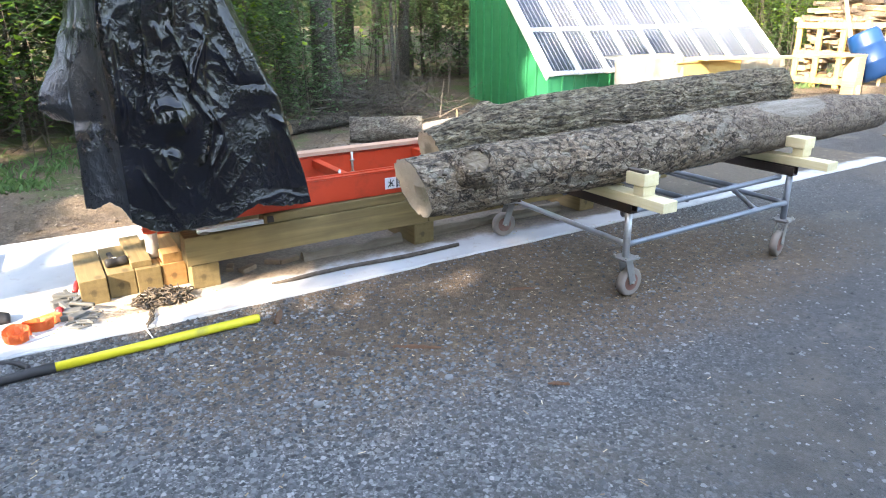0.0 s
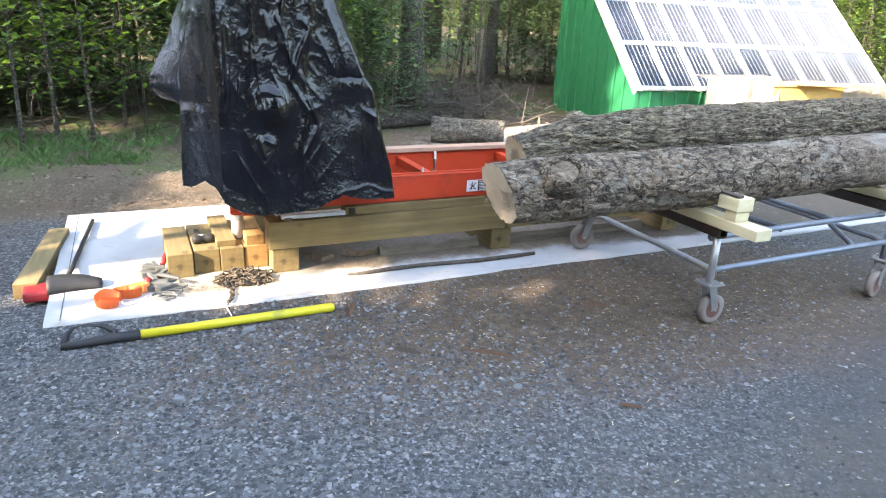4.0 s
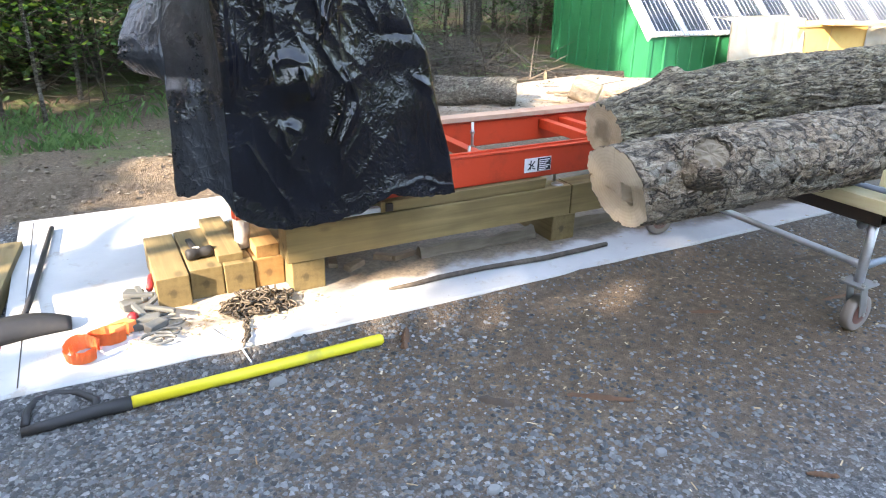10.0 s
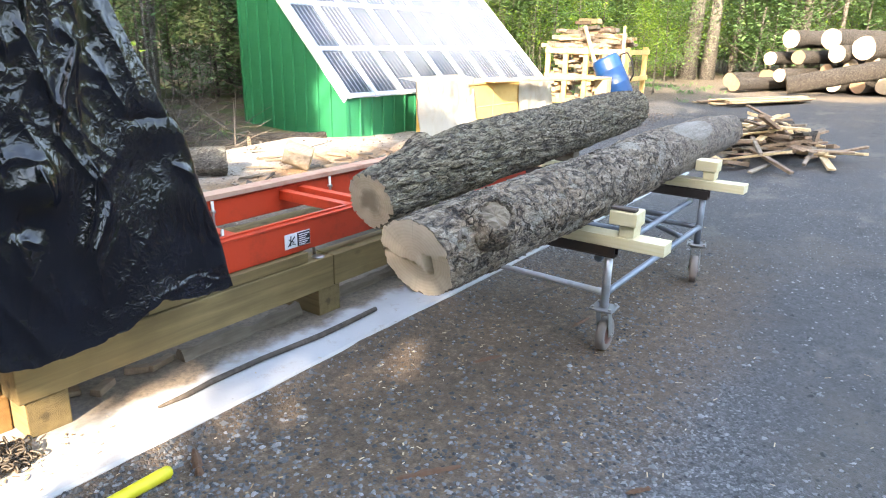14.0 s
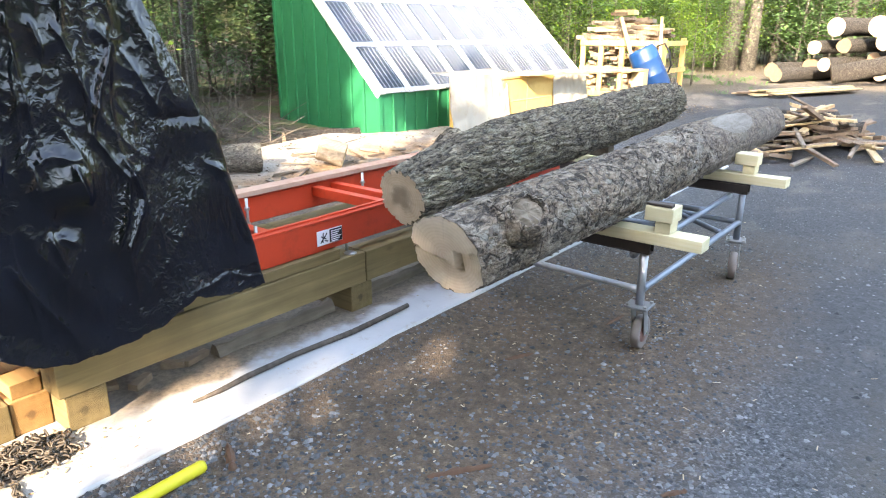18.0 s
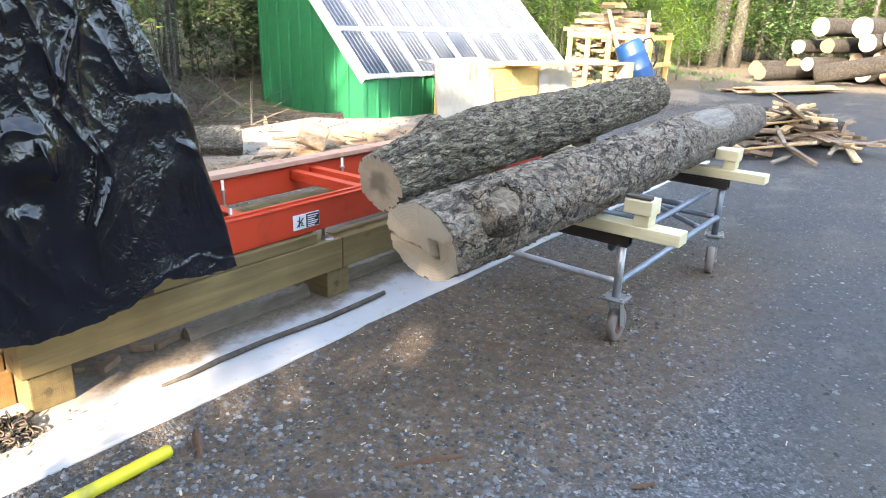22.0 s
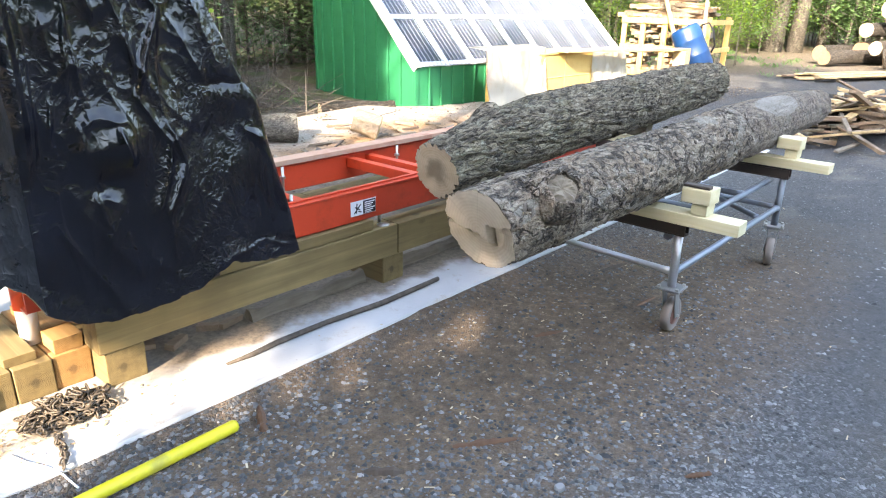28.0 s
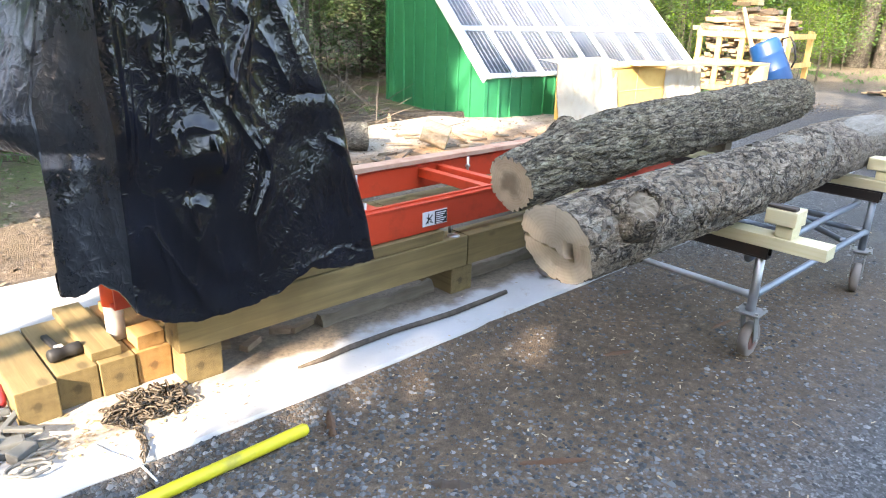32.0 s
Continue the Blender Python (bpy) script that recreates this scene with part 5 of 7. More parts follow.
# ---- the two long logs ----
def long_body(axis, seed, plates, skew, bumps=(), around=170, along=620):
    """Bark of a long log: lifted plates or deep interlaced furrows; the near cut leans by skew."""
    xs = [p[0] for p in axis]
    rows = []
    b = bmesh.new()
    for i in range(along + 1):
        x = xs[0] + (xs[-1] - xs[0]) * i / along
        y, z, r = (float(np.interp(x, xs, [p[c] for p in axis])) for c in (1, 2, 3))
        lean = skew * max(0.0, 1 - (x - xs[0]) / 0.7)
        calm = 1 - 0.8 * min(1.0, max(0.0, (x - 5.55) / 0.5)) if plates else 1.0
        ring = []
        for k in range(around):
            a = 2 * math.pi * k / around
            ca, sa = math.cos(a), math.sin(a)
            rr = r + rough_ring(seed, a, x, 0.010)
            p = Vector((x * 9.5 + seed, ca * r * 21, sa * r * 21))
            w = noise.noise(p * 0.55)
            if plates:
                q = p + Vector((0.9 * w, 0.6 * noise.noise(p * 0.9 + Vector((7, 0, 0))), 0.6 * w))
                d, pts = noise.voronoi(q)
                edge = min(1.0, (d[1] - d[0]) / 0.16)
                m = min(1.0, max(0.12, 0.55 + 1.3 * noise.noise(Vector((x * 1.6, ca * 0.9, sa * 0.9 + seed))))) * calm
                rr += m * (0.010 * edge ** 0.5 - 0.006 + 0.013 * noise.noise(pts[0] * 2.7) + 0.003 * noise.noise(q * 3.0))
            else:
                n1 = noise.noise(Vector((x * 4.6 + 0.7 * w, p.y * 1.75 + w, p.z * 1.75)))
                n2 = noise.noise(Vector((x * 11 + seed, p.y * 3.4, p.z * 3.4 + w)))
                rr += 0.006 - 0.017 * math.exp(-(n1 / 0.13) ** 2) - 0.006 * math.exp(-(n2 / 0.12) ** 2) + 0.005 * n1
            rr += 0.0016 * noise.noise(Vector((x * 60, ca * r * 90, sa * r * 90)))
            for bx, ba, bh, bw in bumps:
                da = math.atan2(math.sin(a - ba), math.cos(a - ba)) * r
                rr += bh * math.exp(-((x - bx) ** 2 + da * da) / (bw * bw))
            ring.append(b.verts.new((x + lean * rr * sa, y + rr * ca, z + rr * sa)))
        rows.append(ring)
    for r0, r1 in zip(rows, rows[1:]):
        for k in range(around):
            b.faces.new((r0[k], r0[(k + 1) % around], r1[(k + 1) % around], r1[k]))
    first = [v.co.copy() for v in rows[0]]
    last = [v.co.copy() for v in rows[-1]]
    bmesh.ops.recalc_face_normals(b, faces=b.faces)
    return b, first, last


def flakes(axis, seed, count):
    """Loose scales of bark, each a small ragged plate with one edge lifted."""
    rr = random.Random(int(seed * 10))
    xs = [p[0] for p in axis]
    verts, faces = [], []
    for i in range(count):
        x = rr.uniform(xs[0] + 0.08, min(5.5, xs[-1] - 0.05) if seed < 5 else xs[-1] - 0.05)
        y, z, r = (float(np.interp(x, xs, [p[c] for p in axis])) for c in (1, 2, 3))
        a = rr.uniform(0.3, 2 * math.pi - 1.4)
        ln, wd = rr.uniform(0.008, 0.030), rr.uniform(0.005, 0.016)
        if seed > 5:
            ln, wd = ln * 1.2, wd * 0.55
        r += rough_ring(seed, a, x, 0.010) + 0.004
        lift = rr.uniform(0.002, 0.008)
        tw, way = rr.uniform(-0.9, 0.9), rr.uniform(0, 6.28)
        n = len(verts)
        for k in range(9):
            t = 2 * math.pi * k / 9
            q = rr.uniform(0.45, 1.35)
            du, dv = q * ln * math.cos(t), q * wd * math.sin(t)
            du, dv = du * math.cos(tw) - dv * math.sin(tw), du * math.sin(tw) + dv * math.cos(tw)
            r2 = r - 0.002 + lift * max(0.0, math.cos(t + way))
            verts.append((x + du, y + r2 * math.cos(a + dv / r), z + r2 * math.sin(a + dv / r)))
        verts.append((x, y + (r + 0.003) * math.cos(a), z + (r + 0.003) * math.sin(a)))
        faces += [(n + k, n + (k + 1) % 9, n + 9) for k in range(9)]
    b = bmesh.new()
    me = bpy.data.meshes.new("tmp")
    me.from_pydata(verts, [], faces)
    b.from_mesh(me)
    bpy.data.meshes.remove(me)
    return b


def long_log(name, axis, seed, barkm, flakem, endm, label, skew, step=None, knot=None, bumps=()):
    t = thing(name, axis[0][:3], label, "log", "long logs on the cart")
    body, first, last = long_body(axis, seed, seed < 5, skew, bumps)
    part("bark", body, barkm, t, "", True)
    tagged(part("scaly_bark", flakes(axis, seed, 420 if seed < 5 else 300), flakem, t, "curled scales of bark", False), "curled scales of bark", kind="stuff")
    part("sawn_end", log_face(first, -1, step), endm, t, "pale sawn end with growth rings", False)
    part("sawn_end", log_face(last, 1), endm, t)
    if knot:
        p, n, r = Vector(knot[0]), Vector(knot[1]).normalized(), knot[2]
        q = n.to_track_quat("Z", "Y").to_matrix().to_4x4()
        q.translation = p
        collar = lathe([(r * 2.0, -0.075), (r * 1.7, -0.028), (r * 1.40, 0.006), (r * 1.16, 0.020), (r * 1.02, 0.016), (r * 0.95, 0.002)], (0, 0, 0), sides=56)
        for v in collar.verts:
            a = math.atan2(v.co.y, v.co.x)
            k = 1 + 0.20 * noise.noise(Vector((math.cos(a) * 2, math.sin(a) * 2, 3))) + 0.06 * noise.noise(Vector((math.cos(a) * 9, math.sin(a) * 9, 3)))
            v.co = Vector((v.co.x * k * 1.12, v.co.y * k * 0.88, v.co.z + 0.008 * noise.noise(v.co * 60)))
        kn = part("branch_knot", turned(collar, q), barkm, t, "swollen bark round a cut branch", True)
        face = lathe([(r * 1.02, 0.002), (r * 0.8, 0.006), (r * 0.6, 0.008), (r * 0.3, 0.006), (0.004, 0.004)], (0, 0, 0), sides=40)
        for v in face.verts:
            v.co.x *= 1.12
            v.co.y *= 0.86
            v.co.z += 0.010 * noise.noise(v.co * 45) + 0.004 * noise.noise(v.co * 130)
        part("branch_stub", turned(face, q), "knot", kn, "weathered cut branch stub")
    return t


LOG_A = [(3.135, 7.31, 0.775, 0.152), (3.6, 7.31, 0.780, 0.158), (4.42, 7.305, 0.790, 0.163), (5.2, 7.30, 0.808, 0.166), (5.93, 7.30, 0.824, 0.164), (6.6, 7.30, 0.828, 0.150), (7.20, 7.30, 0.820, 0.130)]
LOG_B = [(3.59, 7.93, 0.800, 0.126), (4.05, 7.95, 0.868, 0.158), (4.42, 7.97, 0.885, 0.172), (5.2, 8.00, 0.905, 0.176), (5.93, 8.03, 0.920, 0.174), (6.6, 8.05, 0.935, 0.165), (7.10, 8.07, 0.946, 0.150)]
long_log("ash_log", LOG_A, 1.0, "barkA", "flakeA", "endA", "long grey scaly-barked log with a stepped sawn end", -0.32, (-0.035, 0.30, -0.045, 0.03), ((3.392, 7.146, 0.903), (-0.20, -0.78, 0.60), 0.062), ((5.62, 2.6, 0.012, 0.10), (4.6, 3.3, 0.01, 0.06)))
long_log("oak_log", LOG_B, 9.0, "barkB", "flakeB", "endB", "long furrowed grey-brown log behind the scaly one", -0.26, None, None, ((4.02, 1.45, 0.045, 0.07), (4.9, 2.0, 0.015, 0.12)))
for x, z, y, zl in ((4.385, 0.619, 7.97, 0.708), (5.865, 0.654, 8.03, 0.742)):
    solo("support_block", box(x - 0.01, x + 0.08, y - 0.03, y + 0.12, z, zl + 0.012, 0.005, 0.003), "grey_wood", "weathered timber block propping the furrowed log", "block", "props on the planks", loc=(x, y, z))


# ---- solar shed ----
def shed():
    u, v = Vector((0.9934, -0.115, 0)), Vector((0.115, 0.9934, 0))
    f = Vector((8.57, 12.87, 0))
    m = Matrix((u, v, Vector((0, 0, 1)))).transposed().to_4x4()
    m.translation = f
    slope = math.tan(radians(42.1))
    eave, width, depth = 0.64, 5.0, 2.64
    t = thing("solar_shed", (8.57, 12.87, -0.1), "green ribbed-metal shed with a steep clear corrugated roof", "shed")

    def place(b):
        return turned(b, m)

    # triangular end walls with standing ribs
    for s, x in (("near", 0.0), ("far", width)):
        b = bmesh.new()
        pts = [(x, 0, -0.12), (x, depth, -0.12), (x, depth, eave + depth * slope - 0.03), (x, 0, eave - 0.03)]
        v0 = [b.verts.new(p) for p in pts]
        v1 = [b.verts.new((p[0] + 0.03, p[1], p[2])) for p in pts]
        b.faces.new(v0)
        b.faces.new(v1[::-1])
        for i in range(4):
            b.faces.new((v0[i], v0[(i + 1) % 4], v1[(i + 1) % 4], v1[i]))
        bmesh.ops.recalc_face_normals(b, faces=b.faces)
        wall = part("end_wall", place(b), "green", t)
        if x == 0.0:
            for i in range(1, 9):
                y = 0.03 + i * 0.30
                if y < depth - 0.02:
                    h = eave + y * slope - 0.06
                    rib = box(x - 0.034, x + 0.002, y - 0.016, y + 0.016, -0.12, h, 0.005, 0, None, 1)
                    part("rib", place(rib), "green", wall)
            for y in (0.0, depth):
                part("corner_trim", place(box(x - 0.016, x + 0.05, y - 0.016, y + 0.05, -0.12, eave + y * slope - 0.05, 0.004)), "green", wall)
    front = part("front_wall", place(box(0.03, width, 0.0, 0.03, -0.12, eave - 0.01, 0)), "green", t)
    for i in range(1, 22):
        x = 0.03 + i * 0.228
        part("rib", place(box(x - 0.015, x + 0.015, -0.034, 0.001, -0.12, eave - 0.03, 0.006, 0, None, 1)), "green", front)
    part("back_wall", place(box(0.03, width, depth - 0.03, depth, -0.12, eave + depth * slope - 0.04, 0)), "green", t)
    for y in (0.35, 0.95, 1.55):
        part("screw", place(lathe([(0.012, 0), (0.012, 0.008)], (0.0, y, eave + 0.35 * y), "x", 6)), "bolt", t)

    # sloping roof: dark collector below, white rafters and purlins, clear corrugated sheets on top
    n = Vector((0, -math.sin(radians(42.1)), math.cos(radians(42.1))))
    d = Vector((0, math.cos(radians(42.1)), math.sin(radians(42.1))))
    run = depth / math.cos(radians(42.1)) + 0.10
    base = Vector((0, -0.05, eave - 0.045 + 0.04))

    def on_roof(b):
        r = Matrix((Vector((1, 0, 0)), d, n)).transposed().to_4x4()
        r.translation = base
        return place(turned(b, r))

    part("collector", on_roof(box(0.02, width - 0.02, 0.03, run - 0.05, -0.06, -0.03, 0)), "collector", t, "dark slatted collector under the clear sheets")
    for i in range(10):
        x = 0.045 + i * (width - 0.09) / 9
        part("rafter", on_roof(box(x - 0.048, x + 0.048, 0.0, run, -0.028, 0.002, 0.003)), "white_trim", t)
    for y in (0.045, 0.99, 1.98, 2.95, 3.5):
        if y < run:
            part("purlin", on_roof(box(-0.03, width + 0.03, y - 0.035, y + 0.035, -0.026, 0.004, 0.003)), "white_trim", t)
    for x in (-0.035, width + 0.005):
        part("barge_board", on_roof(box(x, x + 0.03, -0.01, run, -0.09, 0.026, 0.004)), "white_trim", t)
    for i in range(9):
        x0 = 0.02 + i * (width - 0.04) / 9
        w = (width - 0.04) / 9
        b = bmesh.new()
        cols = []
        steps = 56
        for k in range(steps + 1):
            s = k / steps
            h = 0.021 + 0.013 * math.sin(2 * math.pi * s * 7)
            cols.append([b.verts.new((x0 + s * w, y, h + dz)) for y, dz in ((-0.03, 0), (run, 0), (run, 0.0015), (-0.03, 0.0015))])
        for c0, c1 in zip(cols, cols[1:]):
            for j in range(4):
                b.faces.new((c0[j], c0[(j + 1) % 4], c1[(j + 1) % 4], c1[j]))
        bmesh.ops.recalc_face_normals(b, faces=b.faces)
        sheet = part("clear_sheet", on_roof(b), "clear", t, "clear corrugated plastic sheet", True)
        sheet.visible_shadow = False
    for x in (1.28, 4.45):
        part("hinge", on_roof(box(x, x + 0.10, -0.02, 0.05, 0.02, 0.045, 0.004)), "bolt", t)
    return t


def collector_mat():
    k = Net("blue_black_collector")
    v = k.coord()
    a = k.noise(v, 8, 4)
    return k.done(k.mix(a, (0.007, 0.011, 0.020), (0.018, 0.025, 0.040)), 0.6)


def clear_mat():
    k = Net("clear_corrugated_plastic")
    tr = k.n.new("ShaderNodeBsdfTransparent")
    tr.inputs[0].default_value = (0.90, 0.94, 0.99, 1)
    gl = k.n.new("ShaderNodeBsdfGlossy")
    gl.inputs["Roughness"].default_value = 0.10
    lw = k.n.new("ShaderNodeLayerWeight")
    lw.inputs[0].default_value = 0.5
    f = k.math("ADD", 0.03, k.math("MULTIPLY", k.math("POWER", lw.outputs["Facing"], 2.5), k.math("ADD", 0.10, k.math("MULTIPLY", k.step(k.noise(k.coord(), 1.6, 4), 0.42, 0.62), 0.30))))
    # milky crests of the corrugation, whitened to paint in the bright glints along them
    ax = k.axes(k.coord())
    u = k.math("SUBTRACT", k.math("MULTIPLY", ax[0], 0.9934), k.math("ADD", k.math("MULTIPLY", ax[1], 0.115), 0.02))
    crest = k.math("SINE", k.math("MULTIPLY", u, 2 * math.pi / 0.07873))
    milky_glint = k.math("ADD", k.math("MULTIPLY", k.step(crest, 0.82, 0.97), 0.34), k.math("MULTIPLY", k.step(k.noise(k.coord(), 1.1, 4), 0.45, 0.7), 0.01))
    white = k.n.new("ShaderNodeBsdfDiffuse")
    white.inputs[0].default_value = (0.80, 0.82, 0.85, 1)
    m0 = k.n.new("ShaderNodeMixShader")
    k.link(milky_glint, m0.inputs[0])
    k.link(tr.outputs[0], m0.inputs[1])
    k.link(white.outputs[0], m0.inputs[2])
    m = k.n.new("ShaderNodeMixShader")
    k.link(f, m.inputs[0])
    k.link(m0.outputs[0], m.inputs[1])
    k.link(gl.outputs[0], m.inputs[2])
    k.link(m.outputs[0], k.n["Material Output"].inputs[0])
    return k.mat


M["collector"] = collector_mat()
M["clear"] = clear_mat()
shed()


# ---- things in front of the shed ----
def foam_box():
    t = thing("foam_box", (10.46, 12.05, 0.0), "yellow foam-board box half wrapped in milky plastic", "box")
    part("panel", box(10.46, 12.06, 12.02, 12.10, GROUND, 0.76, 0.01, 0.006), "foam", t)
    part("panel", box(10.46, 10.54, 12.10, 12.52, GROUND, 0.76, 0.01, 0.006), "foam", t)
    part("panel", box(11.98, 12.06, 12.10, 12.52, GROUND, 0.76, 0.01, 0.006), "foam", t)
    part("lid", box(10.44, 12.08, 12.00, 12.54, 0.764, 0.80, 0.01, 0.006), "foam", t)
    part("tape", box(11.2, 11.212, 12.014, 12.019, 0.0, 0.74, 0), "board", t)
    part("tape", box(10.52, 12.0, 12.012, 12.018, 0.40, 0.415, 0), "board", t)


foam_box()


def drape(name, x0, x1, y, z0, z1, seed, label, lean=0.12):
    b = bmesh.new()
    nx, nz = 44, 30
    rows = []
    for j in range(nz + 1):
        s = j / nz
        rows.append([])
        for i in range(nx + 1):
            q = i / nx
            yy = y - lean * (1 - s) ** 2 + 0.05 * noise.noise(Vector((q * 5, s * 1.2, seed))) + 0.02 * noise.noise(Vector((q * 14, s * 5, seed)))
            rows[-1].append(b.verts.new((x0 + q * (x1 - x0) + 0.03 * noise.noise(Vector((s * 4, q * 2, seed))), yy, z0 + s * (z1 - z0) + 0.03 * noise.noise(Vector((q * 4, 9, seed))) * (1 - s))))
    back = [b.verts.new(v.co + Vector((0, 0.35, 0.03))) for v in rows[-1]]
    rows.append(back)
    for r0, r1 in zip(rows, rows[1:]):
        for i in range(nx):
            b.faces.new((r0[i], r0[i + 1], r1[i + 1], r1[i]))
    bmesh.ops.solidify(b, geom=b.faces, thickness=0.004)
    bmesh.ops.recalc_face_normals(b, faces=b.faces)
    return solo(name, b, "sheet", label, "plastic sheet", "milky plastic sheets", loc=(x0, y, z0), smooth=True)


drape("plastic_sheet", 9.12, 10.62, 12.02, 0.02, 0.88, 1.0, "milky plastic sheet hanging over stacked foam")
drape("plastic_sheet", 12.02, 13.25, 12.00, 0.02, 0.76, 4.0, "crumpled milky plastic sheet over a pale box")
solo("foam_board_block", box(9.50, 10.42, 12.10, 12.32, GROUND, 0.80, 0.02, 0.01), "foam", "stack of yellow foam boards under plastic", "foam", loc=(9.7, 12.1, GROUND))
solo("pale_box", box(12.15, 13.15, 12.06, 12.5, GROUND, 0.68, 0.02, 0.01), "sheet", "pale plastic-wrapped box beside the foam box", "box", loc=(11.7, 12.1, GROUND))
solo("long_board", plank((10.9, 11.90, 0.825), (16.0, 11.60, 0.70), 0.20, 0.045), "board", "long pale pine board resting across the boxes", "board", loc=(10.9, 11.9, 0.8))
solo("sawhorse_block", box(14.7, 14.95, 11.5, 11.75, GROUND, 0.70, 0.01, 0.004), "board_y", "upright pine block carrying the long board", "block", loc=(14.7, 11.5, GROUND))


# ---- firewood crate with drum ----
def crate():
    t = thing("firewood_crate", (15.6, 12.4, GROUND), "open crate of new spruce slats full of firewood", "crate")
    x0, y0, y1, h = 15.9, 11.55, 13.55, 1.32
    for y in (y0 + 0.06, y0 + 0.55, y0 + 1.0, y0 + 1.5, y1 - 0.06):
        part("upright", box(x0, x0 + 0.05, y - 0.055, y + 0.055, GROUND, h, 0.005, 0.004), "crate", t)
        part("upright", box(x0 + 1.1, x0 + 1.15, y - 0.055, y + 0.055, GROUND, h, 0.005, 0.004), "crate", t)
    for z in (0.12, 0.66, 1.22):
        part("slat", box(x0 - 0.03, x0 - 0.002, y0, y1, z - 0.06, z + 0.06, 0.004, 0.004), "crate", t)
        part("slat", box(x0, x0 + 1.15, y0 - 0.03, y0 - 0.002, z - 0.05, z + 0.05, 0.004, 0.004), "crate", t)
    rr = random.Random(3)
    for i in range(190):
        y = rr.uniform(y0 + 0.12, y1 - 0.12)
        lvl = rr.uniform(0.02, 1.0)
        z = 0.06 + lvl * (1.2 + 0.62 * math.cos((y - (y0 + y1) / 2) * 1.5))
        ln = rr.uniform(0.35, 0.55) if z < 1.25 else rr.uniform(0.45, 0.9)
        a = rr.uniform(-0.3, 0.3) if z < 1.25 else rr.uniform(0.8, 2.3)
        x = x0 + 0.30 + rr.uniform(-0.05, 0.1)
        dx, dy = math.cos(a) * ln / 2, math.sin(a) * ln / 2
        if z > 1.25:
            dx *= 0.5
        b = plank((x - dx, y - dy, z), (x + dx, y + dy, z + rr.uniform(-0.05, 0.05)), rr.uniform(0.08, 0.16), rr.uniform(0.05, 0.11), 0.012, 0.012)
        part("firewood", b, rr.choice(("stick", "grey_wood", "board", "grey_wood")), t)


crate()


def drum():
    t = thing("blue_drum", (15.2, 11.75, 0.0), "dented blue plastic drum tilted against the crate", "drum")
    m = pose(15.42, 11.45, GROUND + 0.33, -27, -6, 10)
    prof = [(0.24, 0), (0.27, 0.02), (0.285, 0.10), (0.29, 0.30), (0.298, 0.32), (0.29, 0.34), (0.29, 0.62), (0.298, 0.64), (0.29, 0.66), (0.285, 0.84), (0.26, 0.90), (0.24, 0.92), (0.24, 0.90), (0.05, 0.895)]
    part("shell", turned(lathe(prof, (0, 0, 0), sides=40), m), "blue", t, "", True)
    for y in (-0.1, 0.12):
        part("bung", turned(lathe([(0.035, 0), (0.035, 0.03), (0.02, 0.035)], (0.02, y, 0.895), sides=16), m), "blue", t)
    part("handle", tube([m @ Vector(p) for p in ((0.05, -0.30, 0.25), (0.0, -0.42, 0.35), (-0.02, -0.50, 0.62), (0.05, -0.46, 0.80), (0.1, -0.3, 0.82))], 0.018, 10), "black", t, "black bent cart handle", True)
    solo("drum_stand", box(15.1, 15.8, 11.1, 11.9, GROUND, GROUND + 0.20, 0.01, 0.006), "grey_wood", "weathered timber stand under the drum", "stand", loc=(14.95, 11.45, GROUND))


drum()
solo("leaning_pole", plank((14.7, 11.4, 0.0), (15.85, 12.6, 1.75), 0.07, 0.05), "board", "pale pole leaning on the crate", "pole", loc=(14.7, 11.4, 0))
solo("leaning_pole", plank((15.2, 11.35, 0.02), (16.0, 11.75, 1.75), 0.06, 0.04), "board", "pale pole leaning on the crate", "pole", loc=(15.2, 11.35, 0))


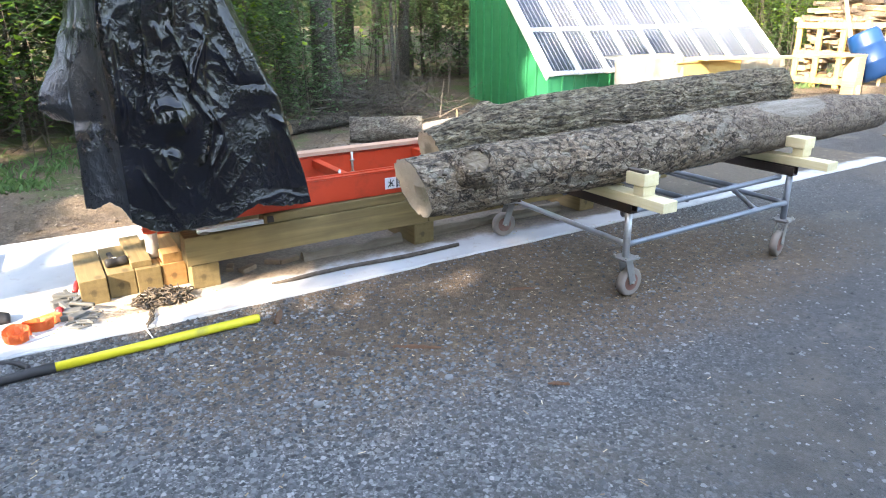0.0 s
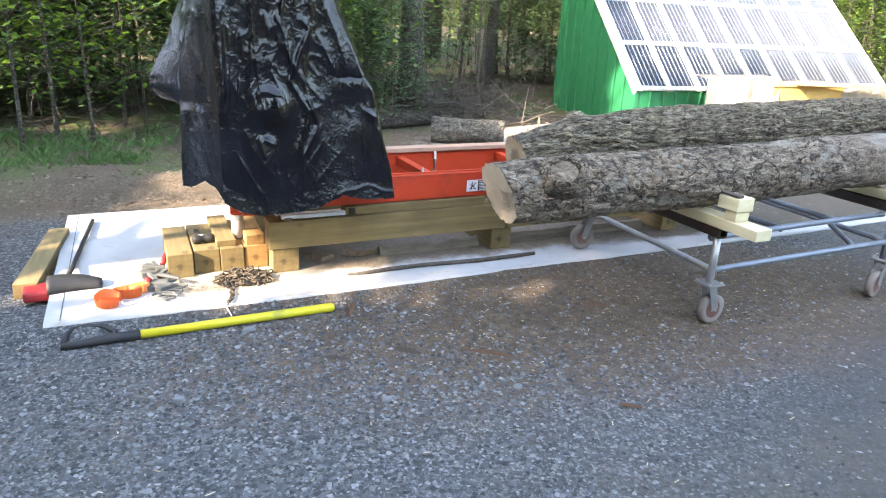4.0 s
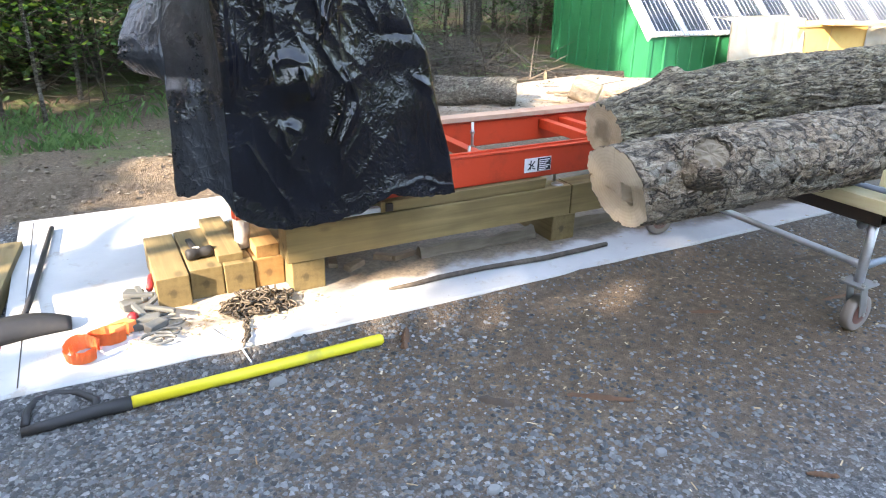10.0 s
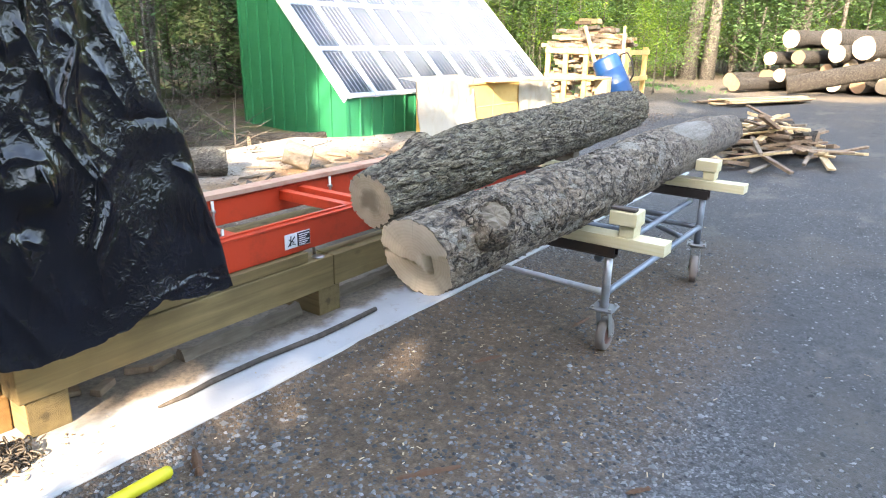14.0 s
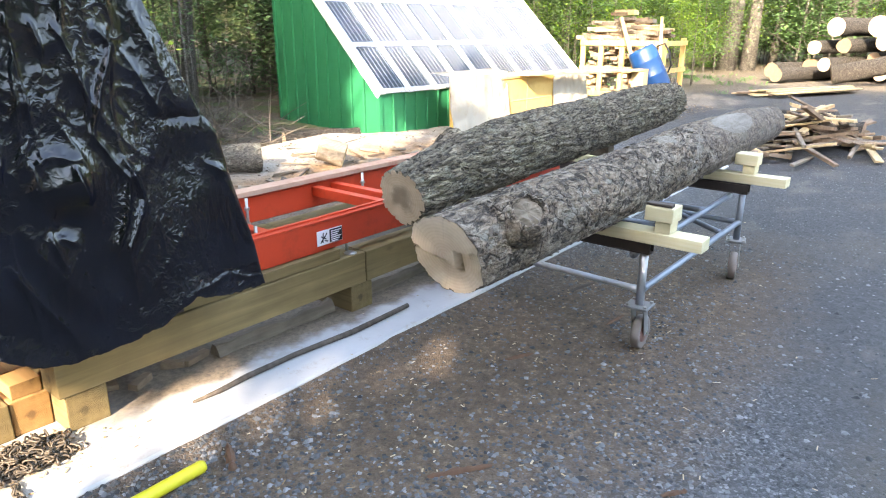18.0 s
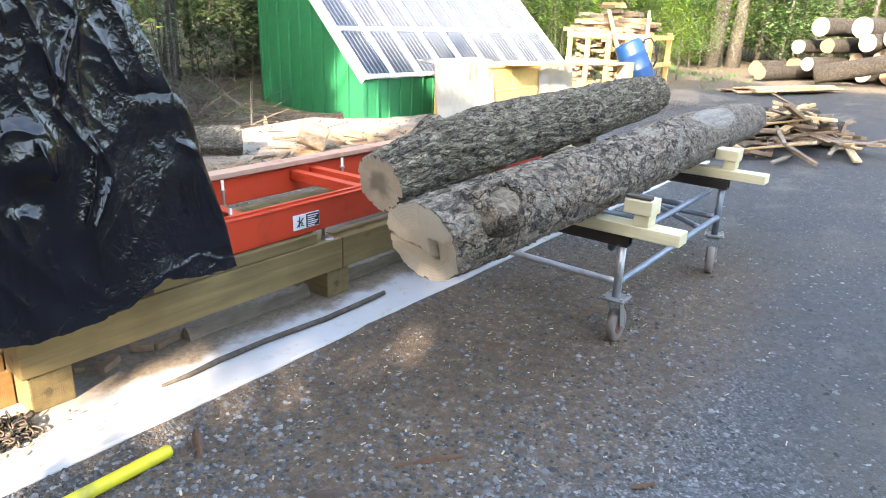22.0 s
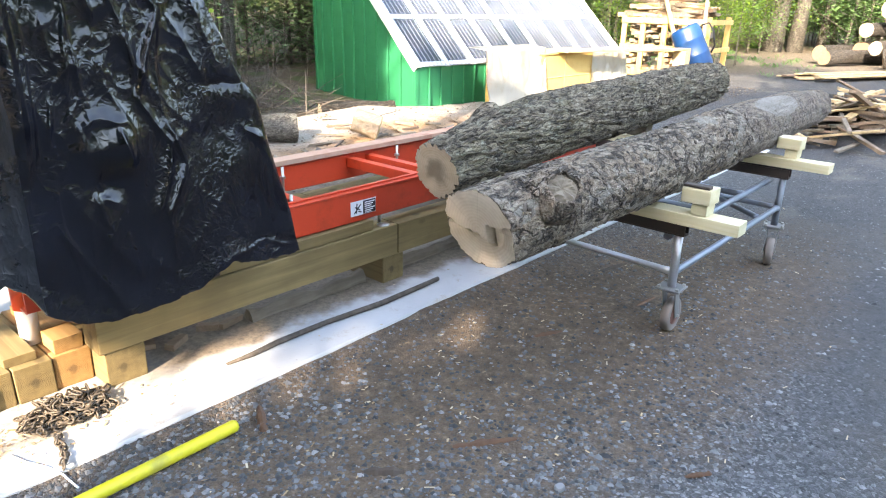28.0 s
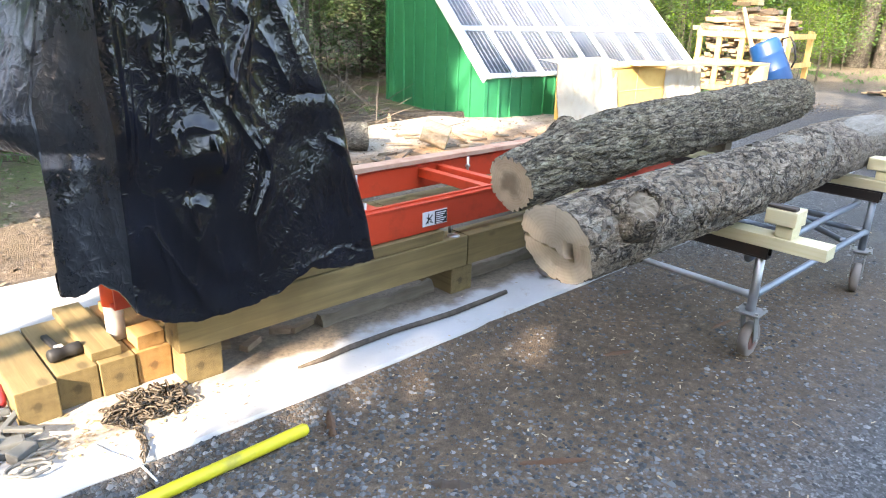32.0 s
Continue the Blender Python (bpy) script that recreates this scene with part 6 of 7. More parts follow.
# ---- heap of slab-wood kindling ----
def kindling():
    rr = random.Random(11)
    c = Vector((11.35, 7.75, GROUND))
    for i in range(105):
        a = rr.uniform(0, math.pi)
        r = rr.uniform(0, 1) ** 0.7
        th = rr.uniform(0, 2 * math.pi)
        p = c + Vector((r * 1.45 * math.cos(th), r * 0.85 * math.sin(th), 0.03 + 0.60 * (1 - r) * rr.uniform(0.3, 1)))
        ln = rr.uniform(0.16, 0.56)
        tilt = rr.uniform(-0.55, 0.55) * (1 - 0.6 * r)
        d = Vector((math.cos(a), math.sin(a), tilt)) * ln
        if (p - d).z < 0.03:
            p.z += 0.03 - (p - d).z
        if (p + d).z < 0.03:
            p.z += 0.03 - (p + d).z
        solo("kindling_stick", plank(p - d, p + d, rr.uniform(0.045, 0.10), rr.uniform(0.018, 0.045), 0.004, 0.008), rr.choice(("stick", "stick", "grey_wood", "stick", "board")),
             "rough split slab-wood stick in a heap", "stick", "kindling heap", loc=p)
    for k, (x, y, r, ln, a) in enumerate(((11.5, 8.2, 0.22, 0.8, 0.2), (11.9, 7.85, 0.24, 0.6, 0.6), (12.2, 7.6, 0.17, 0.7, -0.5), (12.1, 8.2, 0.20, 0.7, 1.2), (12.6, 8.2, 0.2, 0.8, -0.3))):
        t = thing("log_chunk", (x, y, GROUND), "short grey log chunk in the kindling heap", "log", "log chunks in the heap")
        b, f0, f1 = log_body([(0, 0, 0, r), (ln, 0, 0, r * 0.95)], 4.0 + k, 28, 20, 0.008, 0.012)
        m = pose(x, y, GROUND + r, 0, 0, 100 + 0.4 * math.degrees(a)) @ pose(-ln / 2, 0, 0)
        fa = log_face(f0, -1, None, 4)
        fb = log_face(f1, 1, None, 4)
        part("bark", turned(b, m), "bark_far", t, "", True)
        part("sawn_end", turned(fa, m), "end_tan", t)
        part("sawn_end", turned(fb, m), "end_tan", t)
    for i in range(11):
        y, z = 9.6 + rr.uniform(-0.5, 0.7), GROUND + 0.02 + 0.035 * (i // 3)
        a = rr.uniform(-0.12, 0.12) - 0.55
        d = Vector((math.cos(a + 0.1), math.sin(a + 0.1), 0)) * rr.uniform(1.2, 1.7)
        p = Vector((20.2 + rr.uniform(-0.3, 0.3), y, z + 0.02))
        solo("sawn_board", plank(p - d, p + d, 0.15, 0.032), rr.choice(("board", "stick")), "sawn pine board lying in a low stack", "board", "low board stack", loc=p)


kindling()


# ---- far stack of saw logs ----
def saw_logs():
    rows = [(23.5, 11.14, 0.23, 0.24, 0.1), (24.5, 11.51, 0.30, 0.28, 0.2), (24.5, 10.10, 0.52, 0.24, 0.15), (25.5, 10.62, 0.98, 0.26, 0.15), (25.3, 9.79, 1.04, 0.26, 0.1),
            (25.5, 10.11, 1.58, 0.34, 0.12), (25.5, 9.01, 1.60, 0.37, 0.1), (25.0, 8.73, 1.18, 0.31, 0.1), (25.0, 8.07, 1.36, 0.42, 0.05), (25.5, 8.99, 0.66, 0.25, 0.1),
            (25.5, 8.36, 0.80, 0.28, 0.1), (25.5, 7.81, 0.86, 0.32, 0.05), (23.7, 9.72, 0.27, 0.32, -0.92), (25.4, 9.5, 0.28, 0.30, 0.1), (25.6, 8.75, 0.28, 0.30, 0.1), (25.6, 8.1, 0.26, 0.28, 0.1), (25.6, 7.4, 0.3, 0.32, 0.1), (25.6, 7.2, 1.0, 0.36, 0.05), (25.6, 7.2, 1.7, 0.36, 0.05), (25.8, 10.7, 0.36, 0.34, 0.1)]
    for k, (x, y, z, r, a) in enumerate(rows):
        ln = 5.0 if k != 12 else 4.0
        t = thing("saw_log", (x, y, z - r), "grey-barked saw log with a pale end in a stack", "log", "stacked saw logs")
        b, f0, f1 = log_body([(0, 0, 0, r * 0.8), (ln, 0, 0, r * 0.74)], 2.0 + k * 1.7, 32, 36, 0.012, 0.02)
        m = pose(x, y, z, 0, 0 if k != 12 else -13, math.degrees(a) - 24)
        fa, fb = log_face(f0, -1, None, 5), log_face(f1, 1, None, 3)
        part("bark", turned(b, m), "bark_far", t, "", True)
        part("sawn_end", turned(fa, m), "end_tan" if k in (0, 1, 4, 9, 12, 15, 19) else "end_far", t, "pale sawn end")
        part("sawn_end", turned(fb, m), "end_far", t)


saw_logs()


# ---- short logs and stump behind the mill ----
def short_log(x, y, z, r, ln, a, tilt, label, name="short_log", mats=("bark_far", "end_far")):
    t = thing(name, (x, y, z - r), label, "log", "short logs behind the mill")
    b, f0, f1 = log_body([(0, 0, 0, r), (ln, 0, 0, r * 0.94)], x * 3, 48, 40, 0.008, 0.02)
    m = pose(x, y, z, 0, tilt, a)
    fa, fb = log_face(f0, -1, None, 6), log_face(f1, 1, None, 6)
    part("bark", turned(b, m), mats[0], t, "", True)
    part("sawn_end", turned(fa, m), mats[1], t)
    part("sawn_end", turned(fb, m), mats[1], t)


short_log(5.08, 12.55, 0.17, 0.17, 0.92, -28, 0, "short grey log lying on the leaf litter", mats=("trunk", "grey_wood"))
short_log(6.62, 11.55, 0.15, 0.135, 0.30, 130, -18, "short grey log stub leaning on chips", mats=("grey_wood", "board"))
short_log(4.6, 13.6, 0.10, 0.10, 1.3, 20, 0, "thin grey log at the wood's edge")
short_log(7.2, 13.35, 0.09, 0.08, 1.1, -20, 0, "thin mossy branch log near the shed")


def clearing_debris():
    """Bark slabs, splinters and chunks strewn between the mill and the shed."""
    rr = random.Random(91)
    for i in range(40):
        x, y = rr.uniform(5.0, 8.1), 11.15 + abs(rr.gauss(0, 0.62))
        if y > 12.75 or (5.0 < x < 6.0 and 12.0 < y < 12.7):
            continue
        a = rr.gauss(0.1, 0.7)
        ln = rr.uniform(0.04, 0.17)
        z = hills(x, y) + 0.012
        d = Vector((math.cos(a), math.sin(a), rr.uniform(-0.12, 0.12))) * ln
        p = Vector((x, y, z + abs(d.z) + 0.004))
        solo("wood_scrap", plank(p - d, p + d, rr.uniform(0.02, 0.07), rr.uniform(0.010, 0.03), 0.004, 0.012), rr.choice(("rust", "grey_wood", "stick", "grey_wood", "stick")),
             "broken slab of bark and wood on the sawdust", "scrap", "wood scraps behind the mill", loc=p)


clearing_debris()


# ---- tools on the slab and gravel ----
def shovel():
    t = thing("yellow_tool", (1.9, 7.9, GROUND), "long yellow fibreglass tool handle with black D-grip", "tool")
    p, q = Vector((1.47, 7.897, 0.008)), Vector((2.48, 7.913, 0.010))
    part("shaft", tube([p, p.lerp(q, 0.5) + Vector((0, 0, 0.001)), q - Vector((0.012, 0, 0)), q], 0.024, 20, radii=[0.0225, 0.0235, 0.0245, 0.018]), "yellow", t, "scuffed yellow shaft", True)
    grip = part("socket", tube([p + Vector((0.02, 0, 0)), p + Vector((-0.07, 0, 0)), (1.22, 7.89, 0.004), (1.14, 7.885, 0.002)], 0.02, 16, radii=[0.026, 0.025, 0.020, 0.016]), "black", t, "black plastic socket", True)
    part("d_grip", tube([(1.37, 7.90, 0.006), (1.375, 7.97, 0.008), (1.32, 8.045, 0.010), (1.25, 8.075, 0.010), (1.18, 8.06, 0.008), (1.155, 8.0, 0.006), (1.15, 7.92, 0.004)], 0.014, 12), "black", grip, "", True)


shovel()
solo("short_beam", turned(ends(box(-0.062, 0.062, -0.52, 0.52, 0, 0.09, 0.005, 0.003), 1), pose(0.975, 9.14, GROUND, 0, 0, -5.5)), ("treated_y", "treated_end"), "short pale treated beam beside the slab", "timber", loc=(0.975, 9.14, GROUND))


solo("weathered_stake", plank((0.50, 9.14, GROUND + 0.022), (0.73, 8.36, GROUND + 0.022), 0.05, 0.04, 0.006, 0.004), "grey_wood", "weathered grey stake lying on the gravel", "stake", loc=(0.5, 9.14, GROUND))
solo("short_beam", turned(box(-0.06, 0.06, -0.40, 0.40, 0, 0.09, 0.005, 0.003), pose(0.34, 9.70, GROUND, 0, 0, 8)), "treated_y", "short treated beam lying on the gravel", "timber", loc=(0.34, 9.70, GROUND))


def flat_stone(x, y, r, h, seed):
    b = bmesh.new()
    rows = []
    for s, z in ((1.0, 0.0), (0.95, 0.6), (0.75, 1.0)):
        rows.append([b.verts.new((x + r * s * math.cos(t) * (1 + 0.3 * noise.noise(Vector((math.cos(t), math.sin(t), seed)))), y + 0.7 * r * s * math.sin(t) * (1 + 0.3 * noise.noise(Vector((math.cos(t), math.sin(t), seed + 5)))), GROUND - 0.004 + h * z)) for t in (2 * math.pi * i / 14 for i in range(14))])
    for r0, r1 in zip(rows, rows[1:]):
        for j in range(14):
            b.faces.new((r0[j], r0[(j + 1) % 14], r1[(j + 1) % 14], r1[j]))
    b.faces.new(rows[-1])
    return solo("flat_stone", b, "flat_stone", "flat grey stone lying on the gravel", "stone", "flat stones", loc=(x, y, GROUND))


for x, y, r, h in ((2.004, 7.825, 0.036, 0.022), (1.10, 8.02, 0.022, 0.016), (2.45, 6.95, 0.026, 0.016), (1.62, 7.25, 0.028, 0.018), (3.05, 6.85, 0.024, 0.014), (0.62, 7.7, 0.03, 0.02)):
    flat_stone(x, y, r, h, x * 7)
solo("pale_string", tube([(1.835, 8.285, SLAB + 0.004), (1.86, 8.20, SLAB + 0.006), (1.90, 8.12, SLAB + 0.004), (1.925, 8.07, SLAB - 0.01), (1.94, 7.99, GROUND + 0.02)], 0.004, 6), "label_white", "frayed pale string trailing off the slab", "string", loc=(1.835, 8.285, SLAB), smooth=True)


def push_broom():
    t = thing("push_broom", (1.12, 8.6, SLAB), "black push broom with a red end lying on the slab edge", "broom")
    b = bmesh.new()
    rows = []
    for i in range(14):
        s = i / 13
        x, y = 1.04 + 0.27 * s, 8.575 + 0.02 * math.sin(s * 3)
        h = 0.075 * (1 - 0.55 * s * s)
        w = 0.072 * (1 - 0.35 * s ** 3)
        rows.append([b.verts.new((x, y + w * c, SLAB + 0.002 + h * z)) for c, z in ((-1, 0), (-1.05, 0.35), (-0.7, 0.95), (0.5, 1), (1, 0.5), (1, 0))])
    for r0, r1 in zip(rows, rows[1:]):
        for j in range(6):
            b.faces.new((r0[j], r0[(j + 1) % 6], r1[(j + 1) % 6], r1[j]))
    b.faces.new(rows[0])
    b.faces.new(rows[-1][::-1])
    bmesh.ops.recalc_face_normals(b, faces=b.faces)
    part("head", b, "black", t, "", True)
    part("end_block", turned(box(-0.068, 0.065, -0.075, 0.075, 0, 0.062, 0.018, 0.004), pose(0.985, 8.575, SLAB - 0.035, 0, 0, 4)), "red", t, "red plastic end block")
    part("handle", tube([(1.135, 8.64, SLAB + 0.05), (1.15, 8.87, SLAB + 0.03), (1.225, 9.87, SLAB + 0.018)], 0.0135, 14), "black", t, "", True)


push_broom()


def rope_loop(c, rx, ry, z, wob, seed, turns=1.0, n=40):
    return [(c[0] + rx * math.cos(2 * math.pi * turns * i / n) + wob * noise.noise(Vector((i * 0.3, seed, 0))), c[1] + ry * math.sin(2 * math.pi * turns * i / n) + wob * noise.noise(Vector((i * 0.3, seed, 5))),
             z + 0.014 + 0.008 * (1 + noise.noise(Vector((i * 0.06, seed, 9))))) for i in range(n + 1)]


def strap():
    t = thing("ratchet_strap", (1.45, 8.4, SLAB), "tangled orange strap with grey ratchet on the slab", "strap")
    for k, (c, rx, ry) in enumerate((((1.345, 8.27), 0.062, 0.080), ((1.352, 8.262), 0.046, 0.060), ((1.45, 8.36), 0.075, 0.045))):
        pts = rope_loop(c, rx, ry, SLAB, 0.006, k * 3.1, 0.9, 70)
        b = bmesh.new()
        prev = None
        for i, p in enumerate(pts):
            up = Vector((0.004 * math.cos(i * 0.09), 0.008 * math.sin(i * 0.1 + k), 0.036))
            cur = (b.verts.new(Vector(p) - up * 0.45 + Vector((0, 0, 0.004))), b.verts.new(Vector(p) + up))
            if prev:
                b.faces.new((prev[0], cur[0], cur[1], prev[1]))
            prev = cur
        bmesh.ops.solidify(b, geom=b.faces, thickness=0.003)
        part("webbing", b, "hot_orange", t, "bright orange webbing", True)
    part("plastic_case", turned(box(-0.05, 0.05, -0.032, 0.032, 0, 0.05, 0.012, 0.004), pose(1.50, 8.41, SLAB + 0.001, 0, 0, 25)), "hot_orange", t)
    part("red_knob", lathe([(0.02, 0), (0.024, 0.01), (0.022, 0.04), (0.01, 0.05)], (1.548, 8.44, SLAB + 0.02), sides=20), "red", t, "", True)
    body = part("ratchet_body", turned(box(-0.035, 0.035, -0.13, 0.13, 0, 0.03, 0.008, 0.004), pose(1.590, 8.52, SLAB + 0.002, 0, 0, -8)), "gunmetal", t, "grey ratchet body")
    for k, (x, y, a) in enumerate(((1.58, 8.50, 20), (1.63, 8.55, -40), (1.60, 8.66, 10), (1.66, 8.45, 60), (1.585, 8.62, 80))):
        part("ratchet_lever", turned(box(-0.012, 0.012, -0.065, 0.065, 0.0, 0.018, 0.005, 0.002), pose(x, y, SLAB + 0.034 + 0.006 * k, 6, 0, a)), "gunmetal" if k % 2 else "gunmetal", body)
    for x, y, a, w in ((1.56, 8.62, 15, 0.05), (1.60, 8.44, -10, 0.055), (1.63, 8.36, 30, 0.045), (1.57, 8.72, -25, 0.04)):
        part("buckle", turned(box(-w, w, -0.03, 0.03, 0.0, 0.042, 0.008, 0.004), pose(x, y, SLAB + 0.004, 0, 0, a)), "gunmetal", body)
    for k, (x, y) in enumerate(((1.67, 8.30), (1.64, 8.24), (1.70, 8.38), (1.66, 8.50))):
        part("wire_loop", tube(rope_loop((x, y), 0.05, 0.03, SLAB, 0.010, 6.0 + k, 0.9, 24), 0.006, 8), "gunmetal", t, "", True)
    part("red_grip", tube([(1.64, 8.70, SLAB + 0.05), (1.662, 8.82, SLAB + 0.06)], 0.016, 14), "red", t, "red grip", True)
    part("hook", tube(rope_loop((1.62, 8.27), 0.06, 0.035, SLAB, 0.004, 4.0, 0.8, 24), 0.007, 8), "gunmetal", t, "grey wire hook", True)


strap()


def chain():
    t = thing("steel_chain", (2.05, 8.38, SLAB), "tangled dull steel chain heaped on sawdust", "chain")
    link = tube([(0.013 * math.cos(a) + (0.009 if math.cos(a) > 0 else -0.009), 0.0108 * math.sin(a), 0) for a in (2 * math.pi * i / 14 for i in range(15))], 0.0038, 6, caps=False)
    me = mesh_of("chain_link", link, "chain", True)
    rr = random.Random(5)
    pos = Vector((1.99, 8.30, 0))
    head = 0.6
    made = 0
    while made < 270:
        head += rr.uniform(-0.75, 0.75)
        cx, cy = (2.07 + 0.05 * math.sin(made * 0.03), 8.40)
        to = math.atan2(cy - pos.y, cx - pos.x)
        dist = math.hypot((cx - pos.x) / 0.125, (cy - pos.y) / 0.085)
        if dist > 0.9:
            head += 0.7 * math.atan2(math.sin(to - head), math.cos(to - head))
        pos += 0.028 * Vector((math.cos(head), math.sin(head), 0))
        z = SLAB + 0.007 + 0.075 * max(0, 1.05 - dist) * rr.uniform(0.1, 1.2)
        ob = new("chain_link", me)
        ob.parent = t
        ob.matrix_basis = Matrix.Translation(Vector((pos.x, pos.y, z)) - origin(t)) @ Euler((rr.choice((0.1, 1.3)) + rr.uniform(-0.3, 0.3), rr.uniform(-0.35, 0.35), head)).to_matrix().to_4x4()
        made += 1
    pos, head = Vector((1.99, 8.29, 0)), -1.75
    for k in range(18):
        head = -1.7 + rr.uniform(-0.5, 0.5)
        pos += 0.021 * Vector((math.cos(head), math.sin(head), 0))
        ob = new("chain_link", me)
        ob.parent = t
        z = (SLAB if pos.y > 8.09 else GROUND + 0.01) + 0.008
        ob.matrix_basis = Matrix.Translation(Vector((pos.x, pos.y, z)) - origin(t)) @ Euler(((1.2 if k % 2 else 0.1), 0, head)).to_matrix().to_4x4()


chain()


def mallet():
    t = thing("hammer", (1.89, 8.8, 0.177), "short black sledge hammer lying on timber blocks", "hammer")
    part("head", turned(lathe([(0.022, -0.062), (0.027, -0.055), (0.027, -0.02), (0.023, -0.012), (0.023, 0.012), (0.027, 0.02), (0.027, 0.055), (0.022, 0.062)], (0, 0, 0), "x", 20), pose(1.885, 8.735, 0.205, 0, 0, 8)), "black", t, "", True)
    part("handle", plank((1.876, 8.73, 0.203), (1.862, 8.96, 0.192), 0.028, 0.020, 0.007, 0), "black", t)
    part("collar", plank((1.878, 8.765, 0.203), (1.876, 8.80, 0.202), 0.031, 0.024, 0.003, 0), "label_white", t, "pale collar")


mallet()
solo("crooked_stick", tube([(2.672, 8.288, SLAB + 0.012), (2.80, 8.283, SLAB + 0.012), (2.95, 8.296, SLAB + 0.013), (3.22, 8.297, SLAB + 0.013), (3.57, 8.268, SLAB + 0.013), (3.85, 8.275, SLAB + 0.013), (4.01, 8.282, SLAB + 0.013)], 0.014, 12,
     radii=[0.006, 0.012, 0.014, 0.013, 0.015, 0.014, 0.013]), "dead", "long crooked weathered stick lying on the slab", "stick", loc=(2.672, 8.288, SLAB), smooth=True)


def bark_bit(p, q, w, h, seed, label="rust-brown strip of bark on the gravel"):
    p, q = Vector(p), Vector(q)
    b = bmesh.new()
    d = (q - p)
    s = Vector((-d.y, d.x, 0)).normalized()
    rows = []
    for i in range(12):
        f = i / 11
        c = p + d * f
        k = math.sin(math.pi * (0.08 + 0.84 * f)) ** 0.5 * (0.8 + 0.5 * noise.noise(Vector((f * 6, seed, 0))))
        rows.append([b.verts.new(c + s * (w * k * u) + Vector((0, 0, h * k * z + 0.004 * noise.noise(Vector((f * 9, u * 3, seed)))))) for u, z in ((-1, 0.1), (-0.5, 0.8), (0.1, 1), (0.7, 0.6), (1, 0.1), (0, 0))])
    for r0, r1 in zip(rows, rows[1:]):
        for j in range(6):
            b.faces.new((r0[j], r0[(j + 1) % 6], r1[(j + 1) % 6], r1[j]))
    b.faces.new(rows[0])
    b.faces.new(rows[-1][::-1])
    bmesh.ops.recalc_face_normals(b, faces=b.faces)
    return solo("bark_strip", b, "rust" if seed in (2.0, 8.0, 12.0) else "bark_red", label, "bark", "bark strips", loc=p)


bark_bit((2.967, 7.261, GROUND), (3.170, 7.118, GROUND), 0.018, 0.020, 1.0, "split rust-brown strip of wood on the gravel")
bark_bit((2.648, 7.39, GROUND), (2.745, 7.289, GROUND), 0.028, 0.028, 2.0)
bark_bit((2.625, 7.985, GROUND), (2.545, 7.835, GROUND), 0.024, 0.045, 4.0)
bark_bit((3.40, 6.56, GROUND), (3.48, 6.50, GROUND), 0.014, 0.016, 6.0)
bark_bit((2.30, 7.42, GROUND), (2.40, 7.36, GROUND), 0.03, 0.014, 8.0)
bark_bit((3.9, 7.55, GROUND), (4.05, 7.48, GROUND), 0.02, 0.018, 10.0)
bark_bit((4.9, 7.75, GROUND), (5.15, 7.70, GROUND), 0.02, 0.016, 12.0)
bark_bit((4.6, 7.35, GROUND), (4.78, 7.33, GROUND), 0.014, 0.014, 14.0)


# ---- woods ----
def leaf_cards(pts, size, rr, verts, faces, droop=0.3):
    """Adds pointed folded leaves at pts."""
    for p in pts:
        a = rr.uniform(0, 2 * math.pi)
        s = size * rr.uniform(0.65, 1.35)
        d = Vector((math.cos(a), math.sin(a), rr.uniform(-0.7, droop))).normalized()
        w = d.cross(Vector((rr.uniform(-0.4, 0.4), rr.uniform(-0.4, 0.4), 1))).normalized() * s * 0.34
        n = d.cross(w).normalized() * s * 0.06
        i = len(verts)
        verts.extend((p, p + d * s * 0.5 + w + n, p + d * s, p + d * s * 0.5 - w + n))
        faces.append((i, i + 1, i + 2, i + 3))


def mesh_from(name, verts, faces, material):
    me = bpy.data.meshes.new(name)
    me.from_pydata([tuple(v) for v in verts], [], faces)
    me.materials.append(M[material])
    return me


def limbs(rr, base, height, r0, count, lean, first=0.35, reach=1.0):
    """Trunk and limbs as bars, and the limb tips."""
    b = bmesh.new()
    pts = []
    for i in range(9):
        s = i / 8
        pts.append(base + Vector((lean[0] * s + 0.10 * r0 * 6 * noise.noise(Vector((s * 3, r0 * 50, 1))), lean[1] * s + 0.6 * r0 * noise.noise(Vector((s * 3, r0 * 50, 7))), height * s)))
    trunk = tube(pts, r0, 10, None, radii=[r0 * (1.35 if i == 0 else 1) * (1 - 0.75 * i / 8) for i in range(9)])
    b = bmesh.new()
    tips = []
    for k in range(count):
        s = first + (1 - first) * (k + rr.random()) / count
        j = min(7, int(s * 8))
        p = pts[j].lerp(pts[j + 1], s * 8 - j)
        a = rr.uniform(0, 2 * math.pi)
        ln = reach * height * 0.28 * (1.15 - 0.7 * s) * rr.uniform(0.6, 1.2)
        d = Vector((math.cos(a), math.sin(a), rr.uniform(0.15, 0.75))).normalized()
        mid = p + d * ln * 0.5 + Vector((0, 0, -0.04 * ln))
        end = p + d * ln + Vector((0, 0, 0.08 * ln))
        rl = r0 * (1 - 0.75 * s) * 0.45
        tube([p, mid, end], rl, 6, b, radii=[rl, rl * 0.6, rl * 0.15])
        tips += [(mid, ln * 0.35), (end, ln * 0.4), (p.lerp(mid, 0.6), ln * 0.25)]
    return trunk, b, tips


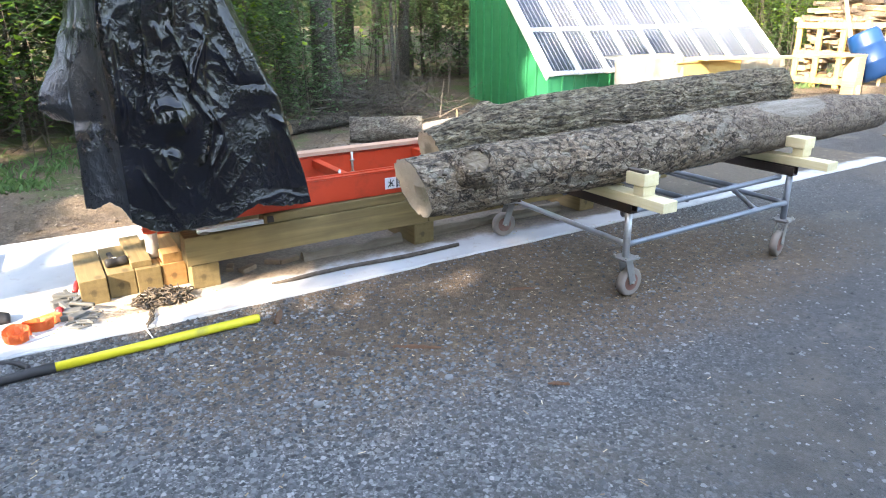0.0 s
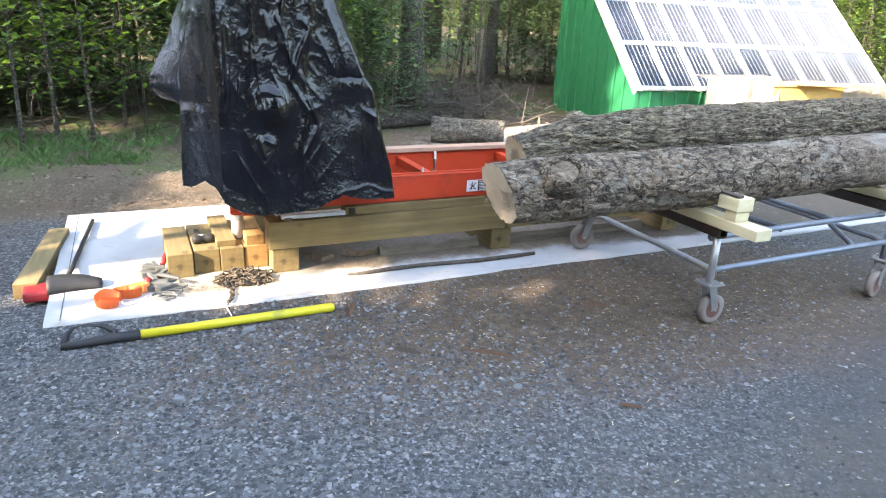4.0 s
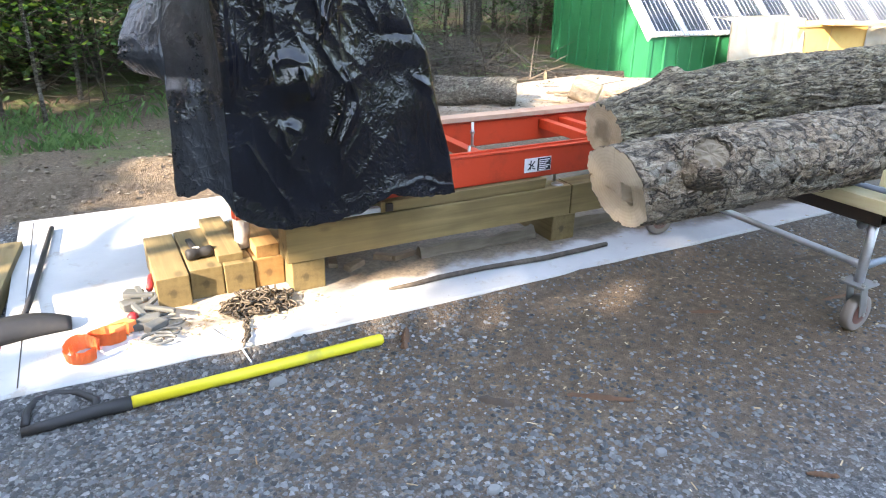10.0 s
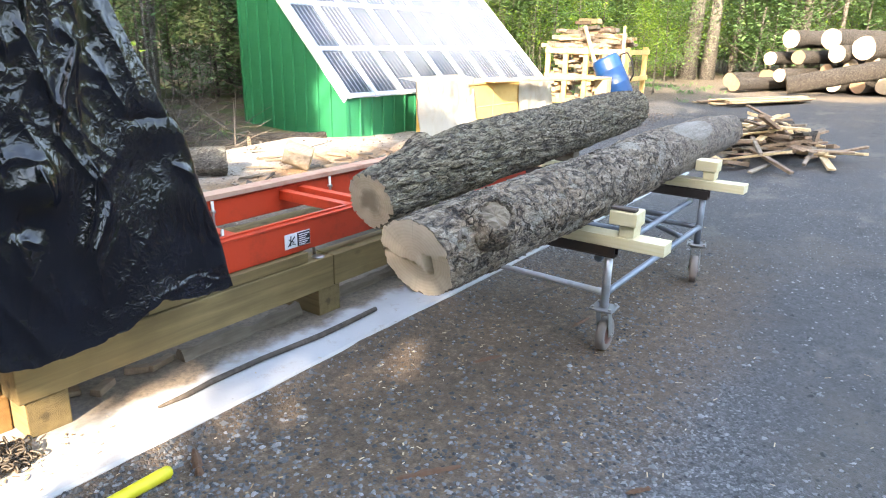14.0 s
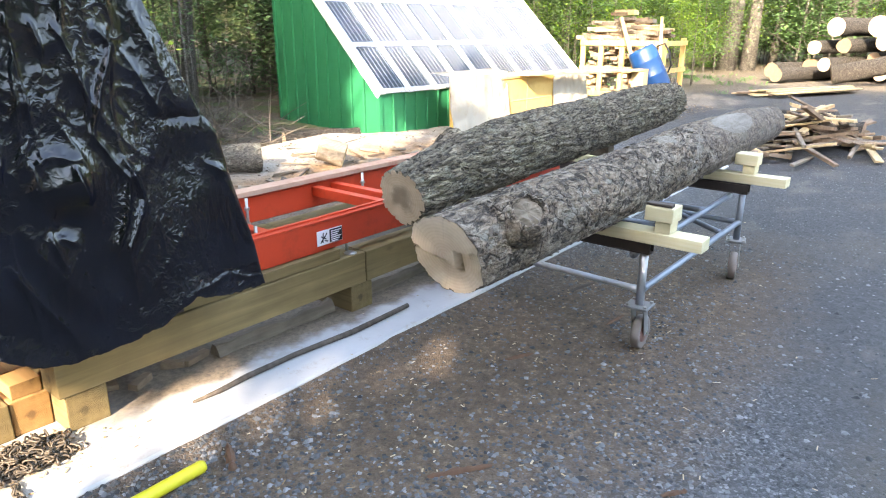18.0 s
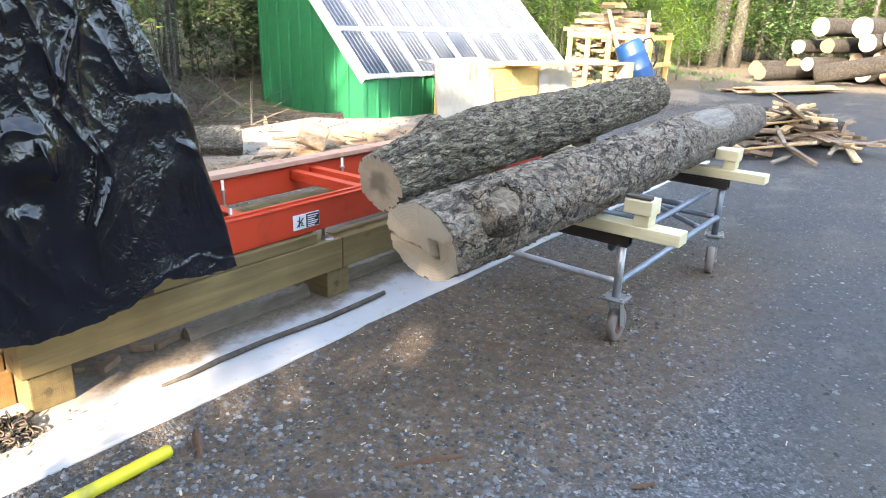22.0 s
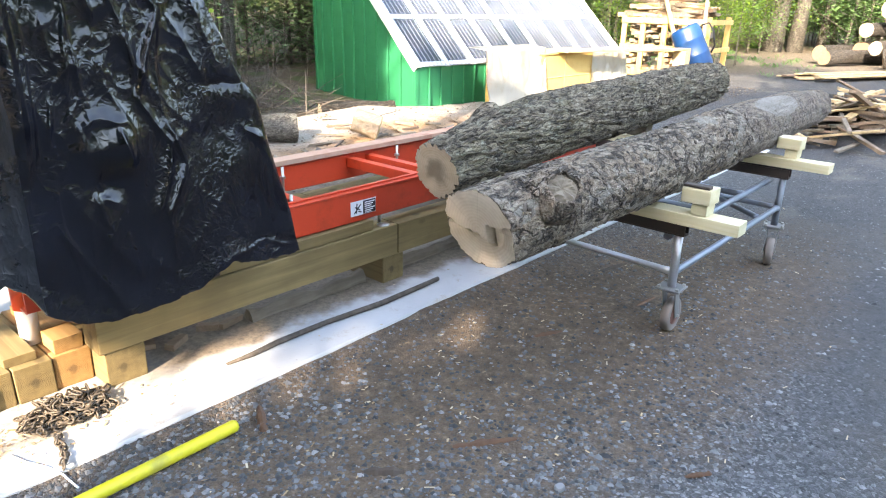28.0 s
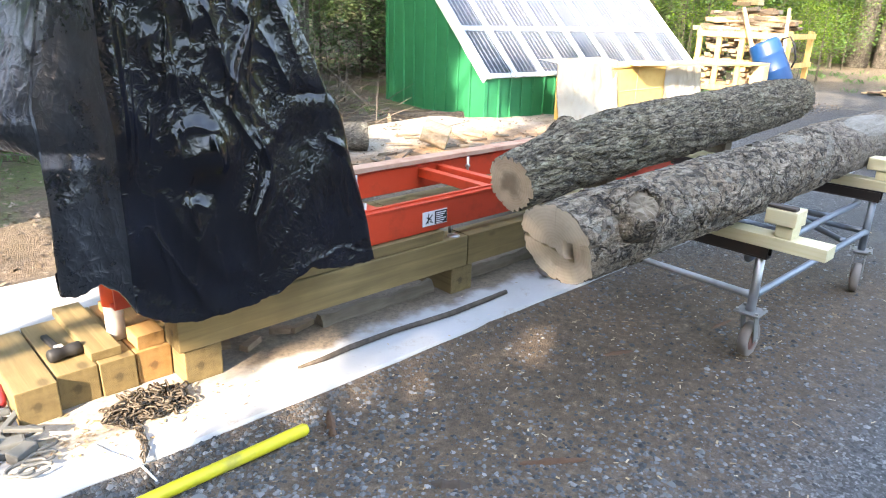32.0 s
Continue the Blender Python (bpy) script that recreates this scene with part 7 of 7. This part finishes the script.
def tree_kind(seed, height, r0, count, leaves, size, leaf, first, label, name="tree", reach=1.0):
    rr = random.Random(seed)
    t = thing(name, (0, 0, 0), label, "tree" if name == "tree" else "sapling", "trees of the wood" if name == "tree" else "saplings of the wood")
    stem, b, tips = limbs(rr, Vector((0, 0, -0.15)), height, r0, count, (rr.uniform(-0.06, 0.06) * height, rr.uniform(-0.06, 0.06) * height), first, reach)
    part("trunk", stem, "trunk", t, "", True)
    tagged(part("branch_spray", b, "trunk", t, "", True), kind="stuff")
    verts, faces = [], []
    per = max(1, leaves // len(tips))
    for p, r in tips:
        pts = [p + Vector((rr.gauss(0, 1), rr.gauss(0, 1), rr.gauss(0, 0.6))) * r * 0.6 for i in range(per)]
        leaf_cards(pts, size, rr, verts, faces)
    ob = new("crown", mesh_from("crown", verts, faces, leaf))
    ob.parent = t
    return t


def put(proto, x, y, turn, s=1.0, z=None):
    ob = copy_thing(proto, pose(x, y, hills(x, y) if z is None else z, 0, 0, turn))
    ob.scale = (s, s, s)
    return ob


def woods():
    rr = random.Random(21)
    tall = [tree_kind(31, 13.0, 0.14, 22, 6000, 0.125, "leaf", 0.33, "tall slim grey-barked tree in leaf"),
            tree_kind(32, 15.0, 0.19, 24, 6000, 0.135, "leaf", 0.40, "tall straight grey tree in leaf"),
            tree_kind(33, 11.0, 0.10, 20, 5200, 0.115, "leaf", 0.28, "young forest tree with low limbs"),
            tree_kind(34, 14.0, 0.16, 22, 6000, 0.12, "leaf_dark", 0.22, "shaded forest tree with dense low leaves")]
    small = [tree_kind(41, 3.6, 0.022, 20, 900, 0.085, "leaf_bright", 0.2, "thin sapling with bright spring leaves", "sapling", 1.5),
             tree_kind(42, 4.4, 0.030, 26, 3400, 0.085, "leaf", 0.12, "leafy green sapling at the wood's edge", "sapling", 1.4),
             tree_kind(43, 2.4, 0.016, 18, 900, 0.08, "leaf", 0.06, "low leafy shrub stem", "sapling", 1.7),
             tree_kind(44, 4.8, 0.024, 10, 60, 0.07, "leaf_dark", 0.35, "bare thin sapling stem", "sapling", 0.8),
             tree_kind(45, 3.2, 0.02, 28, 3800, 0.085, "leaf_dark", 0.04, "dense dark shrub in the wood", "sapling", 1.7)]
    put(tall[1], 6.0, 15.5, 40)
    put(tall[0], 5.25, 15.45, 120, 0.9)
    put(tall[2], 3.3, 16.2, 10)
    put(tall[1], 36.0, 16.6, 20, 1.9)
    put(tall[0], 39.5, 16.8, 70, 2.2)
    put(small[0], 1.15, 13.2, 10, 1.0)
    put(small[0], 0.45, 13.0, 80, 1.1)
    put(small[0], 0.75, 13.6, 200, 1.25)
    put(small[0], 19.6, 14.6, 30, 0.9)
    put(small[0], 21.0, 15.2, 130, 1.0)
    put(small[0], 20.3, 15.6, 230, 1.1)
    for x, y, a, s in ((20.3, 12.95, 20, 0.62), (20.9, 12.7, 140, 0.7), (21.6, 12.9, 260, 0.66), (21.2, 13.4, 80, 0.75)):
        put(small[0], x, y, a, s)
    put(tall[1], 29.6, 14.5, 50, 1.55)
    put(tall[3], 30.2, 13.8, 150, 1.5)
    put(tall[0], 33.0, 13.6, 10, 1.1)
    for i in range(34):
        x = rr.uniform(26, 36)
        y = 12.2 + 0.1 * (x - 26) + rr.uniform(0.3, 3.2)
        if 0.235 < (y - 5.9) / (x - 1.4) < 0.31 and x < 33:
            continue
        put(small[rr.choice((0, 0, 1))], x, y, rr.uniform(0, 360), rr.uniform(0.6, 1.2))
    for i in range(95):
        x, y = rr.uniform(-14, 46), rr.uniform(16.2, 34)
        if y < 16.5 + 0.16 * max(0, x - 10) or math.hypot(x - 10.8, y - 14.2) < 3.3:
            continue
        put(rr.choice(tall), x, y, rr.uniform(0, 360), rr.uniform(0.75, 1.25))
    for i in range(150):
        x, y = rr.uniform(-9, 42), 13.6 + abs(rr.gauss(0, 1)) * 4.5
        if y < 14.2 + 0.16 * max(0, x - 10) or (8.2 < x < 14.6 and y < 16.2) or (x < 8 and y < 14.0 + 0.25 * abs(x - 2)):
            continue
        k = rr.choice((1, 2, 4, 3, 4, 1, 2, 3)) if x < 16 else rr.choice((0, 1, 2, 0, 4, 1))
        put(small[k], x, y, rr.uniform(0, 360), rr.uniform(0.8, 1.4))
    for i in range(55):
        x, y = rr.uniform(-7, 5.2), rr.uniform(13.9, 17.5)
        put(small[rr.choice((4, 4, 1, 4, 2, 4, 0))], x, y, rr.uniform(0, 360), rr.uniform(0.7, 1.15))
    for i in range(45):
        x = rr.uniform(18, 44)
        y = 13.6 + 0.14 * (x - 12) + rr.uniform(0.6, 4.5)
        put(small[rr.choice((0, 1, 2, 1, 0))], x, y, rr.uniform(0, 360), rr.uniform(0.8, 1.5))
    for i in range(50):
        x, y = rr.uniform(29, 47), rr.uniform(3, 15)
        put(small[rr.choice((0, 1, 2, 1, 0, 2))], x, y, rr.uniform(0, 360), rr.uniform(0.9, 1.9))
    for i in range(26):
        x, y = rr.uniform(33, 50), rr.uniform(1, 15)
        put(rr.choice(tall), x, y, rr.uniform(0, 360), rr.uniform(0.9, 1.3))
    for proto in tall + small:
        for o in (proto, *proto.children_recursive):
            bpy.data.objects.remove(o)


woods()


def unseen_trees():
    """Tall unseen trees added on the sun's side for shade; crown openings let sun reach slab, stone and logs."""
    sun_patches = ((1.3, 8.8, 0.6), (1.75, 8.6, 0.62), (2.2, 8.40, 0.42), (1.7, 9.5, 0.8), (2.5, 8.46, 0.20), (2.35, 8.15, 0.25), (2.68, 8.37, 0.16), (2.93, 8.37, 0.07), (3.15, 8.38, 0.05), (3.38, 8.40, 0.02), (4.34, 8.20, 0.02),
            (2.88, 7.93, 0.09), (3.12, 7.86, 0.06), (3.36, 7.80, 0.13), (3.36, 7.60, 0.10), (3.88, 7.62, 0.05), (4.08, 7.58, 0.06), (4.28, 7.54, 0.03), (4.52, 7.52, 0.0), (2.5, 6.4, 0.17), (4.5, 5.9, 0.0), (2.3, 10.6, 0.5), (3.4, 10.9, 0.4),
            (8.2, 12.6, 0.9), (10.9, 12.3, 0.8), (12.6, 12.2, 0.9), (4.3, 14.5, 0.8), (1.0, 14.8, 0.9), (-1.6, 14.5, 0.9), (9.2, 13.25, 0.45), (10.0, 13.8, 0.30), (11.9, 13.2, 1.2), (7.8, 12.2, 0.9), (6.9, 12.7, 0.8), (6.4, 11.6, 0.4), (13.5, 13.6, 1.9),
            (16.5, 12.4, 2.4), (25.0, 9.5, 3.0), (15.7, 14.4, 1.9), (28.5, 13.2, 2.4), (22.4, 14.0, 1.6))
    rr = random.Random(77)
    for x, y, h in ((-8.0, 3.4, 17), (-9.5, 1.6, 19), (-7.2, -0.8, 17), (-11.0, -2.8, 19), (-12.5, 1.6, 20), (-6.0, -3.8, 16), (-13.5, 0.2, 20), (-5.2, 2.2, 13), (-9.0, -6.5, 18), (-15.0, -3.0, 20), (-6.2, 6.2, 11), (-4.0, -1.2, 12), (-9.5, 10.8, 9), (-12.5, 11.5, 11), (-9.5, 13.4, 7), (-10.5, 7.9, 14)):
        t = thing("tree", (x, y, hills(x, y)), "unseen broad leafy tree added to shade the lot", "tree", "trees beside the lot")
        base = Vector((x, y, hills(x, y) - 0.15))
        stem, b, tips = limbs(rr, base, h, 0.26, 34, (rr.uniform(-1, 1), rr.uniform(-1, 1)), 0.22, 0.62)
        part("trunk", stem, "trunk", t, "", True)
        tagged(part("branch_spray", b, "trunk", t, "", True), kind="stuff")
        verts, faces = [], []
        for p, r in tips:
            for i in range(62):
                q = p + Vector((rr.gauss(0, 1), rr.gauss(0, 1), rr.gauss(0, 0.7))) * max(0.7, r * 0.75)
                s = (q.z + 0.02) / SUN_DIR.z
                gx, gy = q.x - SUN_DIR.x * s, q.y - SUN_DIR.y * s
                # leaves on the sun's way to a chosen ground patch are left out
                if any(math.hypot(gx - a, gy - c) < k * rr.uniform(0.85, 1.15) + 0.20 for a, c, k in sun_patches):
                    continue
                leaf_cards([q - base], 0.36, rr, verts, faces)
        ob = new("crown", mesh_from("crown", verts, faces, "leaf"))
        ob.parent = t
    for x, y, h in ((2.0, -14.0, 14), (10.0, -15.0, 15), (19, -14, 14), (27, -12, 16), (-9, -11, 15)):
        t = thing("tree", (x, y, hills(x, y)), "leafy tree behind the lot", "tree", "trees beside the lot")
        base = Vector((x, y, hills(x, y) - 0.15))
        stem, b, tips = limbs(rr, base, h, 0.2, 22, (0.2, 0.3), 0.25, 0.9)
        part("trunk", stem, "trunk", t, "", True)
        tagged(part("branch_spray", b, "trunk", t, "", True), kind="stuff")
        verts, faces = [], []
        for p, r in tips:
            leaf_cards([p - base + Vector((rr.gauss(0, 1), rr.gauss(0, 1), rr.gauss(0, 0.7))) * r * 0.6 for i in range(40)], 0.3, rr, verts, faces)
        ob = new("crown", mesh_from("crown", verts, faces, "leaf"))
        ob.parent = t


unseen_trees()


def stuff(name, verts, faces, material, label, category):
    me = mesh_from(name, verts, faces, material)
    return tagged(new(name, me), label, category, kind="stuff")


def brush():
    rr = random.Random(51)
    # dead twigs and canes tangled under the trees
    verts, faces = [], []

    def cane(p, q, r):
        d = (q - p).normalized()
        a = d.orthogonal().normalized()
        c = d.cross(a)
        i = len(verts)
        m = (p + q) / 2 + a * rr.uniform(-0.06, 0.06) * (q - p).length
        for o, k in ((p, 1), (m, 0.8), (q, 0.4)):
            verts.extend(o + k * r * (math.cos(t) * a + math.sin(t) * c) for t in (0, 2.1, 4.2))
        for j in (0, 3):
            for s in range(3):
                faces.append((i + j + s, i + j + (s + 1) % 3, i + j + 3 + (s + 1) % 3, i + j + 3 + s))
    for i in range(1500):
        x = rr.uniform(-5, 20)
        y = rr.uniform(13.2, 18.5) + 0.14 * max(0, x - 8)
        if 7.2 < x < 14.8 and y < 15.9:
            continue
        z = hills(x, y)
        up = rr.random()
        ln = rr.uniform(0.3, 1.0) if up < 0.8 else rr.uniform(0.9, 2.6)
        d = Vector((rr.gauss(0, 1), rr.gauss(0, 1), rr.uniform(0, 0.7) if up < 0.8 else rr.uniform(5, 14))).normalized()
        p = Vector((x, y, z + (rr.uniform(0, 0.3) if up < 0.8 else 0)))
        cane(p, p + d * ln, rr.uniform(0.003, 0.008))
    for i in range(900):
        x, y = min(7.5, rr.gauss(6.5, 0.7)), rr.gauss(15.2, 0.9)
        p = Vector((x, y, hills(x, y) + abs(rr.gauss(0.06, 0.13))))
        d = Vector((rr.gauss(0, 1), rr.gauss(0, 0.7), rr.gauss(0.1, 0.35))).normalized()
        cane(p, p + d * rr.uniform(0.2, 0.8), rr.uniform(0.003, 0.010))
    stuff("dead_brush", verts, faces, "dead", "tangle of dead brown twigs and canes", "brush")
    # dead leaves and chips on the bank
    verts, faces = [], []
    for i in range(13000):
        x = rr.uniform(-4, 16)
        y = 10.3 + abs(rr.gauss(0, 1)) * 2.2
        if (8.3 < x < 13.8 and y > 12.7) or (((x - 7.7) / 2.5) ** 2 + ((y - 12.3) / 1.1) ** 2 < 1 and i % 2):
            continue
        p = Vector((x, y, hills(x, y) + rr.uniform(0.002, 0.02)))
        leaf_cards([p], 0.04, rr, verts, faces, 0.5)
    stuff("leaf_litter", verts, faces, "litter", "scattered dead brown leaves and chips", "leaves")
    # grass and weeds at the wood's edge
    verts, faces = [], []
    for i in range(1800):
        x = rr.uniform(-6, 34)
        y = 11.9 + abs(rr.gauss(0, 1)) * 1.3 + 0.12 * max(0, x - 8)
        if noise.noise(Vector((x * 0.55, y * 0.55, 2))) < (0.02 if x < 14 else 0.22) or (8.2 < x < 14.5 and y < 16) or (3.5 < x < 8.3 and y < 14.2):
            continue
        if i % 14 == 0:
            x, y = rr.uniform(17.5, 28), rr.uniform(11.0, 13.8)
            if x + 0.8 * (y - 11) < 19.3:
                continue
        for k in range(16):
            q = Vector((x + rr.gauss(0, 0.09), y + rr.gauss(0, 0.09), hills(x, y)))
            a, h, w = rr.uniform(0, 6.28), rr.uniform(0.03, 0.13), rr.uniform(0.002, 0.0055)
            d = Vector((math.cos(a), math.sin(a), 0))
            s = Vector((-d.y, d.x, 0)) * w
            n = len(verts)
            verts.extend((q - s, q + s, q + d * h * 0.35 + Vector((0, 0, h * 0.8)) + s * 0.7, q + d * h * 0.8 + Vector((0, 0, h))))
            faces.append((n, n + 1, n + 2, n + 3))
    stuff("grass", verts, faces, "leaf", "low green grass and weeds", "grass")


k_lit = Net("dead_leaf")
M["litter"] = k_lit.done(k_lit.ramp(k_lit.island(), (0.0, (0.06, 0.04, 0.025)), (0.4, (0.105, 0.077, 0.05)), (0.75, (0.16, 0.12, 0.085)), (1.0, (0.26, 0.215, 0.165))), 0.85)
k_stone = Net("crushed_stone")
sv = k_stone.noise(k_stone.coord(), 140, 3)
M["stone"] = k_stone.done(k_stone.mix(k_stone.math("MULTIPLY", sv, 0.35), k_stone.ramp(k_stone.island(), (0.0, (0.024, 0.026, 0.029)), (0.4, (0.066, 0.071, 0.076)), (0.78, (0.138, 0.145, 0.152)), (0.96, (0.225, 0.23, 0.235)), (1.0, (0.30, 0.30, 0.30))), (0.05, 0.045, 0.04)), 0.8)
k_chip = Net("pale_chips")
M["chip"] = k_chip.done(k_chip.ramp(k_chip.island(), (0.0, (0.20, 0.12, 0.06)), (0.5, (0.36, 0.26, 0.15)), (1.0, (0.56, 0.47, 0.34))), 0.8)
brush()


def backdrop():
    k = Net("distant_wood")
    w = k.coord(which="World")
    stems = k.noise(k.coord((1.6, 1.6, 0.10), "World"), 1.0, 5, 0.6)
    clump = k.noise(w, 0.55, 6, 0.65)
    c = k.ramp(clump, (0.3, (0.010, 0.016, 0.006)), (0.5, (0.030, 0.050, 0.012)), (0.7, (0.075, 0.12, 0.026)))
    c = k.mix(k.math("MULTIPLY", k.step(stems, 0.56, 0.64), 0.6), c, (0.055, 0.045, 0.034))
    M["far_wood"] = k.done(c, 0.95)
    b = bmesh.new()
    rows = []
    for i in range(97):
        a = 2 * math.pi * i / 96
        rx = 52 + 3 * noise.noise(Vector((math.cos(a) * 3, math.sin(a) * 3, 0)))
        h = 11 + 3.5 * noise.noise(Vector((math.cos(a) * 9, math.sin(a) * 9, 1))) + 1.5 * noise.noise(Vector((math.cos(a) * 30, math.sin(a) * 30, 1)))
        rows.append([b.verts.new((10 + rx * math.cos(a), 2 + rx * 0.75 * math.sin(a), z)) for z in (-0.5, h * 0.5, h)])
    for r0, r1 in zip(rows, rows[1:]):
        for j in range(2):
            b.faces.new((r0[j], r0[j + 1], r1[j + 1], r1[j]))
    return solo("backdrop", b, "far_wood", "dark green distant wood closing the clearing", "backdrop", kind="structure")


backdrop()


# ---- loose stone, chips and sawdust ----
def gravel():
    rr = random.Random(61)
    verts, faces = [], []
    shapes = []
    for s in range(12):
        pts = []
        for a in range(5):
            t = 2 * math.pi * a / 5 + rr.uniform(-0.3, 0.3)
            pts.append(Vector((math.cos(t) * rr.uniform(0.7, 1.2), math.sin(t) * rr.uniform(0.6, 1.0), rr.uniform(-0.1, 0.25))))
        shapes.append(pts + [Vector((rr.uniform(-0.3, 0.3), rr.uniform(-0.3, 0.3), rr.uniform(0.45, 0.85)))])
    n = 0
    while n < 135000:
        y = 4.6 + 3.55 * rr.random() ** 0.8
        x = rr.uniform(-0.8, 6.5)
        brown = 0.8 * math.exp(-(((x - 4.2) / 1.9) ** 2 + ((y - 7.65) / 0.75) ** 2) ** 2)
        lane = 0.80 * min(1.0, max(0.0, (x * 0.55 - y + 5.6) / 1.8))
        if rr.random() < max(brown, lane):
            n += 1
            continue
        if y > 8.075 and x > 1.0:
            continue
        s = (0.0045 + 0.0125 * rr.random() ** 2.0) * (1.0 if x < 2.6 else 1.0 - 0.1 * min(4.0, x - 2.6)) if rr.random() < 0.965 else rr.uniform(0.012, 0.021)
        pts = rr.choice(shapes)
        a = rr.uniform(0, 6.28)
        ca, sa = math.cos(a), math.sin(a)
        i = len(verts)
        z = hills(x, y) - 0.002
        verts.extend((x + s * (p.x * ca - p.y * sa), y + s * (p.x * sa + p.y * ca), z + s * p.z) for p in pts)
        faces.extend((i + k, i + (k + 1) % 5, i + 5) for k in range(5))
        n += 1
    for k in range(26000):
        x, y = rr.uniform(6.2, 11.5), rr.uniform(3.6, 8.0)
        s = rr.uniform(0.004, 0.011)
        pts = rr.choice(shapes)
        i = len(verts)
        z = hills(x, y) - 0.002
        verts.extend((x + s * p.x, y + s * p.y, z + s * p.z) for p in pts)
        faces.extend((i + k2, i + (k2 + 1) % 5, i + 5) for k2 in range(5))
    for k in range(2500):
        x = rr.uniform(-1.0, 1.03)
        y = rr.uniform(8.0, 10.3)
        s = rr.uniform(0.006, 0.014)
        pts = rr.choice(shapes)
        i = len(verts)
        z = hills(x, y) - 0.002
        verts.extend((x + s * p.x, y + s * p.y, z + s * p.z) for p in pts)
        faces.extend((i + k2, i + (k2 + 1) % 5, i + 5) for k2 in range(5))
    stuff("loose_stone", verts, faces, "stone", "loose angular crushed blue-grey stone", "gravel")
    verts, faces = [], []
    for k in range(700):
        x, y = rr.gauss(3.9, 1.3), rr.gauss(7.6, 0.42)
        z = hills(x, y)
        if y > 8.08:
            if y > 8.44:
                continue
            z = SLAB
        if k < 260:
            x, y, z = rr.gauss(1.95, 0.22), 8.38 + rr.gauss(0, 0.09), SLAB
            if y < 8.12:
                continue
        s = rr.uniform(0.0025, 0.006)
        a = rr.uniform(0, 6.28)
        d, w = Vector((math.cos(a), math.sin(a), rr.uniform(-0.1, 0.2))) * s * rr.uniform(1, 2.5), Vector((-math.sin(a), math.cos(a), 0.2)) * s * 0.7
        p = Vector((x, y, z + 0.005))
        i = len(verts)
        verts.extend((p - d - w, p + d - w, p + d + w, p - d + w))
        faces.append((i, i + 1, i + 2, i + 3))
    for k in range(90):
        x, y = rr.uniform(0.8, 5), rr.uniform(5.6, 7.9)
        a = rr.uniform(0, 6.28)
        s = rr.uniform(0.008, 0.02)
        d, w = Vector((math.cos(a), math.sin(a), 0.1)) * s, Vector((-math.sin(a), math.cos(a), 0)) * 0.0025
        p = Vector((x, y, hills(x, y) + 0.012))
        i = len(verts)
        verts.extend((p - d - w, p + d - w, p + d + w, p - d + w))
        faces.append((i, i + 1, i + 2, i + 3))
    stuff("wood_chips", verts, faces, "chip", "scattered pale wood chips and sawdust", "chips")


gravel()
